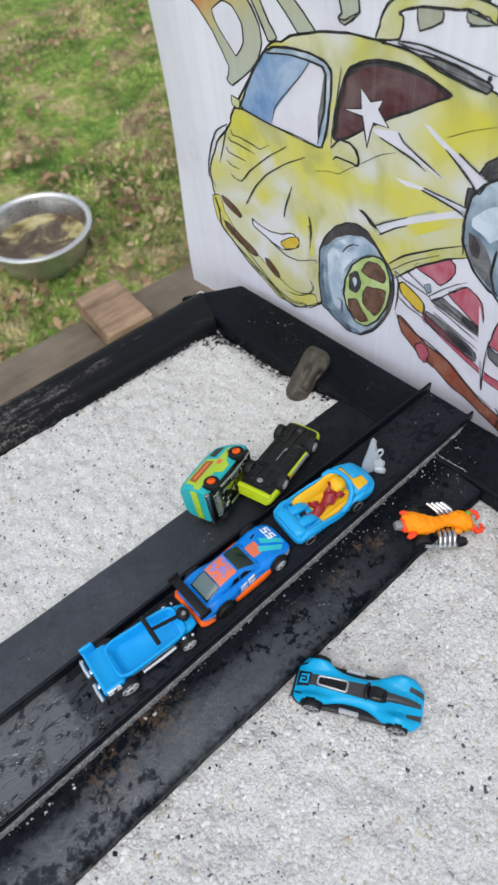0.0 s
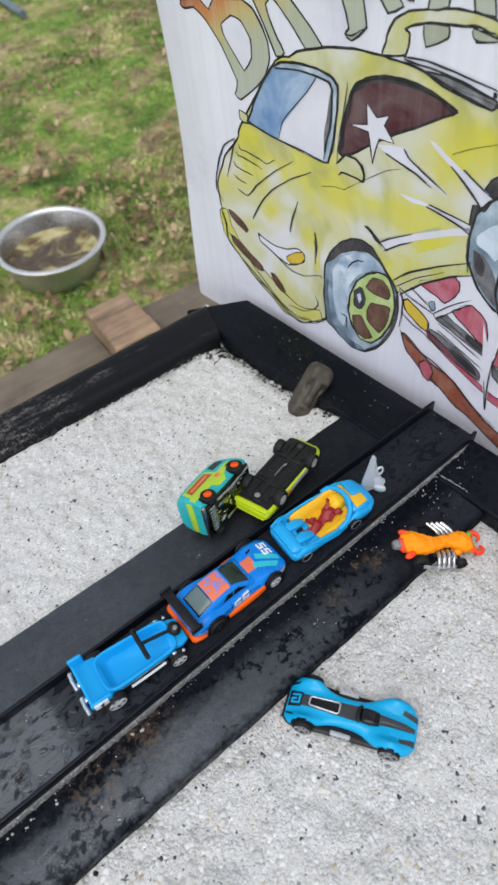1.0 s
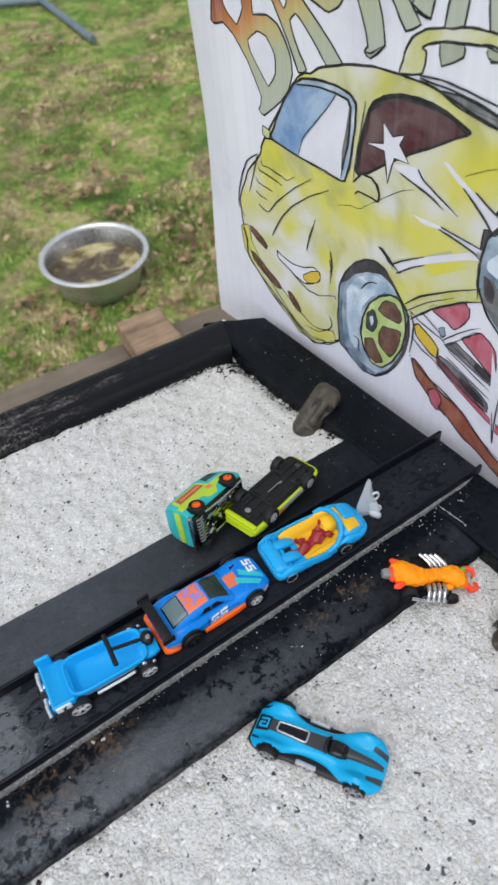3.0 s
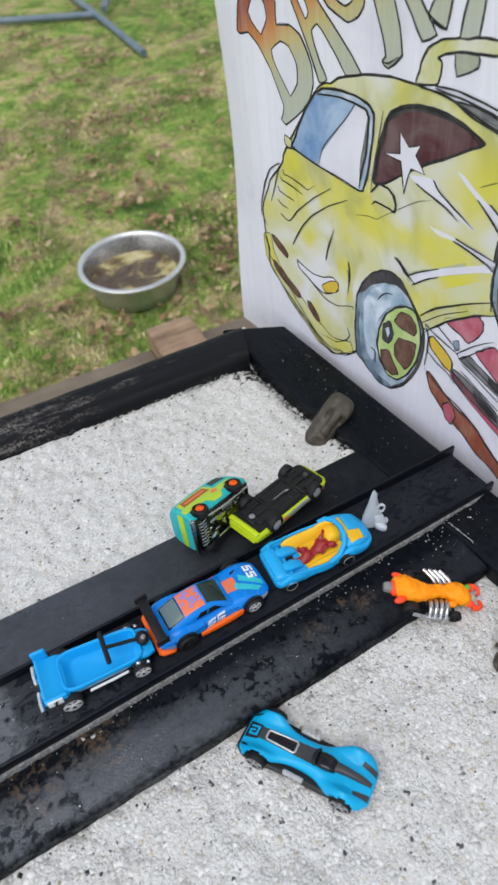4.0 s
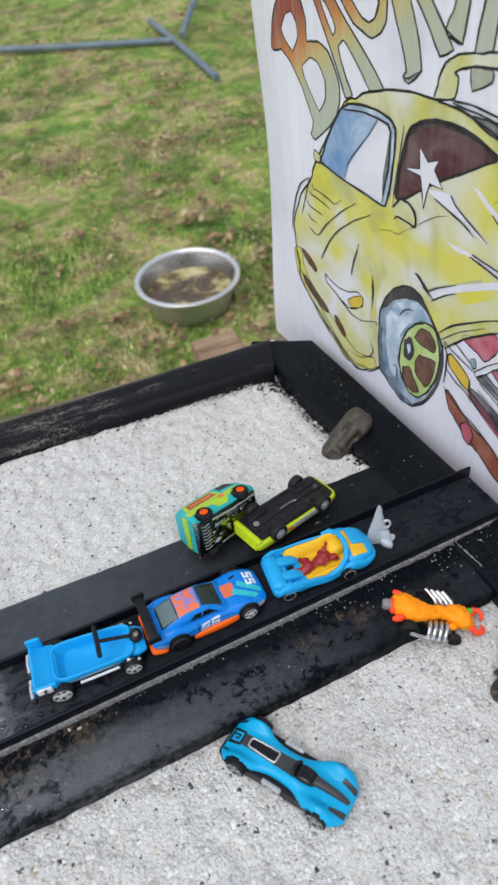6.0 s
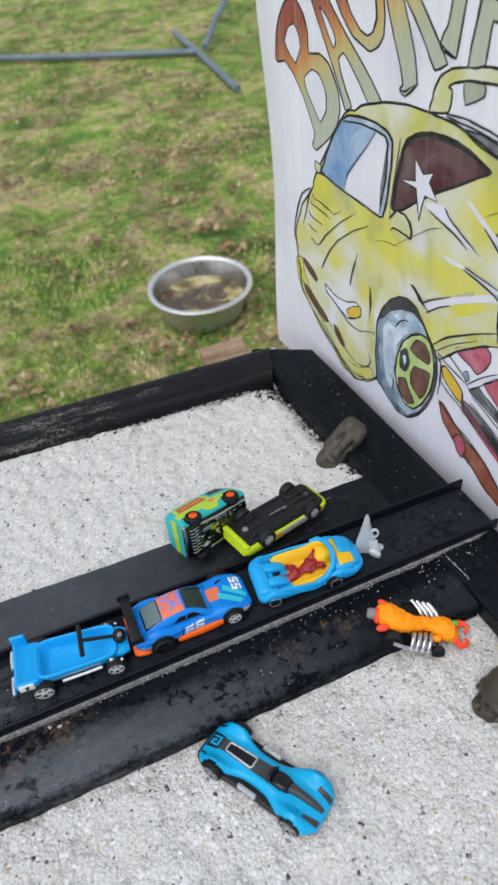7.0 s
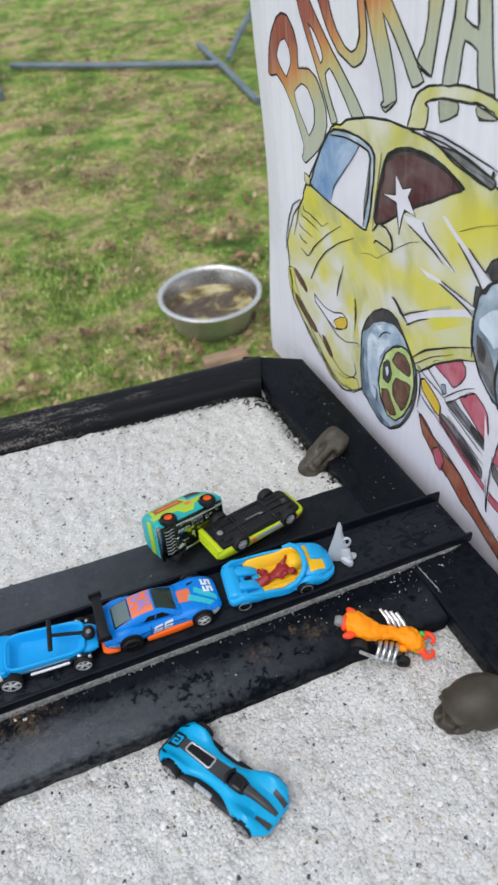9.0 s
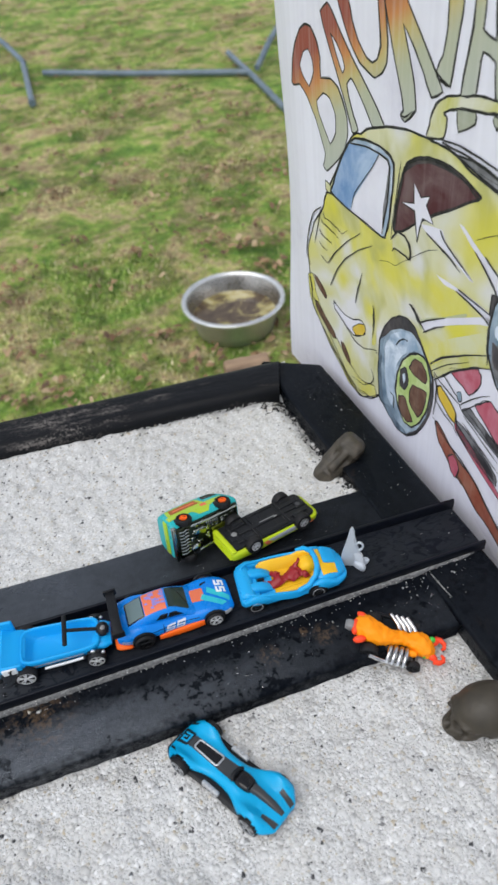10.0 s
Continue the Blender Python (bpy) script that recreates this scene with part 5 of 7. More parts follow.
def open_car():
    t = thing("open_toy_car", "light blue open toy car with yellow interior and maroon driver", "toy car", pose(-0.0860, 0.0620, TRACK_Z, 0, 0, -5.5) @ Matrix.Scale(0.98, 4))
    low = hull([(-35, 11.5, 4, 9.5), (-32.5, 14.4, 3, 11.0), (-22, 15.2, 2.5, 10.6), (0, 14.2, 2.5, 8.6), (14, 14.6, 2.5, 9.6), (27, 14.2, 3, 10.2), (34, 10.6, 4, 8.6), (36.4, 6.5, 5, 7.2)], 40, 30, 0.0, 3.8)
    for v in low.verts:
        if v.co.z > 0.005 and abs(v.co.y) < 0.0122 and -0.0215 < v.co.x < 0.0145:
            v.co.z = 0.0045
    part("body", low, PAINT_SKY, t)
    tub = bmesh.new()
    n = 84
    rows = []
    for k in range(n):
        a = k * math.tau / n
        c, s = math.cos(a), math.sin(a)
        e = 0.42 if c < 0 else 0.62
        x = -5 + (25.5 if c < 0 else 22.5) * math.copysign(abs(c) ** e, c)
        y = (13.2 - 0.05 * max(0, x + 5)) * math.copysign(abs(s) ** e, s)
        z = 12.0 + 5.0 * math.exp(-((x - 18) / 8) ** 2) + 1.6 * math.exp(-((x + 30) / 8) ** 2) - (3.4 * math.exp(-((x - 2) / 10) ** 2) if s < -0.3 else 0) + (1.2 if s > 0.3 else 0)
        d = Vector((x + 5, y * 1.6, 0)).normalized()
        rows.append([tub.verts.new(((x + d.x * o) * MM, (y + d.y * o) * MM, (z + h) * MM)) for o, h in ((2.0, -5.0), (1.7, -0.6), (1.2, 0.4), (0.4, 0.6), (-0.2, 0.3), (-0.4, -0.5), (-0.3, -5.5))])
    for k in range(n):
        p, q = rows[k], rows[(k + 1) % n]
        for j in range(6):
            tub.faces.new((p[j], q[j], q[j + 1], p[j + 1]))
    part("cockpit_rim", tub, PAINT_SKY, t)
    part("interior", hull([(-14, 10.6, 4, 7.0), (-10, 12.4, 4, 7.2), (0, 12.6, 4, 7.4), (8, 12.4, 4, 7.8), (12, 11.4, 4, 8.6), (17, 9.8, 4, 10.0)], 26, 24, 0, 7), PAINT_YELLOW, t, "yellow plastic interior")
    far = bmesh.new()
    ribs = []
    for x, top, out in ((-20, 11.0, 12.0), (-17, 13.4, 12.3), (-10, 13.8, 12.4), (-2, 13.6, 12.4), (4, 14.4, 12.0), (8, 16.6, 11.6), (12, 17.6, 10.6), (15.5, 17.4, 9.4)):
        ribs.append([far.verts.new((x * MM, y * MM, z * MM)) for y, z in ((out, 6), (out, top - 0.5), (out - 0.9, top), (out - 1.8, top - 0.4), (out - 4.6, 8.6), (out - 6.4, 6.6), (out - 6.4, 6))])
    for p, q in zip(ribs, ribs[1:]):
        for j in range(7):
            far.faces.new((p[j], q[j], q[(j + 1) % 7], p[(j + 1) % 7]))
    far.faces.new(ribs[0])
    far.faces.new(ribs[-1][::-1])
    part("interior_wall", far, PAINT_YELLOW, t, "tall sloping yellow side wall")
    near = part("interior_wall", hull([(-12, 0.8, 6, 7.6), (-4, 2.0, 6, 8.6), (6, 2.6, 6, 9.2), (14, 1.8, 6, 11.0)], 16, 14, 0.3, 3), PAINT_YELLOW, t)
    near.location = (0, -9.8 * MM, 0)
    seat = hull([(5.5, 3.4, 7, 11.4), (8, 5.2, 7, 15.4), (12, 6.0, 7, 17.0), (16.5, 5.0, 7, 16.0)], 16, 20, 0.15, 3.4)
    for v in seat.verts:
        v.co.y += 0.0030
    part("seat_back", seat, PAINT_YELLOW, t, "raised yellow seat")
    part("windscreen_bar", tube([(8, 13.0, 14.6), (12.5, 12.2, 16.8), (16.2, 7.5, 18.6), (17.4, 1.5, 18.8), (17.0, -4.5, 17.8), (14.5, -9.5, 15.0), (9.0, -13.2, 11.6), (2.0, -14.2, 9.6)], 1.7, 14), PAINT_SKY, t, "thick blue screen frame")
    fig = blob((-8, -2.2, 10.6), (9.0, 2.6, 2.0), (0, -8, 6), None, 3)
    blob((2.5, -0.4, 12.2), (6.4, 3.6, 2.6), (0, -14, 10), fig, 3)
    blob((4.6, 3.0, 13.8), (4.0, 1.1, 2.4), (0, -30, 30), fig, 3)
    blob((8.4, -2.0, 12.6), (3.2, 2.4, 1.4), (0, 8, -35), fig, 3)
    blob((-9, 1.6, 12.2), (3.6, 1.1, 2.2), (0, -30, -22), fig, 3)
    blob((-15, -4.6, 10.2), (5.4, 1.5, 1.5), (0, 0, 14), fig, 3)
    blob((-13, -1.0, 10.4), (4.2, 0.9, 1.4), (0, -10, -12), fig, 3)
    for v in fig.verts:
        v.co += Vector((0.5, 0.6, 1)) * 0.0024 * noise.noise(v.co * 330) + Vector((1, -0.7, 0.4)) * 0.0014 * noise.noise(v.co * 700 + Vector((4, 2, 7)))
    bmesh.ops.scale(fig, verts=fig.verts, vec=(1.08, 1.22, 1.0))
    bmesh.ops.translate(fig, verts=fig.verts, vec=(0, -0.0004, -0.0012))
    fig = part("driver", fig, PAINT_MAROON, t, "jagged maroon plastic driver shape", 20)
    fuse = fig.modifiers.new("fuse", "REMESH")
    fuse.mode, fuse.voxel_size = "VOXEL", 0.0005
    part("rear_deck", hull([(-34, 11.5, 7, 13.0), (-30, 12.8, 7, 14.6), (-26.5, 12.4, 7, 13.6), (-24.5, 12.0, 7, 11.0)], 16, 24, 0, 4), PAINT_SKY, t)
    for y in (-5.6, 5.4):
        pad = hull([(-27, 2.6, 8, 13.4), (-24, 3.4, 8, 13.8), (-18, 3.4, 8, 12.4), (-13, 2.6, 7, 9.0)], 12, 18, 0.1, 4)
        for v in pad.verts:
            v.co.y += y * MM
        part("headrest", pad, PAINT_SKY, t, "blue headrest fairing")
    part("rear_floor", box(-25, -12, -11, 11, 6.6, 8.2, 0.5), PAINT_SKY, t)
    part("deck_slot", box(-21.5, -17.0, 0.2, 1.6, 8, 10.6, 0.4), BLACK_PLASTIC, t)
    nose = hull([(16, 12.4, 7, 14.6), (20, 13.0, 7, 15.6), (25, 12.4, 7, 14.4), (31, 9.8, 6, 11.6), (35.8, 5.6, 6, 8.8)], 24, 28, 0.1, 3.2)
    ntree = skin(nose)
    part("nose", nose, PAINT_SKY, t)
    part("front_window", decal(ntree, [(19.2, -10.6), (30.4, -8.6), (30.4, 8.6), (19.2, 11.2)], 0, 0.25, 14), PAINT_YELLOW, t, "yellow window panel")
    block = hull([(21.8, 5.8, 12, 17.0), (24, 6.6, 11, 17.0), (30, 6.0, 9, 14.0), (33.4, 4.6, 8, 10.8)], 16, 22, 0, 5)
    for v in block.verts:
        v.co.y += 4.6 * MM
    part("bonnet_block", block, PAINT_SKY, t)
    lip = hull([(29.6, 10.6, 8, 12.6), (32, 9.4, 8, 11.8), (34.6, 6.6, 7, 9.6)], 12, 22, 0, 4)
    part("nose_lip", lip, PAINT_SKY, t)
    for s in (-1, 1):
        part("fender", hull([(9, 1.6, 6, 10), (15, 2.4, 5, 13.6), (20, 2.4, 5, 14.0), (28, 1.6, 6, 10.0)], 16, 18, 0, 2.4), PAINT_SKY, t).location = (0, s * 13.0 * MM, 0)
        part("fender", hull([(-33, 1.6, 6, 10), (-27, 2.4, 5, 13.6), (-22, 2.4, 5, 12.8), (-15, 1.4, 6, 9.5)], 16, 18, 0, 2.4), PAINT_SKY, t).location = (0, s * 13.6 * MM, 0)
        for x in (-26, 14.5):
            arch(t, x, s * 15.0, 6.2, s)
            tyre = wheel(t, x, s * 13.6, 5.2, 4.6, s, BLACK_PLASTIC, 5)
            whitewall = lathe([(3.5, s * 0.2), (4.0, s * 0.3), (4.0, 0), (3.5, 0), (3.5, s * 0.2)], 28, "y", None, (x, s * 16.0, 5.2))
            part("whitewall", whitewall, PAINT_SILVER, tyre, "thin pale ring")


open_car()


def clear_fin():
    t = thing("clear_plastic_fin", "broken frosted clear plastic fin standing on the track", "plastic piece", pose(-0.0438, 0.0605, TRACK_Z, 0, 0, -24) @ Matrix.Diagonal((0.92, 1.05, 1.48, 1)))
    outline = [(-8, 3), (-7.4, 8), (-4.2, 17), (-2.2, 24), (-1.2, 26), (0.4, 25.4), (0.8, 20.5), (0.4, 16.4), (2.8, 14.6), (4.2, 10.4), (6.4, 8.2), (7.8, 4.6), (10.0, 3.2), (9.0, 0), (-6, 0)]
    bm = bmesh.new()
    front = [bm.verts.new((x * MM, -1.2 * MM, z * MM)) for x, z in outline]
    back = [bm.verts.new((x * 0.93 * MM, 1.2 * MM, z * 0.97 * MM)) for x, z in outline]
    bm.faces.new(front)
    bm.faces.new(back[::-1])
    n = len(outline)
    for k in range(n):
        bm.faces.new((front[k], back[k], back[(k + 1) % n], front[(k + 1) % n]))
    bmesh.ops.triangulate(bm, faces=[f for f in bm.faces if len(f.verts) > 4])
    bmesh.ops.bevel(bm, geom=[e for e in bm.edges if e.is_manifold and e.calc_face_angle(0) > 0.6], offset=0.0004, segments=2, affect="EDGES")
    part("fin", bm, FROSTED, t, "", 50)
    ring = bmesh.new()
    pts = [(4.6 + 2.4 * math.cos(k * math.tau / 20), -1.6, 14.4 + 2.4 * math.sin(k * math.tau / 20)) for k in range(21)]
    tube(pts, 0.7, 8, ring, False)
    part("ring", ring, FROSTED, t)
    shard = box(3.2, 9.6, -3.6, -2.2, 0, 9.0, 0.5, 2)
    for v in shard.verts:
        v.co.x -= 0.30 * v.co.z
        v.co.y += 0.25 * v.co.z
    part("shard", shard, FROSTED, t)
    part("shard", blob((5.4, -3.0, 2.2), (4.6, 2.2, 2.0), (0, 12, -20), None, 2, 3.0), FROSTED, t)
    part("fin_foot", blob((8.5, 1.5, 1.4), (4.0, 2.6, 1.4), (0, 0, 20)), FROSTED, t)


clear_fin()


GREY_SPOKE = toy_paint("grey_rim", (0.34, 0.35, 0.36), 0.3, 0.4)


def cyan_car():
    t = thing("low_sports_car", "cyan toy sports car with black centre stripe on grit", "toy car", pose(-0.1588, -0.0352, 0.0020, 6.5, -0.4, 122) @ Matrix.Scale(0.98, 4))
    bm = hull([(-37.5, 8.5, 6.4, 8.0), (-36, 11.0, 5.6, 9.8), (-31, 15.8, 6.8, 11.2), (-23, 17.2, 7.4, 11.8), (-14, 12.8, 5.2, 11.4), (-6, 9.2, 5.0, 11.2), (6, 8.6, 5.0, 10.6), (15, 10.8, 4.8, 10.2), (22, 15.0, 6.4, 9.8), (28, 15.6, 6.0, 9.0), (33, 13.8, 4.2, 7.4), (36.5, 10.4, 4.0, 5.8)],
              66, 44, 0.06, 3.2, [(-24, 12.6, 5.2, 8.5, 4.0), (25, 11.8, 4.8, 8.6, 3.8), (-6, 5.5, 1.2, 9, 2.4), (-27, 0, 1.6, 10, 2.6), (17, 0, 1.4, 16, 3.6), (-24, 7.0, -0.9, 9, 2.2), (24, 7.0, -0.8, 8, 2.2)])
    for v in bm.verts:
        for wx, wr in ((24.5, 6.9), (-24.5, 7.5)):
            if math.hypot(v.co.x * 1000 - wx, v.co.z * 1000 - 5.6) < wr and abs(v.co.y) > 0.0105:
                v.co.y = math.copysign(0.0105, v.co.y)
    tree = skin(bm)
    part("body", bm, PAINT_CYAN, t)
    part("base", hull([(-35.4, 8.0, 2.4, 5), (-31, 12.0, 2, 6), (-14, 13.4, 1.8, 6.4), (0, 13.2, 1.8, 6.0), (14, 13.6, 1.8, 5.6), (28, 14.4, 2, 4.8), (34, 13.4, 2, 4.6), (38.0, 10.0, 2.2, 4.8)], 30, 20, 0, 5), BLACK_PLASTIC, t)
    part("centre_stripe", decal(tree, [(35, -3.2), (35, 3.2), (-5, 4.4), (-5, -4.4)], 0, 0.18, 16), GREY_PLASTIC, t, "dark grey centre stripe")
    part("nose_plate", decal(tree, [(36, -4.8), (36, 4.8), (28.5, 4.2), (28.5, -4.2)], 0, 0.3, 10), BLACK_PLASTIC, t)
    for x0, x1, y0, y1 in ((30.0, 34.6, -2.9, -1.7), (30.0, 34.6, 1.7, 2.9), (29.4, 30.6, -2.9, 2.9), (33.4, 34.6, -0.4, 2.9), (31.6, 34.6, -0.6, 0.5)):
        part("plate_bar", decal(tree, [(x1, y0), (x1, y1), (x0, y1), (x0, y0)], 0, 0.45, 4), PAINT_CYAN, t)
    fr = bmesh.new()
    corners = [(23.2, -2.6), (24, -1.8), (24, 1.8), (23.2, 2.6), (7.6, 3.3), (6.6, 2.4), (6.6, -2.4), (7.6, -3.3)]
    pts = [(x, y, (lay(tree, (x, y, 100), (0, 0, -1)).z * 1000) + 0.6) for x, y in corners + corners[:1]]
    fine = [tuple(Vector(a).lerp(Vector(b), f)) for a, b in zip(pts, pts[1:]) for f in (0, 0.34, 0.67)] + [pts[0]]
    tube(fine, 0.5, 8, fr, False)
    part("bonnet_frame", fr, PAINT_SILVER, t, "silver outlined bonnet opening")
    part("bonnet_opening", decal(tree, [(23.6, -2.4), (23.6, 2.4), (6.9, 3.1), (6.9, -3.1)], 0, 0.4, 8), BLACK_GLOSS, t)
    canopy = hull([(-16.5, 3.4, 9, 13.2), (-13, 4.4, 9, 14.4), (-8, 4.6, 9, 14.4), (-4.6, 3.6, 9, 12.6)], 16, 20, 0.1, 4)
    part("cockpit", canopy, BLACK_GLOSS, t, "black open cockpit")
    cowl = tube([(-5.4, -4.6, 12.8), (-4.2, -2.6, 14.0), (-3.9, 0, 14.6), (-4.2, 2.6, 14.0), (-5.4, 4.6, 12.8)], 1.0, 10)
    part("cockpit_rim", cowl, BLACK_PLASTIC, t)
    part("seat_back", box(-15.6, -14.2, -3.0, 3.0, 12, 15.2, 0.6), BLACK_PLASTIC, t)
    part("spine", hull([(-36, 1.4, 8, 11), (-30, 2.0, 9, 13.6), (-22, 2.3, 9, 14.9), (-16, 2.8, 9, 14.6)], 18, 16, 0, 3), GREY_PLASTIC, t, "dark ridged spine")
    for s in (-1, 1):
        part("tail_light", decal(tree, [(-37.0, s * 5.0), (-36.8, s * 8.6), (-28.5, s * 9.4), (-28.0, s * 7.0)], 0, 0.2, 6), GREY_PLASTIC, t)
        part("side_pipe", box(-2.5, 9, s * 12.4 - 1.2, s * 12.4 + 1.2, 4.6, 7.4, 0.6), PAINT_SILVER, t, "silver side exhaust")
        for k in range(4):
            part("pipe_rib", box(-1.5 + k * 2.7, 0 + k * 2.7, s * 12.9 - 1.0, s * 12.9 + 1.0, 4.4, 8.2, 0.4), PAINT_SILVER, t)
        part("nose_fang", decal(tree, [(36, s * 8), (36, s * 9.2), (31, s * 10.4), (32.5, s * 8.8)], 0, 0.2, 4), BLACK_PLASTIC, t)
        for x, r in ((24.5, 5.6), (-24.5, 6.2)):
            arch(t, x, s * 12.6, r + 0.5, s)
            wheel(t, x, s * 13.4, r, 5.2, s, GREY_SPOKE, 5, None, 0.84, "", 0.075)
    part("rear_diffuser", box(-36.0, -32, -8.6, 8.6, 2.4, 6.0, 0.8), BLACK_PLASTIC, t)


cyan_car()


def lime_car():
    t = thing("overturned_car", "lime yellow toy coupe lying upside down with black base up", "toy car", LIME_POSE)
    bm = hull([(-38, 12.4, 5.4, 11.0), (-36.6, 13.6, 4.0, 12.6), (-33, 14.2, 3.2, 13.2), (-24, 14.6, 3, 13.6), (-8, 14.2, 3, 13.2), (8, 14.0, 3, 12.6), (22, 14.4, 3, 12), (31, 13.8, 3, 11), (35, 12.4, 3.6, 10), (37, 10.0, 4.6, 8.6)], 44, 32, 0.06, 4.4)
    tree = skin(bm)
    part("body", bm, PAINT_LIME, t)
    part("cabin", hull([(-30, 9, 11, 12.8), (-20, 10.4, 11, 18.4), (-8, 10.4, 11, 20), (2, 10.4, 11, 19), (12, 11, 10, 12.6)], 26, 24, 0.22, 3.4), PAINT_LIME, t)
    for s in (-1, 1):
        part("cabin_window", box(-22, 6, s * 9.6 - 0.5, s * 9.6 + 0.5, 13.4, 17.4, 0.4), BLACK_GLOSS, t)
    for z in (5.0, 7.6, 10.2):
        part("tail_ridge", box(-39.0, -37.2, -11.6, 11.6, z - 0.5, z + 0.5, 0.4, 2), PAINT_LIME, t)
    part("tail_lip", hull([(-38.4, 12.6, 2.4, 4.6), (-36.4, 13.4, 2.0, 4.8), (-34.6, 13.0, 2.2, 4.4)], 10, 18, 0, 5), PAINT_LIME, t)
    part("base", hull([(-34.2, 11.0, 1.8, 4), (-33, 12.4, 1.4, 4), (-10, 12.6, 1.2, 4), (12, 12.6, 1.2, 4), (30, 12.2, 1.4, 4), (33.6, 9.6, 2.0, 4)], 30, 24, 0, 9), BLACK_PLASTIC, t, "black plastic underside")
    relief = ((-33, -27, -5.4, 5.4, 0.5), (-30, -16, -9.0, -4.4, 0.3), (-30, -16, 4.4, 9.0, 0.3), (-25, 25, -2.2, 2.2, 0.45), (13, 30, -8, -3.4, 0.35), (13, 30, 3.4, 8, 0.35), (24, 31, -3, 3, 0.0),
              (-12, 10, -11.6, -9.2, 0.5), (-12, 10, 9.2, 11.6, 0.5), (-12.6, -11.6, -8.4, 8.4, 0.65), (10, 11, -8.4, 8.4, 0.62), (-4, -3.2, -8.4, -2.6, 0.75), (3, 3.8, 2.6, 8.4, 0.75), (-15.4, -13.8, -11, 11, 0.2), (11.8, 13.2, -11, 11, 0.22))
    for x0, x1, y0, y1, z in relief:
        part("base_rib", box(x0, x1, y0, y1, z, 1.9, 0.35, 1), BLACK_PLASTIC, t)
    for x in (-20.5, 21):
        part("axle", tube([(x, -12, 4.0), (x, 12, 4.0)], 1.0, 8), CHROME, t)
        for s in (-1, 1):
            part("axle_block", box(x - 4.5, x + 4.5, s * 8.6 - 2.0, s * 8.6 + 2.0, -0.3, 2, 0.8, 2), BLACK_PLASTIC, t)
    part("rivet", lathe([(0.01, -0.1), (1.6, -0.1), (2.2, 0.3), (2.2, 1.2)], 16, "z", None, (-28.5, 0, 0)), GREY_LIGHT, t)
    part("rivet", lathe([(0.01, -0.4), (1.4, -0.4), (1.9, 0), (1.9, 1.2)], 16, "z", None, (27, 0, 0)), GREY_PLASTIC, t)
    part("moulded_mark", box(-7, 6, -0.35, 0.35, 0.3, 0.6, 0.1, 1), GREY_LIGHT, t)
    part("moulded_mark", box(4.6, 7.4, 0.2, 1.6, 0.3, 0.6, 0.1, 1), GREY_LIGHT, t)
    for s in (-1, 1):
        part("side_print", decal(tree, [(-9, 5.2), (15, 4.6), (15, 8.4), (-4, 8.8)], s, 0.2, 10), PAINT_GREYLILAC, t)
        part("side_print", decal(tree, [(-13, 5.4), (-9.6, 5.0), (-5.4, 9.0), (-10, 9.4)], s, 0.3, 5), PAINT_CORAL, t)
        part("side_print", decal(tree, [(27, 6), (31, 6), (31, 8.4), (27, 8.4)], s, 0.3, 4), PAINT_CORAL, t)
        for x in (-20.5, 21):
            arch(t, x, s * 13.6, 7.2, s)
            wheel(t, x, s * 13.4, 6.4, 5.6, s, PAINT_SILVER, 6, 3.6, 0.56)


PAINT_GREYLILAC = toy_paint("grey_lilac_print", (0.36, 0.37, 0.40), 0.45)
LIME_POSE = pose(-0.0850, 0.1056, 0.0330, 177, 6.4, 15.4) @ Matrix.Scale(0.94, 4)
lime_car()


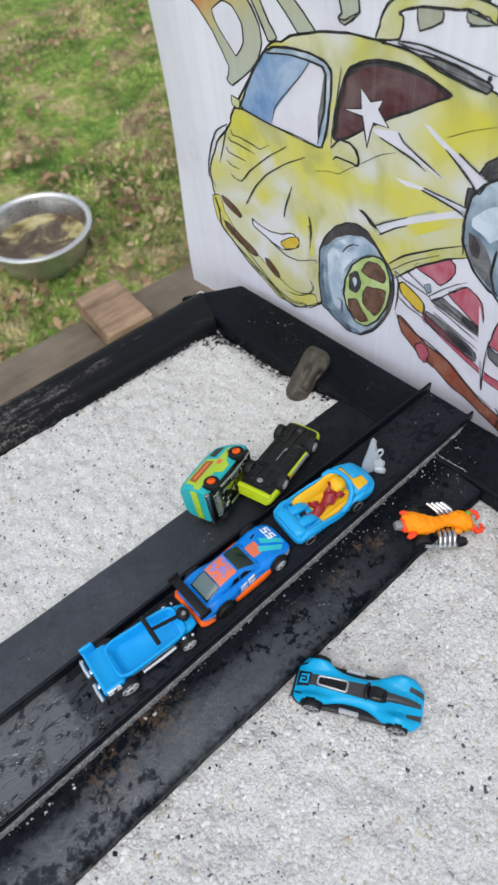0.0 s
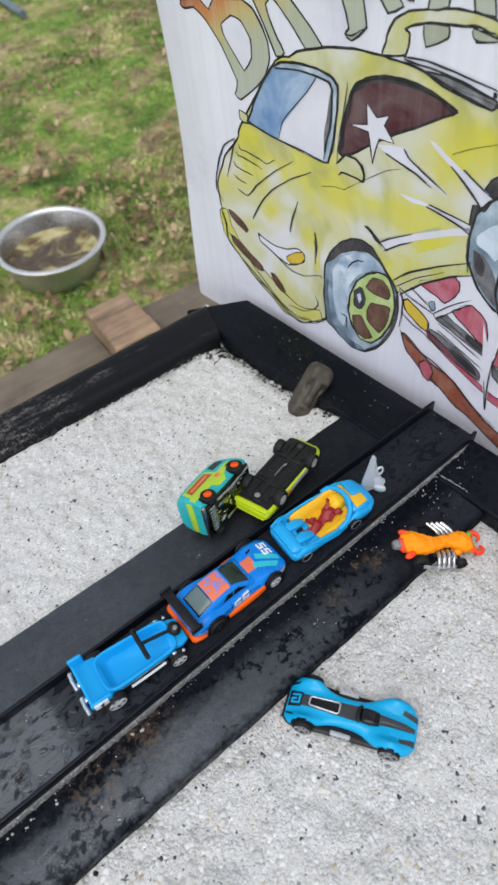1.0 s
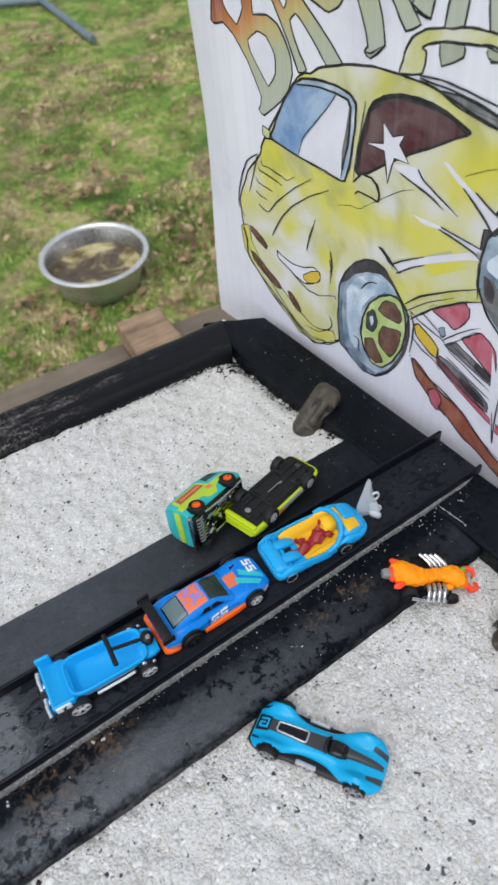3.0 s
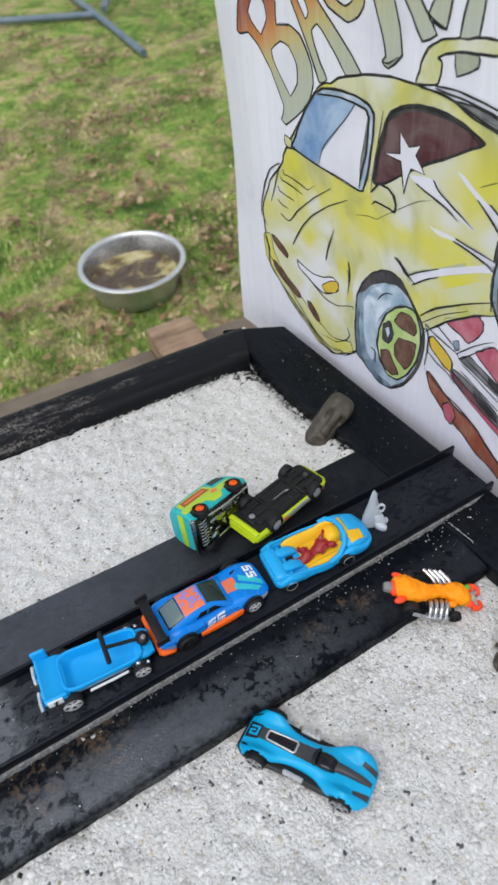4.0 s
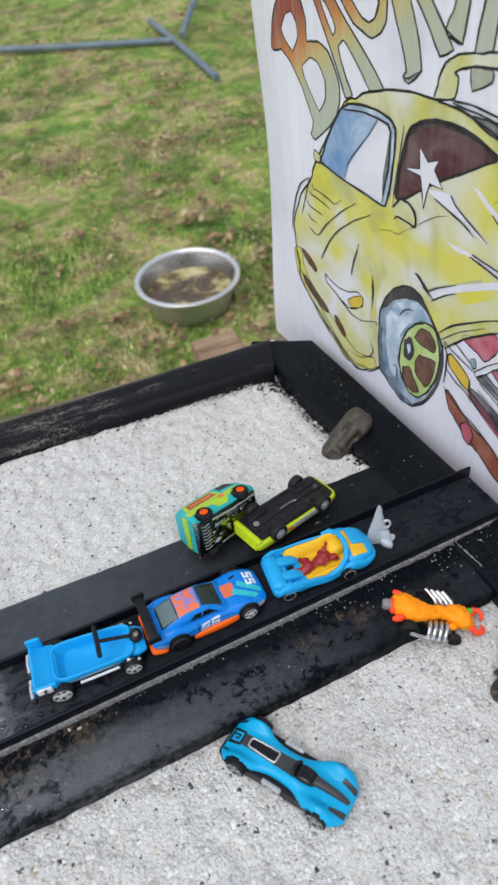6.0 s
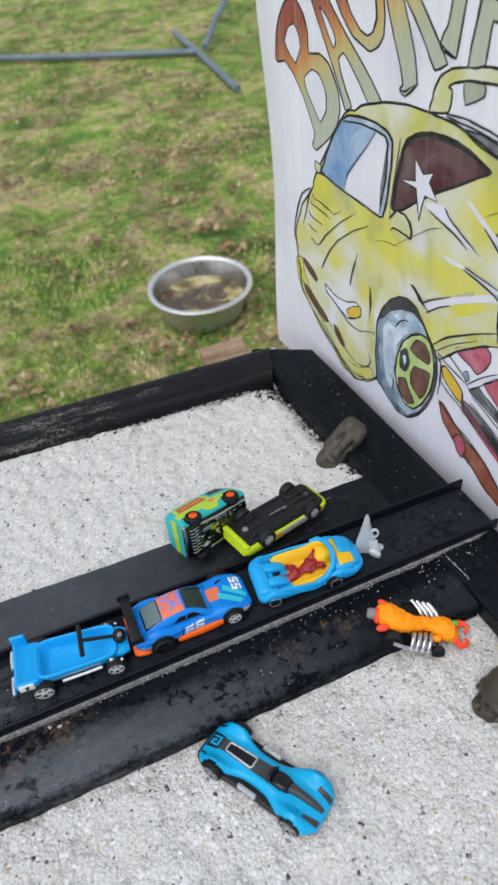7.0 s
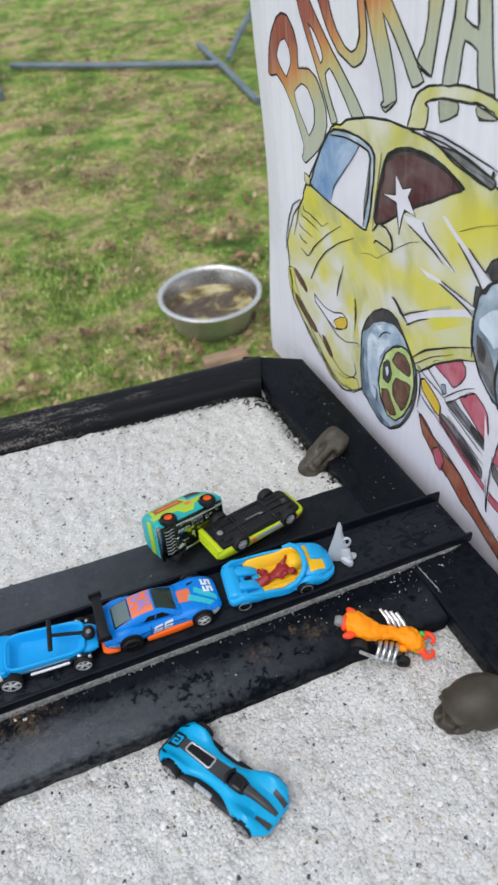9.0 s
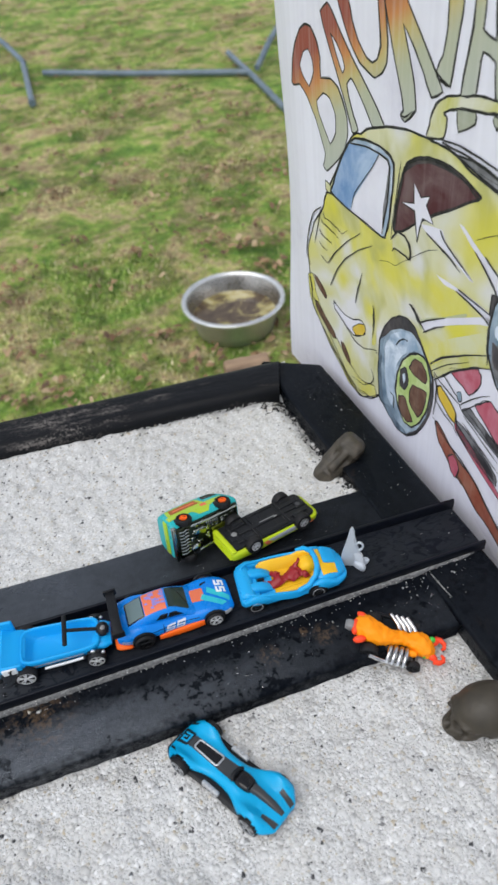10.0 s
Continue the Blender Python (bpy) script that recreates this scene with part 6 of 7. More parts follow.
def van():
    t = thing("overturned_van", "teal and green toy van lying on its side", "toy van", VAN_POSE)
    bm = hull([(-27, 13, 4, 25), (-26, 14.6, 3, 27), (-18, 15.2, 2.6, 28.4), (0, 15.2, 2.6, 28.6), (14, 15.0, 2.6, 27.6), (21, 14.4, 2.8, 24), (26, 13.6, 3, 16), (27.5, 12.4, 4, 12)], 34, 36, 0.16, 5)
    tree = skin(bm)
    part("body", bm, PAINT_TEAL, t)
    for s in (-1, 1):
        part("green_wave", decal(tree, [(-26, 9.5), (8, 8.0), (22, 14.0), (-26, 14.6)], s, 0.15, 14), PAINT_GREEN, t, "yellow-green wave band")
        part("green_wave", decal(tree, [(-4, 4.8), (4, 4.4), (8, 9), (-8, 9)], s, 0.2, 8), PAINT_GREEN, t)
        part("panel_surround", decal(tree, [(-24, 14.2), (6, 13.8), (3, 22.6), (-22.5, 23.2)], s, 0.2, 12), PAINT_GREEN, t)
        part("side_panel_print", decal(tree, [(-21, 15.4), (3, 15.2), (1, 21.4), (-20, 21.8)], s, 0.28, 12), PAINT_BROWN, t, "brown lettering panel")
        part("panel_bar", decal(tree, [(-18, 17.4), (0, 17.2), (0, 19.0), (-18, 19.2)], s, 0.4, 8), PAINT_CORAL, t)
        part("cab_window", decal(tree, [(7, 17.5), (19, 16.5), (16, 22), (7, 22.6)], s, 0.3, 8), BLACK_GLOSS, t)
        part("flower_print", decal(tree, [(1, 10), (5.6, 9.6), (6, 13), (1.4, 13.2)], s, 0.3, 5), PAINT_CORAL, t)
        for x in (-17, 16):
            arch(t, x, s * 14.8, 6.4, s)
            wheel(t, x, s * 14.4, 5.6, 5, s, PAINT_SKIRT, 8, 4.8, 0.52, "orange wheel centre")
    part("rear_band", box(-28.0, -26.4, -12.6, 12.6, 11.5, 16.6, 0.6), PAINT_GREEN, t)
    part("windscreen", decal(tree, [(20, -10), (25, -9.6), (25, 9.6), (20, 10)], 0, 0.2, 8), BLACK_GLOSS, t)
    part("rear_bumper", box(-28.6, -25.4, -13.6, 13.6, 1.4, 4.4, 0.9, 3), CHROME_DULL, t, "chrome rear bumper")
    # added plate whose olive colour paints a yellow-green reflection on the underside
    part("reflection_plate", box(2, 16, -2.0, 8.6, 0.6, 2.0, 0.4), OLIVE_REFLECTION, t, "added olive plate painted as a reflection")
    under = box(-25.5, 25.5, -12, 12, 1.0, 3.4, 0.8)
    part("underside", under, UNDER_CHROME, t, "dark chromed underside")
    bits = bmesh.new()
    rng = random.Random(5)
    for k in range(8):
        y = -9.6 + k * 2.5
        tube([(-24.4, y, 0.7), (-21.5, y + 0.5, 0.1), (-18.6, y - 0.4, 0.3), (-16.6, y + 0.6, 0.8)], 0.75, 8, bits)
    box(-12, -3, -6.6, -1.0, -0.2, 1.4, 0.9, 2, bits)
    for k in range(6):
        box(-2 + k * 1.7, -0.9 + k * 1.7, -9.4, -3.6, -0.1, 1.4, 0.3, 1, bits)
    lathe([(0.01, -1.6), (2.6, -1.6), (3.6, -0.8), (3.6, 1.2)], 18, "z", bits, (-13, 7.4, 0))
    lathe([(0.01, -1.4), (1.6, -1.4), (2.4, -0.6), (2.4, 1.2)], 18, "z", bits, (4, 4.4, 0))
    lathe([(0.01, -1.2), (2.0, -1.2), (2.4, 0), (2.4, 1.2)], 16, "z", bits, (18, 0, 0))
    tube([(-15, 10.6, 0.4), (0, 9.4, -0.2), (22, 10.2, 0.2)], 1.0, 8, bits)
    tube([(-15, -10.8, 0.4), (2, -10.4, -0.2), (24, -10.8, 0.2)], 0.9, 8, bits)
    for k in range(34):
        x, y = rng.uniform(-15, 24), rng.uniform(-9.6, 9.6)
        w, d = rng.uniform(0.5, 1.6), rng.uniform(0.5, 1.8)
        box(x - w, x + w, y - d, y + d, rng.uniform(-0.1, 0.7), 1.4, 0.25, 1, bits)
    part("engine_relief", bits, CHROME_DULL, t, "chromed engine and exhaust relief")


OLIVE_REFLECTION = chrome("olive_reflection", (0.30, 0.33, 0.05), 0.3)
CHROME_DULL = chrome("dull_chrome", (0.42, 0.45, 0.41), 0.2)
UNDER_CHROME = chrome("dull_green_chrome", (0.05, 0.06, 0.04), 0.3)
VAN_POSE = pose(-0.1243, 0.1078, 0.0345, -103, 8.0, 17.5) @ Matrix.Diagonal((0.92, 0.96, 0.97, 1))
van()


def bug_car():
    t = thing("insect_toy_car", "orange creature-shaped toy car with chrome pipes on each side", "toy car", BUG_POSE)
    body = hull([(-31, 3.8, 8, 14), (-28.5, 6.8, 7, 17), (-22, 8.8, 6, 19.4), (-14, 8.4, 6, 19.0), (-7, 6.2, 6, 17.2), (-2, 5.2, 7, 15.6), (4, 4.8, 7, 14.6), (9, 5.4, 6, 14.4), (14, 7.6, 5, 16.2), (20, 8.0, 4.5, 16.2), (25, 5.6, 5, 13.4), (27.5, 3.2, 6, 11)], 60, 32, 0, 2.5,
                [(-25, 0, 0.8, 1.8, 4), (-20, 0, 1.0, 1.8, 4), (-15, 0, 0.9, 1.8, 4), (-9, 0, 0.9, 1.6, 4), (-4, 0, 1.1, 1.2, 5), (-0.6, 0, 1.1, 1.2, 5), (2.8, 0, 1.1, 1.2, 5), (6.2, 0, 1.1, 1.2, 5), (18, 0, 2.0, 3.0, 3), (23, 2.5, 1.2, 2, 2)])
    for v in body.verts:
        v.co.y += 0.0014 * math.sin(v.co.x * 170) + 0.0011 * noise.noise(v.co * 420)
        v.co.z += 0.0016 * noise.noise(v.co * 330 + Vector((5, 0, 0)))
    part("body", body, PAINT_ORANGE, t, "lumpy ridged orange body", 60)
    part("chassis", box(-22, 20, -5.5, 5.5, 3, 8.5, 1), BLACK_PLASTIC, t)
    part("tail", hull([(-37, 2.8, 10, 14.5), (-34, 3.4, 9, 16), (-30, 3.2, 9, 15)], 10, 16, 0, 4), GREY_LIGHT, t, "grey tail tip")
    part("tail_collar", blob((-29.5, 0, 12.2), (3.2, 6.6, 4.4)), PAINT_RED, t)
    part("eye", blob((24.5, 5.0, 12.6), (2.4, 2.2, 2.0)), PAINT_LEAF, t, "green eye")
    part("eye", blob((20.5, -7.2, 9.0), (2.2, 1.4, 1.6)), PAINT_LEAF, t, "green eye")
    for s in (-1, 1):
        part("claw_arm", blob((26.4, s * 5.6, 8), (4.2, 2.6, 2.6), (0, 0, s * 24)), PAINT_RED, t, "fluorescent red claw arm")
        pincer = tube([(27.5, s * 8.6, 8), (31.5, s * 9.0, 8.2), (34.4, s * 6.8, 8), (34.6, s * 3.8, 7.6), (33.0, s * 2.2, 7.2)], 2.3, 12, None, True, 1.0)
        part("claw", pincer, PAINT_RED, t, "hooked fluorescent red claw")
        part("rear_lobe", blob((-25.5, s * 9.4, 12.6), (5.0, 2.6, 2.8), (0, 0, s * -24)), PAINT_RED, t)
        part("shoulder", blob((12.5, s * 8.2, 9.8), (3.6, 2.4, 2.8)), PAINT_ORANGE, t)
        part("pipe_block", hull([(-6, 1.6, 6, 10), (2, 3.0, 6, 11), (10, 1.6, 6, 10)], 10, 14, 0, 3), BLACK_PLASTIC, t).location = (0, s * 7.0 * MM, 0)
        for k in range(4):
            x = -4 + k * 3.9
            if s > 0:
                pts = [(x + 6.6, 4.6, 8.4), (x + 6.0, 6.6, 11.0), (x + 3.6, 10.0, 13.0), (x - 0.6, 14.4, 13.8), (x - 2.4, 16.2, 13.8)]
            else:
                pts = [(x + 1.0, -6.4, 10.0), (x + 0.6, -9.6, 11.6), (x + 0.2, -13.6, 11.0), (x - 0.2, -17.0, 8.4), (x - 0.2, -18.2, 6.6)]
            part("exhaust_pipe", tube(pts, 1.75, 12), CHROME_PIPE, t, "chrome exhaust pipe")
        part("pipe_collector", tube([(-17, s * 17.4, 8.6), (-10, s * 18.0, 7.4), (0, s * 18.2, 6.4), (9.5, s * 17.6, 6.0)], 1.5, 10), CHROME_PIPE if s < 0 else BLACK_PLASTIC, t)
        wheel(t, 14.5, s * 15.0, 5.0, 4.6, s, BLACK_PLASTIC, 5, 5.0)
        wheel(t, -17, s * 12.4, 6.4, 6.4, s, BLACK_PLASTIC, 5, 6.0)
    part("axle", tube([(14.5, -14, 5.0), (14.5, 14, 5.0)], 1, 8), BLACK_PLASTIC, t)
    part("axle", tube([(-17, -12, 6.2), (-17, 12, 6.2)], 1, 8), BLACK_PLASTIC, t)


BUG_POSE = pose(-0.0425, 0.0035, 0.0062, 0, 9, -33) @ Matrix.Scale(0.84, 4)
bug_car()


# ---- small statues, each one plain mesh ----
def plain_statue(name, bm, material, label, m):
    bmesh.ops.recalc_face_normals(bm, faces=bm.faces)
    me = bpy.data.meshes.new(name)
    bm.to_mesh(me)
    bm.free()
    me.materials.append(material)
    smooth(me, 60)
    ob = new(name, me)
    ob.matrix_world = m
    rm = ob.modifiers.new("fuse", "REMESH")
    rm.mode, rm.voxel_size, rm.use_smooth_shade = "VOXEL", 0.0007, True
    sm = ob.modifiers.new("soften", "SMOOTH")
    sm.factor, sm.iterations = 0.5, 2
    return tagged(ob, label, "statue")


def lump(p, at, size):
    """Distance to an ellipsoid, roughly; arrays of points in millimetres."""
    q = (p - np.array(at)) / np.array(size)
    k0 = np.linalg.norm(q, axis=1)
    k1 = np.linalg.norm(q / np.array(size), axis=1) + 1e-9
    return k0 * (k0 - 1) / k1


def blend(a, b, k):
    h = np.clip(0.5 + 0.5 * (b - a) / k, 0, 1)
    return b + (a - b) * h - k * h * (1 - h)


def carve(form, mid, sub):
    """A closed surface of a form, taken along rays from a middle point; millimetres."""
    bm = bmesh.new()
    bmesh.ops.create_icosphere(bm, subdivisions=sub, radius=1)
    bm.verts.ensure_lookup_table()
    way = np.array([v.co[:] for v in bm.verts])
    mid = np.array(mid)
    r = np.full(len(way), 40.0)
    for _ in range(60):
        r = np.maximum(r - 0.7 * form(mid + way * r[:, None]), 0.5)
    for v, w, k in zip(bm.verts, way, r):
        v.co = Vector((mid + w * k) * MM)
    return bm


def block(p, at, size):
    """Distance to a rounded block, roughly."""
    r = 0.75 * min(size)
    q = np.abs(p - np.array(at)) - np.array(size) + r
    return np.linalg.norm(np.maximum(q, 0), axis=1) + np.minimum(q.max(axis=1), 0) - r


def head_form(p):
    """A long worn stone head: flat crown, heavy brow, long nose, deep cheeks, chin; its face looks along -y."""
    d = block(p, (0, 0.4, 19), (9.4, 8.0, 20))
    d = blend(d, block(p, (0, 0.4, 33), (9.8, 8.6, 7.5)), 4)
    d = blend(d, block(p, (0, -6.4, 32), (8.6, 3.4, 3.0)), 2)
    d = blend(d, block(p, (0, -7.0, 22), (2.9, 4.0, 9.5)), 1.5)
    d = blend(d, lump(p, (0, -8.8, 15.4), (3.4, 2.6, 3.0)), 1.5)
    d = blend(d, block(p, (0, -5.2, 5.4), (7.6, 4.0, 4.6)), 2.5)
    d = blend(d, lump(p, (0, -8.8, 9.6), (4.6, 2.0, 1.4)), 1)
    for s in (-1, 1):
        d = blend(d, block(p, (s * 8.8, 0.5, 22), (2.2, 3.0, 10)), 1.5)
        d = -blend(-d, lump(p, (s * 5.4, -8.8, 25), (2.6, 3.6, 5.4)), 1.0)
    return d


def stone_head():
    plain_statue("stone_head_statue", carve(head_form, (0, 0, 20), 6), STATUE, "small dark brown stone head leaning on the black board", HEAD_POSE)


HEAD_POSE = Matrix.Translation((-0.0255, 0.1560, -0.002)) @ pose(0, 0, 0, 0, 44, 0) @ pose(0, 0, 0, 0, 0, -42) @ Matrix.Diagonal((0.96, 1.0, 1.08, 1))
stone_head()


def skull_form(p):
    """The skull's form: cranium, brow, cheeks, muzzle and jaw joined softly, hollows cut out; face along -x."""
    d = lump(p, (4, 0, 17.5), (20, 15.5, 17.0))
    d = blend(d, lump(p, (-8, 0, 12), (8.5, 10.5, 9.0)), 4)
    d = blend(d, lump(p, (-14.0, 0, 6.0), (6.5, 7.0, 7.0)), 2.5)
    for s in (-1, 1):
        d = blend(d, lump(p, (-12.0, s * 5.6, 18.6), (3.6, 5.6, 1.8)), 2.0)
        d = blend(d, lump(p, (-8, s * 10.6, 9.6), (7.0, 2.0, 2.0)), 1.6)
        d = -blend(-d, lump(p, (-15.4, s * 6.2, 14.0), (6.6, 4.6, 4.0)), 0.5)
        d = -blend(-d, lump(p, (-5.0, s * 14.2, 14.0), (5.0, 2.6, 3.4)), 1.5)
        d = -blend(-d, lump(p, (-6, s * 12.6, 5.2), (5.5, 3.0, 3.0)), 1.2)
        d = -blend(-d, lump(p, (-2.0, s * 12.4, 8.2), (4.2, 3.4, 3.0)), 0.6)
        d = blend(d, lump(p, (-10.5, s * 6.6, 3.0), (5.5, 2.4, 3.2)), 1.2)
    d = -blend(-d, lump(p, (-19.6, 0, 9.6), (4.2, 2.5, 3.2)), 0.4)
    d = -blend(-d, lump(p, (-20.5, 0, 2.4), (4.0, 9, 0.7)), 0.5)
    d = -blend(-d, lump(p, (5, 0, -3), (10, 12, 6)), 2)
    return d


def skull():
    plain_statue("skull_statue", carve(skull_form, (-4, 0, 11), 6), STATUE_SKULL, "small brown resin skull resting on white grit", SKULL_POSE)


SKULL_POSE = pose(-0.0195, -0.0530, -0.002, 0, 3, -9) @ Matrix.Diagonal((1.0, 0.97, 0.93, 1))
skull()


# ---- the painted sheet behind the tray ----
SHEET_POSE = Matrix(((0.10989, -0.99327, -0.03664, 0.02419), (-0.99394, -0.10982, -0.00405, 0.34084), (0, -0.03686, 0.99932, -0.02307), (0, 0, 0, 1)))
# local x runs along the sheet, y comes out of its drawn face, z up it
poster = thing("painted_board", "white sheet with a hand-drawn yellow car and letters", "poster", SHEET_POSE)


def curl(u, v):
    """How far the sheet stands behind its plane, in millimetres: its free edge bends back."""
    e = max(0.0, 1 - (u + 4) / 50)

    def ease(a, b):
        f = min(1.0, max(0.0, (v - a) / (b - a)))
        return f * f * (3 - 2 * f)

    return e * e * (-10.6 * ease(0, 185) + 2.3 * ease(190, 300))


def sheet():
    bm = bmesh.new()
    us = np.concatenate([np.linspace(-4, 80, 34), np.linspace(100, 430, 16)])
    vs = np.linspace(0, 420, 43)
    sides = []
    for back in (0, -2.2):
        sides.append([[bm.verts.new((u * MM, (curl(u, v) + back) * MM, v * MM)) for v in vs] for u in us])
    for g in sides:
        for i in range(len(us) - 1):
            for j in range(len(vs) - 1):
                bm.faces.new((g[i][j], g[i + 1][j], g[i + 1][j + 1], g[i][j + 1]))
    nu, nv = len(us) - 1, len(vs) - 1
    for i in range(nu):
        for j in (0, nv):
            bm.faces.new((sides[0][i][j], sides[0][i + 1][j], sides[1][i + 1][j], sides[1][i][j]))
    for j in range(nv):
        for i in (0, nu):
            bm.faces.new((sides[0][i][j], sides[0][i][j + 1], sides[1][i][j + 1], sides[1][i][j]))
    part("sheet", bm, SHEET, poster)


sheet()


def rounded(points, closed=True, steps=5):
    """A soft hand-drawn line through the points."""
    p = [Vector(q) for q in points]
    n = len(p)
    out = []
    for i in range(n if closed else n - 1):
        if closed:
            a, b, c, d = p[i - 1], p[i], p[(i + 1) % n], p[(i + 2) % n]
        else:
            a, b, c, d = p[max(i - 1, 0)], p[i], p[i + 1], p[min(i + 2, n - 1)]
        for k in range(steps):
            f = k / steps
            q = 0.5 * (2 * b + (c - a) * f * 0.8 + (2 * a - 5 * b + 4 * c - d) * f * f + (3 * b - a - 3 * c + d) * f ** 3)
            q = b.lerp(c, f).lerp(q, 0.7)
            out.append(q)
    if not closed:
        out.append(p[-1])
    return out


def ribbon(path, width, closed, seed, depth):
    bm = bmesh.new()
    n = len(path)
    rows = []
    for i, q in enumerate(path):
        d = path[(i + 1) % n if closed else min(i + 1, n - 1)] - path[i - 1 if closed else max(i - 1, 0)]
        d = d.normalized() if d.length > 0 else Vector((1, 0))
        w = width * 1.55 * (0.62 + 0.5 * abs(noise.noise((i * 0.21, seed * 3.1, 0))) + 0.18 * noise.noise((i * 0.7, seed, 5)))
        if not closed:
            w *= 0.45 + 0.55 * math.sin(math.pi * min(1, 0.12 + 0.88 * i / max(1, n - 1)))
        o = Vector((-d.y, d.x)) * w * 0.5
        rows.append([bm.verts.new(((q.x + s * o.x) * MM, (curl(q.x, q.y) + depth) * MM, (q.y + s * o.y) * MM)) for s in (-1, 1)])
    for i in range(n if closed else n - 1):
        a, b = rows[i], rows[(i + 1) % n]
        bm.faces.new((a[0], b[0], b[1], a[1]))
    return bm


STROKES = [0]


def line(width, points):
    STROKES[0] += 1
    path = rounded(points, False)
    bm = ribbon(path, width, False, STROKES[0], 0.72)
    if width > 0.5 and len(path) > 8:
        cut = STROKES[0] % 3
        again = [q + Vector((0.9, 0.5)) * (0.7 + 0.8 * noise.noise((i * 0.16, STROKES[0] * 1.7, 2))) for i, q in enumerate(path[cut:len(path) - 2 + cut])]
        bm = join(bm, ribbon(again, width * 0.4, False, STROKES[0] + 40, 0.74))
    part("ink_stroke", bm, INK, poster)


def fill(name, material, layer, points, ink):
    """One coloured field of the drawing, with its marker outline."""
    STROKES[0] += 1
    steps = 5 if len(points) > 5 and name not in ("star",) and not name.startswith("letter") else 2
    path = rounded(points, True, steps) if name != "star" else [Vector(p) for p in points]
    bm = bmesh.new()
    vs = [bm.verts.new((q.x * MM, 0, q.y * MM)) for q in path]
    edges = [bm.edges.new((vs[i], vs[(i + 1) % len(vs)])) for i in range(len(vs))]
    bmesh.ops.triangle_fill(bm, edges=edges, use_beauty=True)
    for _ in range(3):
        long_edges = [e for e in bm.edges if e.calc_length() > 0.012]
        if long_edges:
            bmesh.ops.subdivide_edges(bm, edges=long_edges, cuts=1)
            bmesh.ops.triangulate(bm, faces=[f for f in bm.faces if len(f.verts) > 3])
    for v in bm.verts:
        v.co.y = (curl(v.co.x * 1000, v.co.z * 1000) + 0.06 * layer) * MM
    ob = part(name, bm, material, poster)
    if ink:
        bm = ribbon(path, ink, True, STROKES[0], 0.06 * layer + 0.05)
        if ink > 0.8 and len(path) > 14:
            n = len(path)
            again = [path[(STROKES[0] * 7 + i) % n] + Vector((0.8, -0.6)) * noise.noise((i * 0.15, STROKES[0] * 1.3, 4)) * 2.2 for i in range(int(n * 0.6))]
            bm = join(bm, ribbon(again, ink * 0.35, False, STROKES[0] + 60, 0.06 * layer + 0.07))
        part("ink_outline", bm, INK, ob)


fill("upper_car", PALE, 1, [(191.0,269.0),(193.0,279.0),(197.0,288.0),(205.0,293.5),(217.0,297.0),(231.0,300.0),(242.5,300.5),(256.0,299.0),(257.5,291.5),(243.5,295.0),(232.0,293.0),(218.0,291.0),(209.0,288.0),(204.0,285.0),(207.0,283.0),(205.5,273.0)], 1.2)
fill("hang_block", SAGE, 3, [(214.5,290.0),(228.5,292.0),(229.0,286.5),(217.0,279.5)], 0.9)
fill("hang_block", SAGE, 3, [(241.5,294.0),(257.5,291.5),(247.5,289.0),(242.5,289.5)], 0.8)
fill("yellow_body", YELLOW, 2, [(112.5,246.0),(131.0,256.5),(152.5,264.0),(172.0,268.0),(190.5,269.0),(213.0,268.5),(236.0,265.0),(264.5,261.0),(274.5,239.5),(278.0,225.0),(263.5,215.0),(260.5,202.0),(259.5,188.5),(259.5,176.5),(262.5,160.5),(240.5,145.5),(219.0,121.5),(185.5,103.5),(152.5,58.5),(130.0,40.5),(108.0,39.0),(89.5,51.0),(71.0,63.5),(52.5,85.0),(45.5,111.5),(44.0,137.0),(56.0,164.0),(72.5,184.0),(78.0,196.5)], 1.2)
fill("bumper_band", LEMON, 3, [(42.2,113.0),(43.5,92.3),(54.3,80.1),(74.1,61.8),(98.2,50.9),(119.2,40.9),(137.6,46.9),(147.7,53.3),(145.6,63.1),(124.3,55.6),(106.5,61.4),(83.4,76.5),(63.4,90.0),(54.1,102.4),(51.0,116.5)], 0.7)
fill("side_panel", LEMON, 3, [(207.8,139.2),(226.2,157.0),(248.4,174.0),(261.6,182.4),(263.2,169.2),(246.9,158.0),(223.7,141.2),(211.2,130.3)], 0)
fill("olive_shade", OLIVE_SOFT, 3, [(193.7,152.1),(204.3,160.4),(220.6,170.1),(239.2,183.0),(239.7,180.0),(221.1,165.2),(199.8,148.5)], 0)
fill("corner_patch", LEMON, 3, [(140.9,131.4),(145.1,134.3),(146.3,119.9),(146.5,104.4),(141.0,100.7)], 0)
fill("spoiler", GREY_PENCIL, 3, [(218.5,268.0),(230.0,269.0),(240.0,268.0),(250.5,266.0),(259.0,265.0),(261.0,263.5),(258.5,259.5),(249.0,261.0),(236.0,263.5),(225.0,266.0)], 1.1)
line(1.1, [(204.5,272.0),(219.0,273.5),(234.5,272.5),(247.0,271.0),(262.5,269.5)])
line(1.1, [(205.0,271.0),(214.0,270.5),(224.5,270.5),(240.0,269.0),(258.0,265.5)])
line(1.1, [(195.0,268.5),(208.5,269.5),(219.5,267.5),(230.5,263.5),(248.0,260.5),(258.5,259.5)])
line(1.1, [(258.5,265.0),(258.5,268.5),(260.0,266.5)])
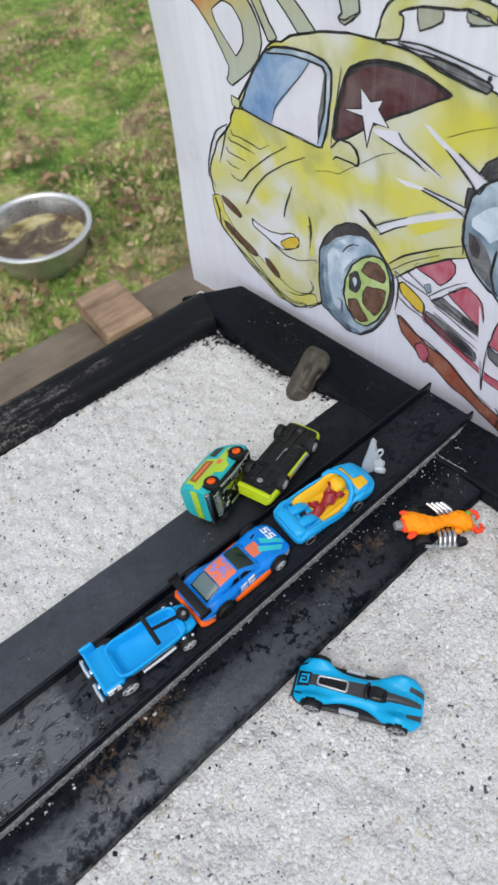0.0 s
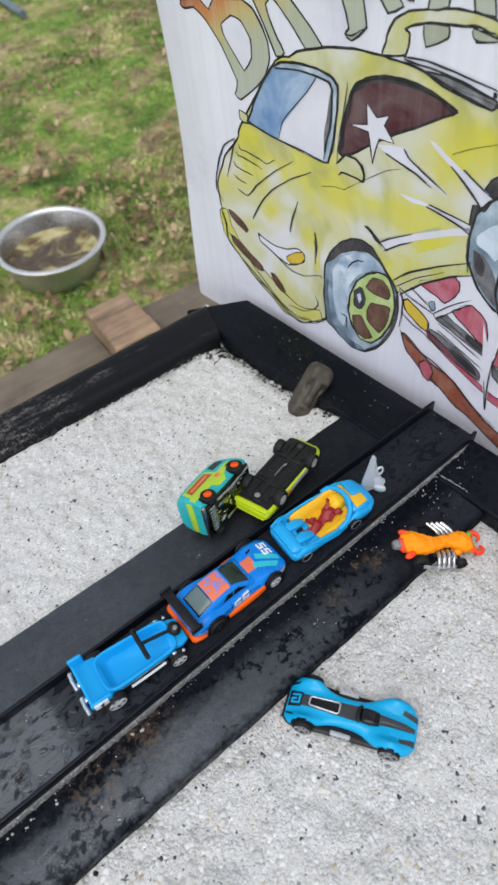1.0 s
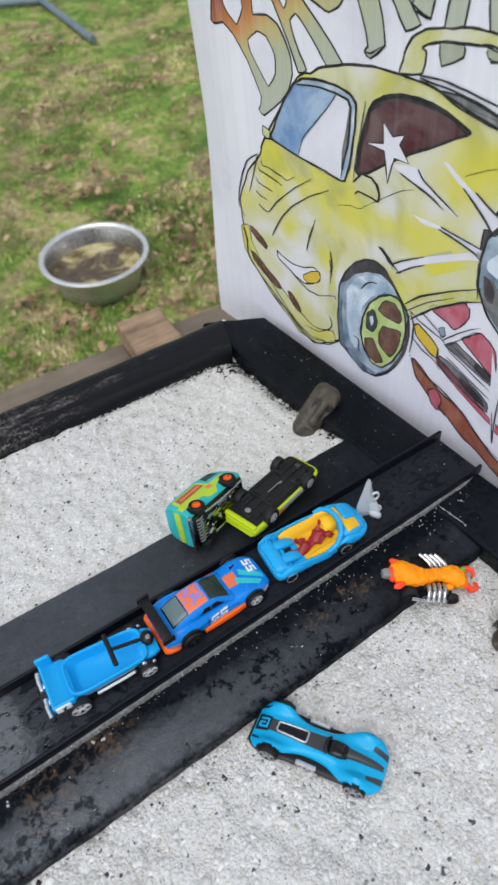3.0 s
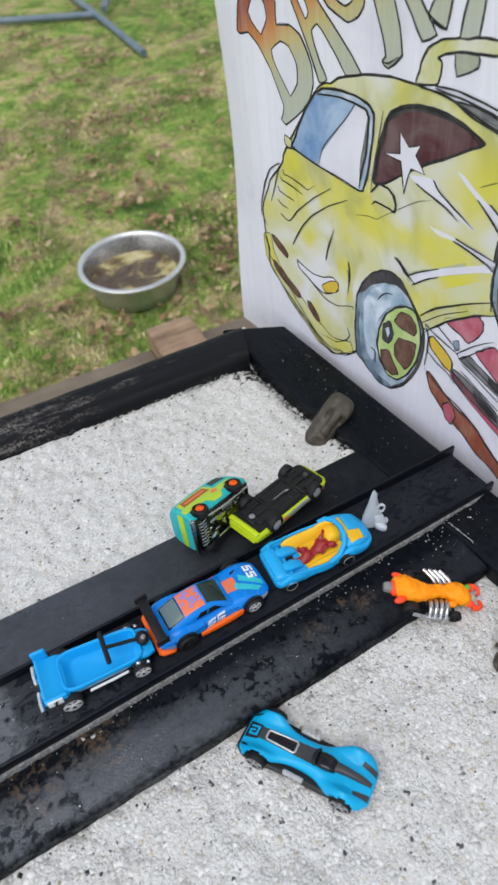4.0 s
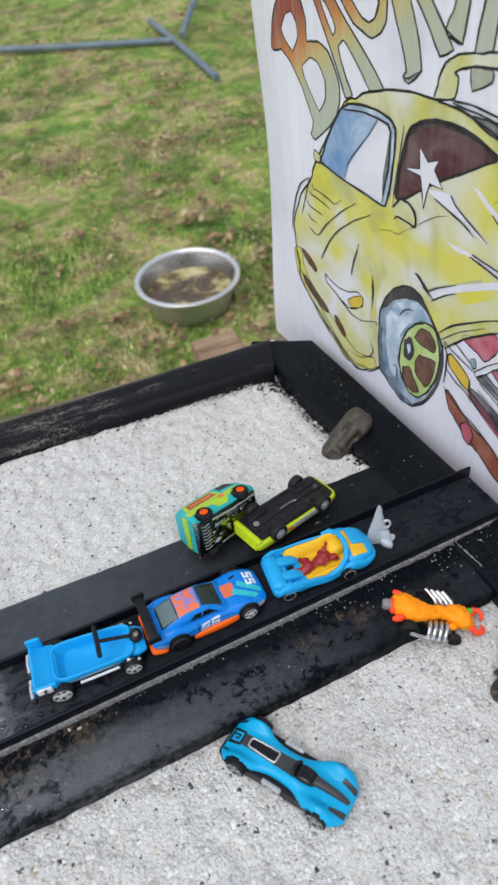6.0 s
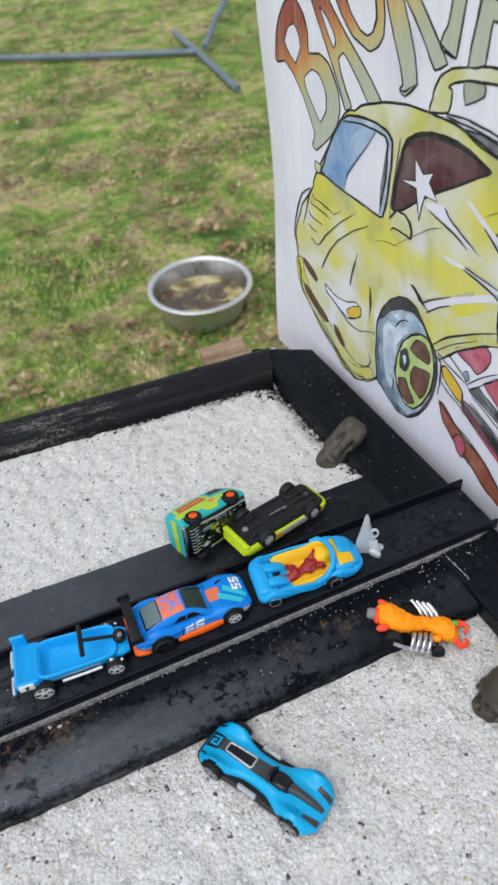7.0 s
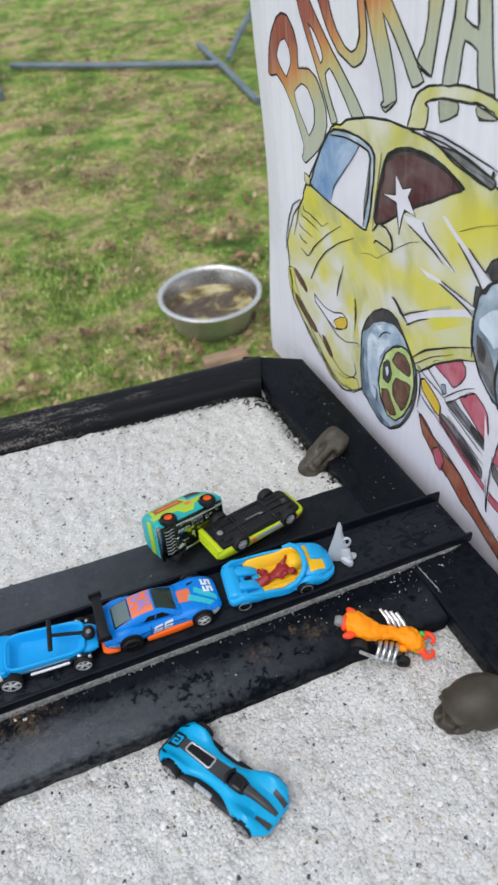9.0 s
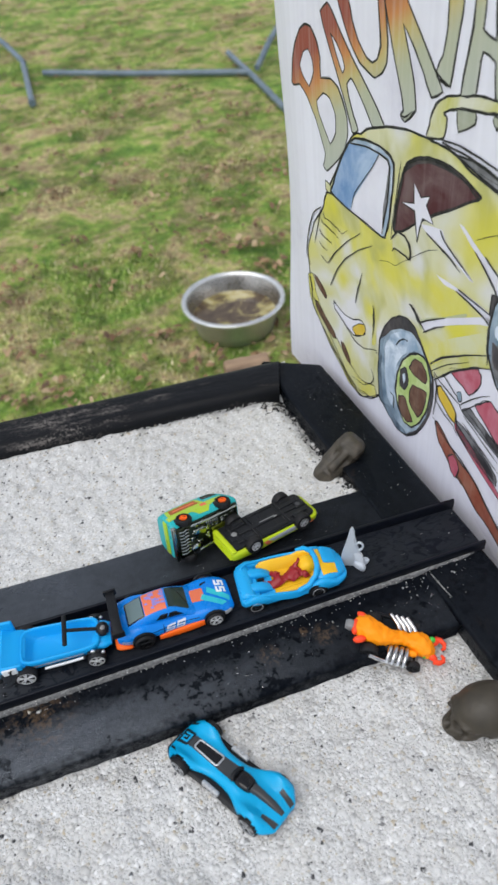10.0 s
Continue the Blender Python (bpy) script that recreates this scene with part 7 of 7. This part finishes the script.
fill("windscreen_frame", TYRE_PALE, 3, [(85.0,200.0),(90.5,212.0),(98.5,227.0),(109.0,241.5),(116.0,246.5),(128.0,249.5),(143.0,250.5),(155.5,249.5),(161.5,245.5),(161.5,235.0),(160.0,220.5),(157.5,206.0),(154.5,195.5),(150.5,193.0),(111.0,196.0)], 1.3)
fill("windscreen_blue", BLUE_PENCIL, 4, [(86.0,200.5),(91.0,212.0),(100.0,227.5),(110.5,241.5),(120.0,244.0),(138.5,246.0),(145.5,245.5),(141.0,238.5),(131.0,226.0),(120.0,213.0),(114.0,204.5),(111.0,196.0),(99.0,196.5)], 0)
fill("windscreen_white", PAPER_WHITE, 4, [(145.5,245.5),(154.5,245.5),(157.0,242.0),(156.5,226.5),(153.5,210.5),(151.0,195.5),(142.5,193.5),(125.5,194.5),(111.0,196.0),(114.0,204.5),(131.0,226.0)], 0)
fill("windscreen_edge", GREY_PENCIL, 5, [(156.0,240.0),(157.5,241.0),(156.0,218.5),(153.5,206.0),(151.0,198.5),(151.0,212.5),(154.0,228.0)], 0)
line(1.2, [(112.5,242.5),(130.5,246.0),(143.5,246.5),(154.5,245.5),(157.5,242.0),(157.5,233.5),(156.0,218.5),(152.5,205.5),(151.0,195.5)])
line(1.2, [(77.5,196.5),(86.5,199.0),(111.0,196.0),(137.0,195.0),(150.5,193.5)])
line(1.4, [(85.0,200.0),(92.0,215.0),(100.0,229.0),(109.5,241.5),(117.5,247.0),(130.5,250.0),(145.5,251.0),(156.5,249.0),(161.5,244.5),(161.5,231.0),(159.5,217.5),(158.0,204.5),(154.5,195.5)])
line(0.6, [(145.5,245.5),(138.5,235.5),(128.0,223.5),(117.0,210.5),(112.0,196.5)])
line(0.6, [(169.0,249.0),(166.0,230.0),(162.5,209.5),(161.5,196.0)])
fill("side_window", MAROON, 3, [(163.5,203.5),(164.5,217.5),(167.5,230.5),(170.5,242.0),(174.0,249.0),(181.5,254.5),(193.0,259.0),(204.0,260.5),(214.0,260.5),(223.5,259.0),(231.5,256.5),(239.5,253.5),(238.0,251.5),(230.5,247.0),(216.5,237.5),(202.5,229.0),(188.0,218.5),(173.5,207.0),(168.5,204.5)], 1.5)
fill("window_shade", DARK_PENCIL, 4, [(170.5,242.0),(174.0,249.0),(181.5,254.5),(193.0,259.0),(204.0,260.5),(214.0,260.5),(223.5,259.0),(232.0,255.5),(221.0,257.0),(210.0,257.5),(196.0,256.5),(184.5,252.5),(175.5,246.0)], 0)
line(1.1, [(165.0,204.5),(166.5,219.5),(169.5,232.5),(172.5,245.0),(176.5,250.5),(184.5,255.0),(196.0,259.0),(207.0,260.0),(218.0,259.0),(229.0,256.5),(235.5,253.0),(238.5,252.0)])
fill("star", PAPER_WHITE, 5, [(182.5,241.0),(190.0,235.0),(198.0,238.5),(195.5,232.0),(203.0,223.5),(192.5,223.0),(190.5,216.0),(188.5,206.0),(187.0,213.5),(184.5,224.5),(171.5,225.0),(183.5,229.0)], 1.0)
fill("flash", PAPER_WHITE, 4, [(191.5,219.0),(210.5,223.5),(219.0,216.0),(242.0,205.5),(239.5,204.5),(227.0,209.0),(214.5,212.5),(197.5,216.0)], 0)
fill("flash", PAPER_WHITE, 4, [(225.5,233.0),(229.5,233.0),(241.5,226.5),(257.0,219.0),(268.5,214.0),(265.0,205.0),(257.0,210.5),(242.5,221.5),(233.0,227.5)], 0)
fill("flash", PAPER_WHITE, 4, [(209.5,194.0),(216.5,194.5),(232.0,195.0),(247.0,194.5),(260.0,193.0),(260.5,187.5),(247.5,189.5),(229.0,192.5),(217.0,191.5)], 0)
line(1.0, [(197.5,216.0),(210.0,213.0),(221.0,210.0),(230.5,206.0)])
line(1.0, [(210.0,223.0),(214.0,218.5),(223.5,213.5),(240.5,206.0)])
line(1.0, [(241.0,223.5),(250.5,216.5),(258.5,210.0),(265.0,204.5),(269.0,212.5),(274.0,218.0)])
line(1.0, [(249.0,224.0),(256.5,220.0),(268.5,214.0)])
line(1.0, [(230.5,195.0),(244.0,194.0),(260.0,193.0)])
line(1.0, [(229.0,193.0),(241.5,191.5),(253.5,189.0),(260.5,186.0)])
line(0.35, [(178.5,189.0),(189.0,197.5),(199.5,205.5),(209.5,210.5)])
line(0.35, [(149.0,175.5),(160.0,179.5),(168.0,180.5),(174.0,185.5),(178.5,189.5)])
line(0.35, [(241.0,230.5),(253.0,238.0),(268.0,245.5)])
fill("rear_gap", DARK_PENCIL, 4, [(258.0,192.5),(258.0,205.5),(262.5,205.5),(261.5,194.0)], 0.9)
fill("rear_arch", DARK_PENCIL, 3, [(263.0,215.5),(265.5,223.5),(271.5,229.5),(277.5,233.0),(280.0,222.0),(270.0,214.5)], 1.1)
fill("mirror", PALE, 4, [(163.5,190.5),(163.0,199.5),(168.5,204.5),(175.5,205.0),(180.5,202.0),(183.0,197.0),(182.5,191.0),(175.5,191.5),(167.0,192.0)], 0)
line(1.5, [(162.0,197.0),(168.5,204.5),(175.5,205.0),(180.5,202.0),(183.0,197.0),(182.5,191.5),(175.5,192.0),(166.0,192.0),(163.0,189.0)])
fill("mirror_edge", PALE, 3, [(77.0,205.5),(84.5,204.0),(83.0,197.5),(77.0,199.0)], 0.9)
fill("rear_wheel", TYRE_BLUE, 5, [(261.0,169.0),(259.5,184.5),(261.0,200.5),(267.0,211.0),(276.0,218.5),(286.0,218.0),(296.5,197.0),(302.0,159.5),(294.5,137.0),(283.5,143.0),(271.5,152.5)], 1.5)
fill("tyre_shade", GREY_PENCIL, 6, [(263.5,177.5),(268.5,178.0),(274.5,173.5),(280.0,166.0),(284.0,155.0),(284.5,145.5),(278.0,149.0),(271.5,155.0),(265.5,163.5)], 0)
fill("tyre_light", TYRE_PALE, 6, [(264.0,187.5),(270.0,196.0),(277.0,201.5),(282.0,198.5),(283.0,183.5),(278.0,176.5),(270.5,180.5),(265.0,182.5)], 0)
line(1.5, [(283.0,173.5),(282.5,165.5),(283.0,155.0),(286.5,145.0),(290.0,142.0)])
line(0.9, [(186.5,160.5),(194.0,155.0),(199.5,152.0),(204.0,149.5),(205.5,150.5)])
fill("sill_band", PAPER_WHITE, 4, [(197.7,153.0),(208.6,161.8),(224.6,171.8),(243.2,182.7),(258.5,191.2),(261.1,186.9),(247.5,180.2),(229.0,169.1),(213.2,158.6),(202.5,148.8)], 0)
line(1.1, [(192.1,155.9),(196.8,152.6),(208.6,161.4),(221.4,170.0)])
line(1.0, [(201.7,147.9),(213.3,158.2),(222.1,164.3)])
fill("sill_low", PALE, 4, [(212.4,127.0),(223.8,139.9),(243.2,154.9),(263.5,167.6),(265.6,160.1),(251.9,151.5),(233.0,136.0),(217.7,119.7)], 0)
line(1.2, [(211.4,128.4),(222.8,140.8),(243.1,155.7),(263.7,168.6)])
line(1.2, [(216.9,118.3),(232.2,135.6),(251.9,152.0),(266.3,160.5)])
line(0.7, [(212.8,123.2),(228.3,138.8),(247.6,153.4)])
line(1.0, [(259.0,184.0),(261.0,173.5),(262.5,161.0)])
fill("front_wheel", TYRE_BLUE, 5, [(151.0,76.5),(151.0,96.0),(151.5,111.0),(156.5,124.5),(164.5,136.5),(173.5,144.0),(182.5,147.5),(191.5,146.0),(198.5,139.5),(204.5,132.0),(210.0,126.5),(215.0,118.5),(217.0,104.0),(215.5,89.0),(209.5,71.5),(201.5,57.0),(191.0,46.5),(179.0,43.5),(166.5,49.0),(158.0,54.5),(153.0,57.5)], 1.7)
fill("tyre_light", TYRE_PALE, 6, [(158.5,109.0),(165.0,124.0),(178.0,135.0),(191.0,138.5),(198.0,131.5),(192.0,126.0),(182.0,117.5),(174.5,105.0),(171.5,90.5),(171.0,71.0),(170.0,61.0),(164.0,65.5),(160.0,80.5)], 0)
fill("tyre_arch", DARK_PENCIL, 6, [(152.5,113.5),(158.0,126.0),(165.5,137.5),(173.5,144.0),(182.5,147.5),(191.5,146.0),(198.5,140.0),(203.0,133.0),(197.5,137.0),(189.5,140.0),(178.0,136.5),(166.0,128.5),(158.0,118.5)], 0)
fill("tyre_edge", SLATE, 6, [(151.0,96.0),(152.5,113.5),(158.0,118.5),(156.0,107.5),(154.5,89.5),(156.0,73.5),(159.5,58.0),(166.5,49.0),(158.0,54.5),(153.0,57.5),(151.0,76.5)], 0)
fill("tyre_edge", DARK_PENCIL, 6, [(211.0,72.5),(216.5,89.5),(216.5,104.0),(214.5,118.0),(214.0,110.0),(214.5,96.0),(211.5,81.0),(202.5,61.5),(190.5,47.5),(201.5,57.5)], 0)
fill("tyre_edge", SLATE, 6, [(158.0,54.5),(166.5,49.0),(179.0,43.5),(191.0,47.0),(187.5,50.0),(175.5,51.0),(166.0,58.0)], 0)
fill("tyre_shade", DARK_PENCIL, 7, [(263.5,177.5),(267.5,177.5),(272.5,171.0),(273.0,163.0),(269.0,162.5),(266.0,166.5)], 0)
line(0.9, [(172.5,119.5),(176.0,125.5),(181.0,130.0),(186.5,131.5)])
line(0.9, [(168.0,73.0),(172.5,72.0),(173.0,61.0)])
fill("front_rim", LIME_PENCIL, 7, [(197.0,127.6),(203.0,129.1),(207.8,127.1),(212.3,117.9),(214.2,106.5),(212.7,89.4),(206.0,72.2),(196.9,59.5),(186.8,57.1),(178.4,66.1),(173.8,79.9),(175.0,94.6),(180.7,110.9),(188.7,121.6)], 1.4)
fill("rim_gap", BROWN_PENCIL, 8, [(189.2,110.0),(191.4,116.3),(194.9,121.7),(202.4,123.4),(207.4,119.9),(209.7,114.5),(208.2,109.1),(196.7,107.7)], 0.7)
fill("rim_gap", BROWN_PENCIL, 8, [(194.3,98.3),(202.0,100.9),(210.2,102.7),(210.3,94.7),(207.7,83.1),(202.8,73.9),(196.4,76.6),(191.6,80.7),(191.2,89.5)], 0.7)
fill("rim_gap", BROWN_PENCIL, 8, [(178.1,76.5),(182.2,80.0),(186.4,81.2),(191.4,73.6),(197.0,65.7),(191.0,60.2),(184.5,61.2),(179.5,66.7)], 0.7)
fill("hub", DARK_PENCIL, 8, [(178.5,100.8),(182.8,106.8),(185.8,107.8),(189.1,100.5),(188.9,94.9),(185.6,87.6),(179.4,87.5)], 0.5)
fill("hub_light", TYRE_PALE, 9, [(181.6,99.2),(184.5,102.3),(185.7,97.6),(183.9,92.2)], 0)
line(1.0, [(118.2,125.4),(121.2,138.5),(127.4,155.0)])
line(0.6, [(73.1,179.7),(74.3,175.8),(80.5,176.5),(92.3,175.1),(99.5,173.8),(108.3,179.9)])
line(0.6, [(69.4,172.6),(71.6,170.3),(76.2,170.4),(88.3,169.1),(94.2,168.0)])
line(0.6, [(65.5,163.9),(67.6,160.6),(72.3,159.8),(80.1,159.4),(84.7,159.1)])
line(0.6, [(64.6,152.8),(69.2,150.1),(77.1,149.8)])
line(0.9, [(66.9,141.9),(77.3,139.9),(91.4,156.1),(106.6,170.6),(124.0,184.3)])
line(1.0, [(80.1,121.0),(90.6,139.3),(102.5,154.2),(120.6,169.7),(140.3,182.5)])
line(0.8, [(69.4,181.8),(62.1,162.0),(56.7,148.1)])
line(0.6, [(186.4,161.4),(191.0,159.0),(196.8,153.4)])
line(1.0, [(142.0,135.8),(143.8,123.8),(142.3,107.7)])
fill("headlamp", PAPER_WHITE, 3, [(84.0,109.0),(91.0,106.5),(101.5,105.0),(113.5,107.5),(124.5,113.0),(131.0,111.5),(131.0,104.5),(123.0,97.5),(115.0,93.5),(104.5,95.0),(94.5,99.0),(85.5,102.5)], 1.1)
fill("indicator", AMBER_PENCIL, 4, [(113.0,100.0),(121.5,108.0),(129.5,112.0),(132.0,108.0),(128.0,101.0),(118.0,95.5),(114.0,97.0)], 0.6)
fill("bumper_slot", BROWN_PENCIL, 4, [(52.9,117.3),(57.3,117.5),(67.5,112.9),(72.8,107.8),(71.0,103.8),(62.9,106.7),(55.1,111.9)], 0.7)
fill("bumper_slot", BROWN_PENCIL, 4, [(51.8,92.1),(56.4,93.0),(70.8,84.9),(83.7,78.4),(86.9,74.1),(81.6,71.5),(66.1,78.1),(54.5,85.4)], 0.7)
fill("bumper_slot", BROWN_PENCIL, 4, [(94.3,74.8),(98.7,75.8),(106.0,69.5),(109.7,63.1),(105.3,60.8),(97.8,66.5)], 0.7)
line(1.3, [(45.0,112.5),(48.0,101.0),(48.5,86.0),(61.5,74.5),(80.0,62.5),(98.0,50.5),(109.0,43.0),(123.5,38.5),(140.5,46.5),(151.5,56.5)])
line(1.3, [(198.5,151.5),(194.5,156.5),(185.0,160.5)])
line(0.7, [(85.5,102.5),(99.5,97.5),(116.5,89.5),(129.5,90.0),(147.0,99.0),(148.5,96.5)])
line(0.7, [(141.5,128.5),(143.0,121.5),(142.0,117.0)])
line(0.7, [(47.5,96.5),(66.0,81.5),(84.0,65.0),(103.5,49.0),(120.0,43.5),(137.0,48.5)])
line(0.7, [(141.5,76.5),(144.5,70.0),(141.5,63.5),(130.0,54.0),(112.5,50.5)])
line(1.1, [(69.5,182.7),(57.6,173.8),(50.7,162.0),(44.6,145.3),(42.2,132.0),(48.3,123.6)])
fill("red_car", PAPER_WHITE, 1, [(219.0,120.5),(240.5,145.5),(262.5,159.0),(272.0,150.5),(294.5,137.0),(328.0,7.0),(310.0,16.5),(254.5,42.0),(239.0,57.0),(221.0,84.0)], 0)
fill("pane_pink", ROSE, 3, [(231.7,135.8),(242.5,145.0),(254.6,152.9),(258.5,151.2),(259.8,145.5),(257.7,138.8),(251.1,129.6),(242.1,132.5)], 0.9)
fill("pane_pink", ROSE, 3, [(257.7,125.8),(263.3,132.3),(269.6,138.1),(276.2,135.5),(281.5,130.8),(284.5,121.7),(284.9,109.6),(278.4,112.9),(267.6,119.4)], 0.9)
fill("pane_pink", ROSE, 3, [(292.8,99.6),(293.2,109.5),(295.1,123.0),(301.1,124.2),(306.5,109.6),(302.1,98.6)], 0.9)
fill("fog_lamp", AMBER_PENCIL, 4, [(220.5,114.6),(223.4,118.2),(228.2,116.2),(235.9,112.2),(241.9,107.2),(242.1,98.8),(236.5,99.3),(228.6,103.9),(223.0,107.7)], 1.0)
fill("grille", GREY_PENCIL, 3, [(246.5,113.4),(253.3,120.8),(263.7,117.1),(275.1,113.0),(284.2,109.1),(285.0,102.7),(280.2,103.5),(268.5,106.9),(256.1,110.7)], 0.8)
fill("grille", DARK_PENCIL, 4, [(270.0,113.1),(276.1,112.1),(282.5,109.2),(282.8,105.1),(277.6,106.1),(271.7,108.3)], 0.5)
fill("grille", GREY_PENCIL, 3, [(243.1,102.0),(249.8,102.2),(262.5,98.0),(275.3,92.7),(285.1,86.8),(286.5,79.6),(281.2,79.6),(267.0,84.0),(252.5,89.6),(245.0,93.9)], 0.8)
fill("grille", DARK_PENCIL, 4, [(261.7,94.7),(271.0,92.2),(280.7,87.2),(283.7,82.4),(276.9,83.6),(266.3,88.2)], 0.5)
fill("grille", GREY_PENCIL, 3, [(292.0,99.1),(299.3,96.2),(308.0,94.3),(311.7,83.3),(303.5,84.4),(295.0,88.9)], 0.8)
fill("grille", TYRE_BLUE, 3, [(239.8,123.9),(243.7,127.1),(245.4,121.0),(242.4,117.8)], 0.6)
line(0.6, [(249.5,111.0),(263.3,106.5),(275.4,101.6),(284.5,98.7)])
line(0.6, [(249.4,105.2),(264.5,99.2),(277.6,94.2),(286.8,91.3)])
line(0.6, [(250.8,117.4),(265.0,112.2),(279.7,106.4)])
line(0.5, [(246.6,99.3),(261.1,92.7),(275.4,87.2),(285.1,82.2)])
line(0.8, [(216.3,125.0),(223.0,121.5),(233.3,118.9),(244.3,116.8),(247.4,113.4)])
line(0.8, [(219.5,105.2),(229.1,98.8),(240.7,95.7),(245.9,91.1)])
line(0.7, [(244.3,116.8),(253.5,127.9),(261.8,136.3),(268.9,142.0)])
line(0.7, [(247.4,113.4),(256.2,124.4),(263.9,133.6)])
line(0.9, [(216.4,124.1),(219.9,115.8),(220.5,104.7),(219.5,89.9)])
line(0.7, [(224.9,129.4),(235.3,124.1),(244.8,119.2)])
fill("red_stripe", ROSE, 3, [(241.0,100.3),(251.6,96.2),(266.1,89.7),(281.1,80.1),(291.5,74.3),(293.3,69.6),(280.3,74.8),(262.7,83.0),(243.7,93.7)], 0.6)
fill("red_stripe", ROSE, 3, [(292.3,74.3),(300.1,72.6),(308.9,71.8),(315.5,70.6),(317.5,62.3),(308.0,63.8),(295.7,66.4)], 0.7)
fill("flash", PAPER_WHITE, 5, [(280.2,129.1),(285.9,114.9),(291.6,105.3),(292.6,92.3),(295.6,55.8),(288.0,80.7),(284.3,90.8),(284.0,105.8)], 0)
line(0.7, [(289.9,82.0),(295.6,55.8),(292.6,83.8),(291.8,104.4)])
fill("red_bumper", RUST_PENCIL, 3, [(221.9,85.2),(223.9,79.0),(227.7,70.7),(233.6,66.1),(241.2,60.1),(248.2,55.4),(258.8,52.1),(273.3,42.5),(286.9,38.2),(304.1,29.3),(322.2,22.1),(322.2,36.1),(311.7,38.9),(295.9,45.1),(278.8,57.4),(264.6,67.7),(249.4,71.5),(239.2,76.7),(229.8,83.6),(224.7,86.3)], 1.2)
fill("bumper_light", ROSE, 4, [(239.2,64.8),(243.3,71.1),(248.3,69.5),(251.5,63.2),(249.4,53.1),(244.3,54.7)], 0.9)
fill("bumper_dark", BROWN_PENCIL, 4, [(247.8,58.3),(253.3,57.0),(258.7,53.2),(255.0,51.9)], 0)
line(0.8, [(219.7,87.8),(235.2,78.3),(252.5,73.5),(270.0,65.4),(286.2,52.0),(306.2,43.3)])
line(0.8, [(309.3,45.7),(313.9,37.3),(313.6,26.1),(319.3,21.0)])
fill("letter_b", LETTER, 2, [(31.5,260.5),(35.0,275.5),(40.5,287.0),(48.5,297.0),(55.5,301.0),(63.5,301.0),(71.0,294.0),(75.0,285.0),(75.0,273.0),(88.0,275.5),(97.0,272.5),(102.5,266.0),(107.5,257.0),(108.5,247.0),(104.5,236.5),(96.5,227.0),(79.5,213.0),(74.5,215.5),(78.0,225.0),(66.5,244.5),(54.5,257.0),(44.5,262.5),(37.0,260.0)], 1.1)
fill("letter_gap", PAPER_WHITE, 3, [(46.5,275.0),(52.0,284.0),(59.0,287.0),(64.0,282.5),(65.5,274.5),(58.5,264.0),(50.5,269.0)], 0.9)
fill("letter_gap", PAPER_WHITE, 3, [(68.5,257.5),(78.0,264.5),(86.0,263.5),(93.0,255.0),(93.0,243.5),(85.5,233.5),(78.0,241.5),(70.5,250.5)], 0.9)
fill("letter_a", LETTER, 2, [(77.0,311.5),(86.0,317.5),(91.5,314.0),(103.5,302.5),(117.0,291.0),(133.0,279.0),(150.0,264.0),(137.5,259.5),(129.0,268.5),(119.5,277.0),(113.0,281.5),(108.0,277.0),(110.0,270.5),(115.5,260.5),(121.0,253.0),(114.0,249.5),(105.5,265.5),(94.5,282.5),(83.5,299.0)], 1.1)
fill("letter_gap", PAPER_WHITE, 3, [(89.5,301.5),(96.5,297.5),(103.0,291.0),(105.5,286.0),(103.0,282.0),(97.5,288.5)], 0.9)
fill("letter_u", LETTER, 2, [(97.5,322.0),(104.0,311.5),(111.5,301.5),(122.5,292.0),(134.0,288.5),(139.0,287.5),(146.5,291.5),(151.0,298.0),(151.5,308.0),(150.0,316.5),(147.0,329.0),(141.0,328.0),(143.0,315.5),(144.5,305.5),(141.5,298.0),(136.5,295.0),(130.0,296.5),(121.0,303.5),(114.5,313.0),(110.0,323.5)], 1.1)
fill("letter_n", LETTER, 2, [(147.5,329.0),(152.5,315.0),(159.0,300.0),(166.0,285.5),(168.5,277.0),(166.0,274.0),(170.5,271.5),(180.0,280.5),(177.5,293.0),(172.0,306.0),(165.5,319.5),(176.0,310.0),(185.5,299.5),(193.0,290.0),(202.0,295.0),(195.0,303.0),(183.5,315.0),(169.0,329.5),(166.5,331.5)], 1.1)
fill("letter_i", LETTER, 2, [(201.5,336.5),(202.0,323.5),(200.0,311.5),(195.5,303.0),(207.5,298.5),(209.5,311.5),(211.0,324.0),(212.5,338.0)], 1.1)
fill("letter_a", LETTER, 2, [(220.5,339.0),(220.5,327.5),(218.5,315.0),(216.0,296.5),(227.0,299.5),(228.0,311.0),(229.0,318.5),(238.0,316.0),(241.0,301.0),(252.0,301.0),(249.0,311.5),(246.0,323.5),(241.5,342.0),(234.0,341.0),(235.5,332.0),(236.5,325.0),(227.5,327.5),(227.5,340.0)], 1.1)
fill("letter_foot", LETTER, 2, [(243.0,293.0),(253.0,294.0),(254.0,291.0),(244.0,288.0)], 0.9)
line(0.8, [(196.5,301.0),(201.5,299.5),(206.5,298.0)])
line(0.8, [(166.5,274.5),(171.0,274.5),(178.5,279.5)])
part("mounting_batten", box(60, 420, -12, -2.6, 2, 26, 1), WOOD_GREY, poster)
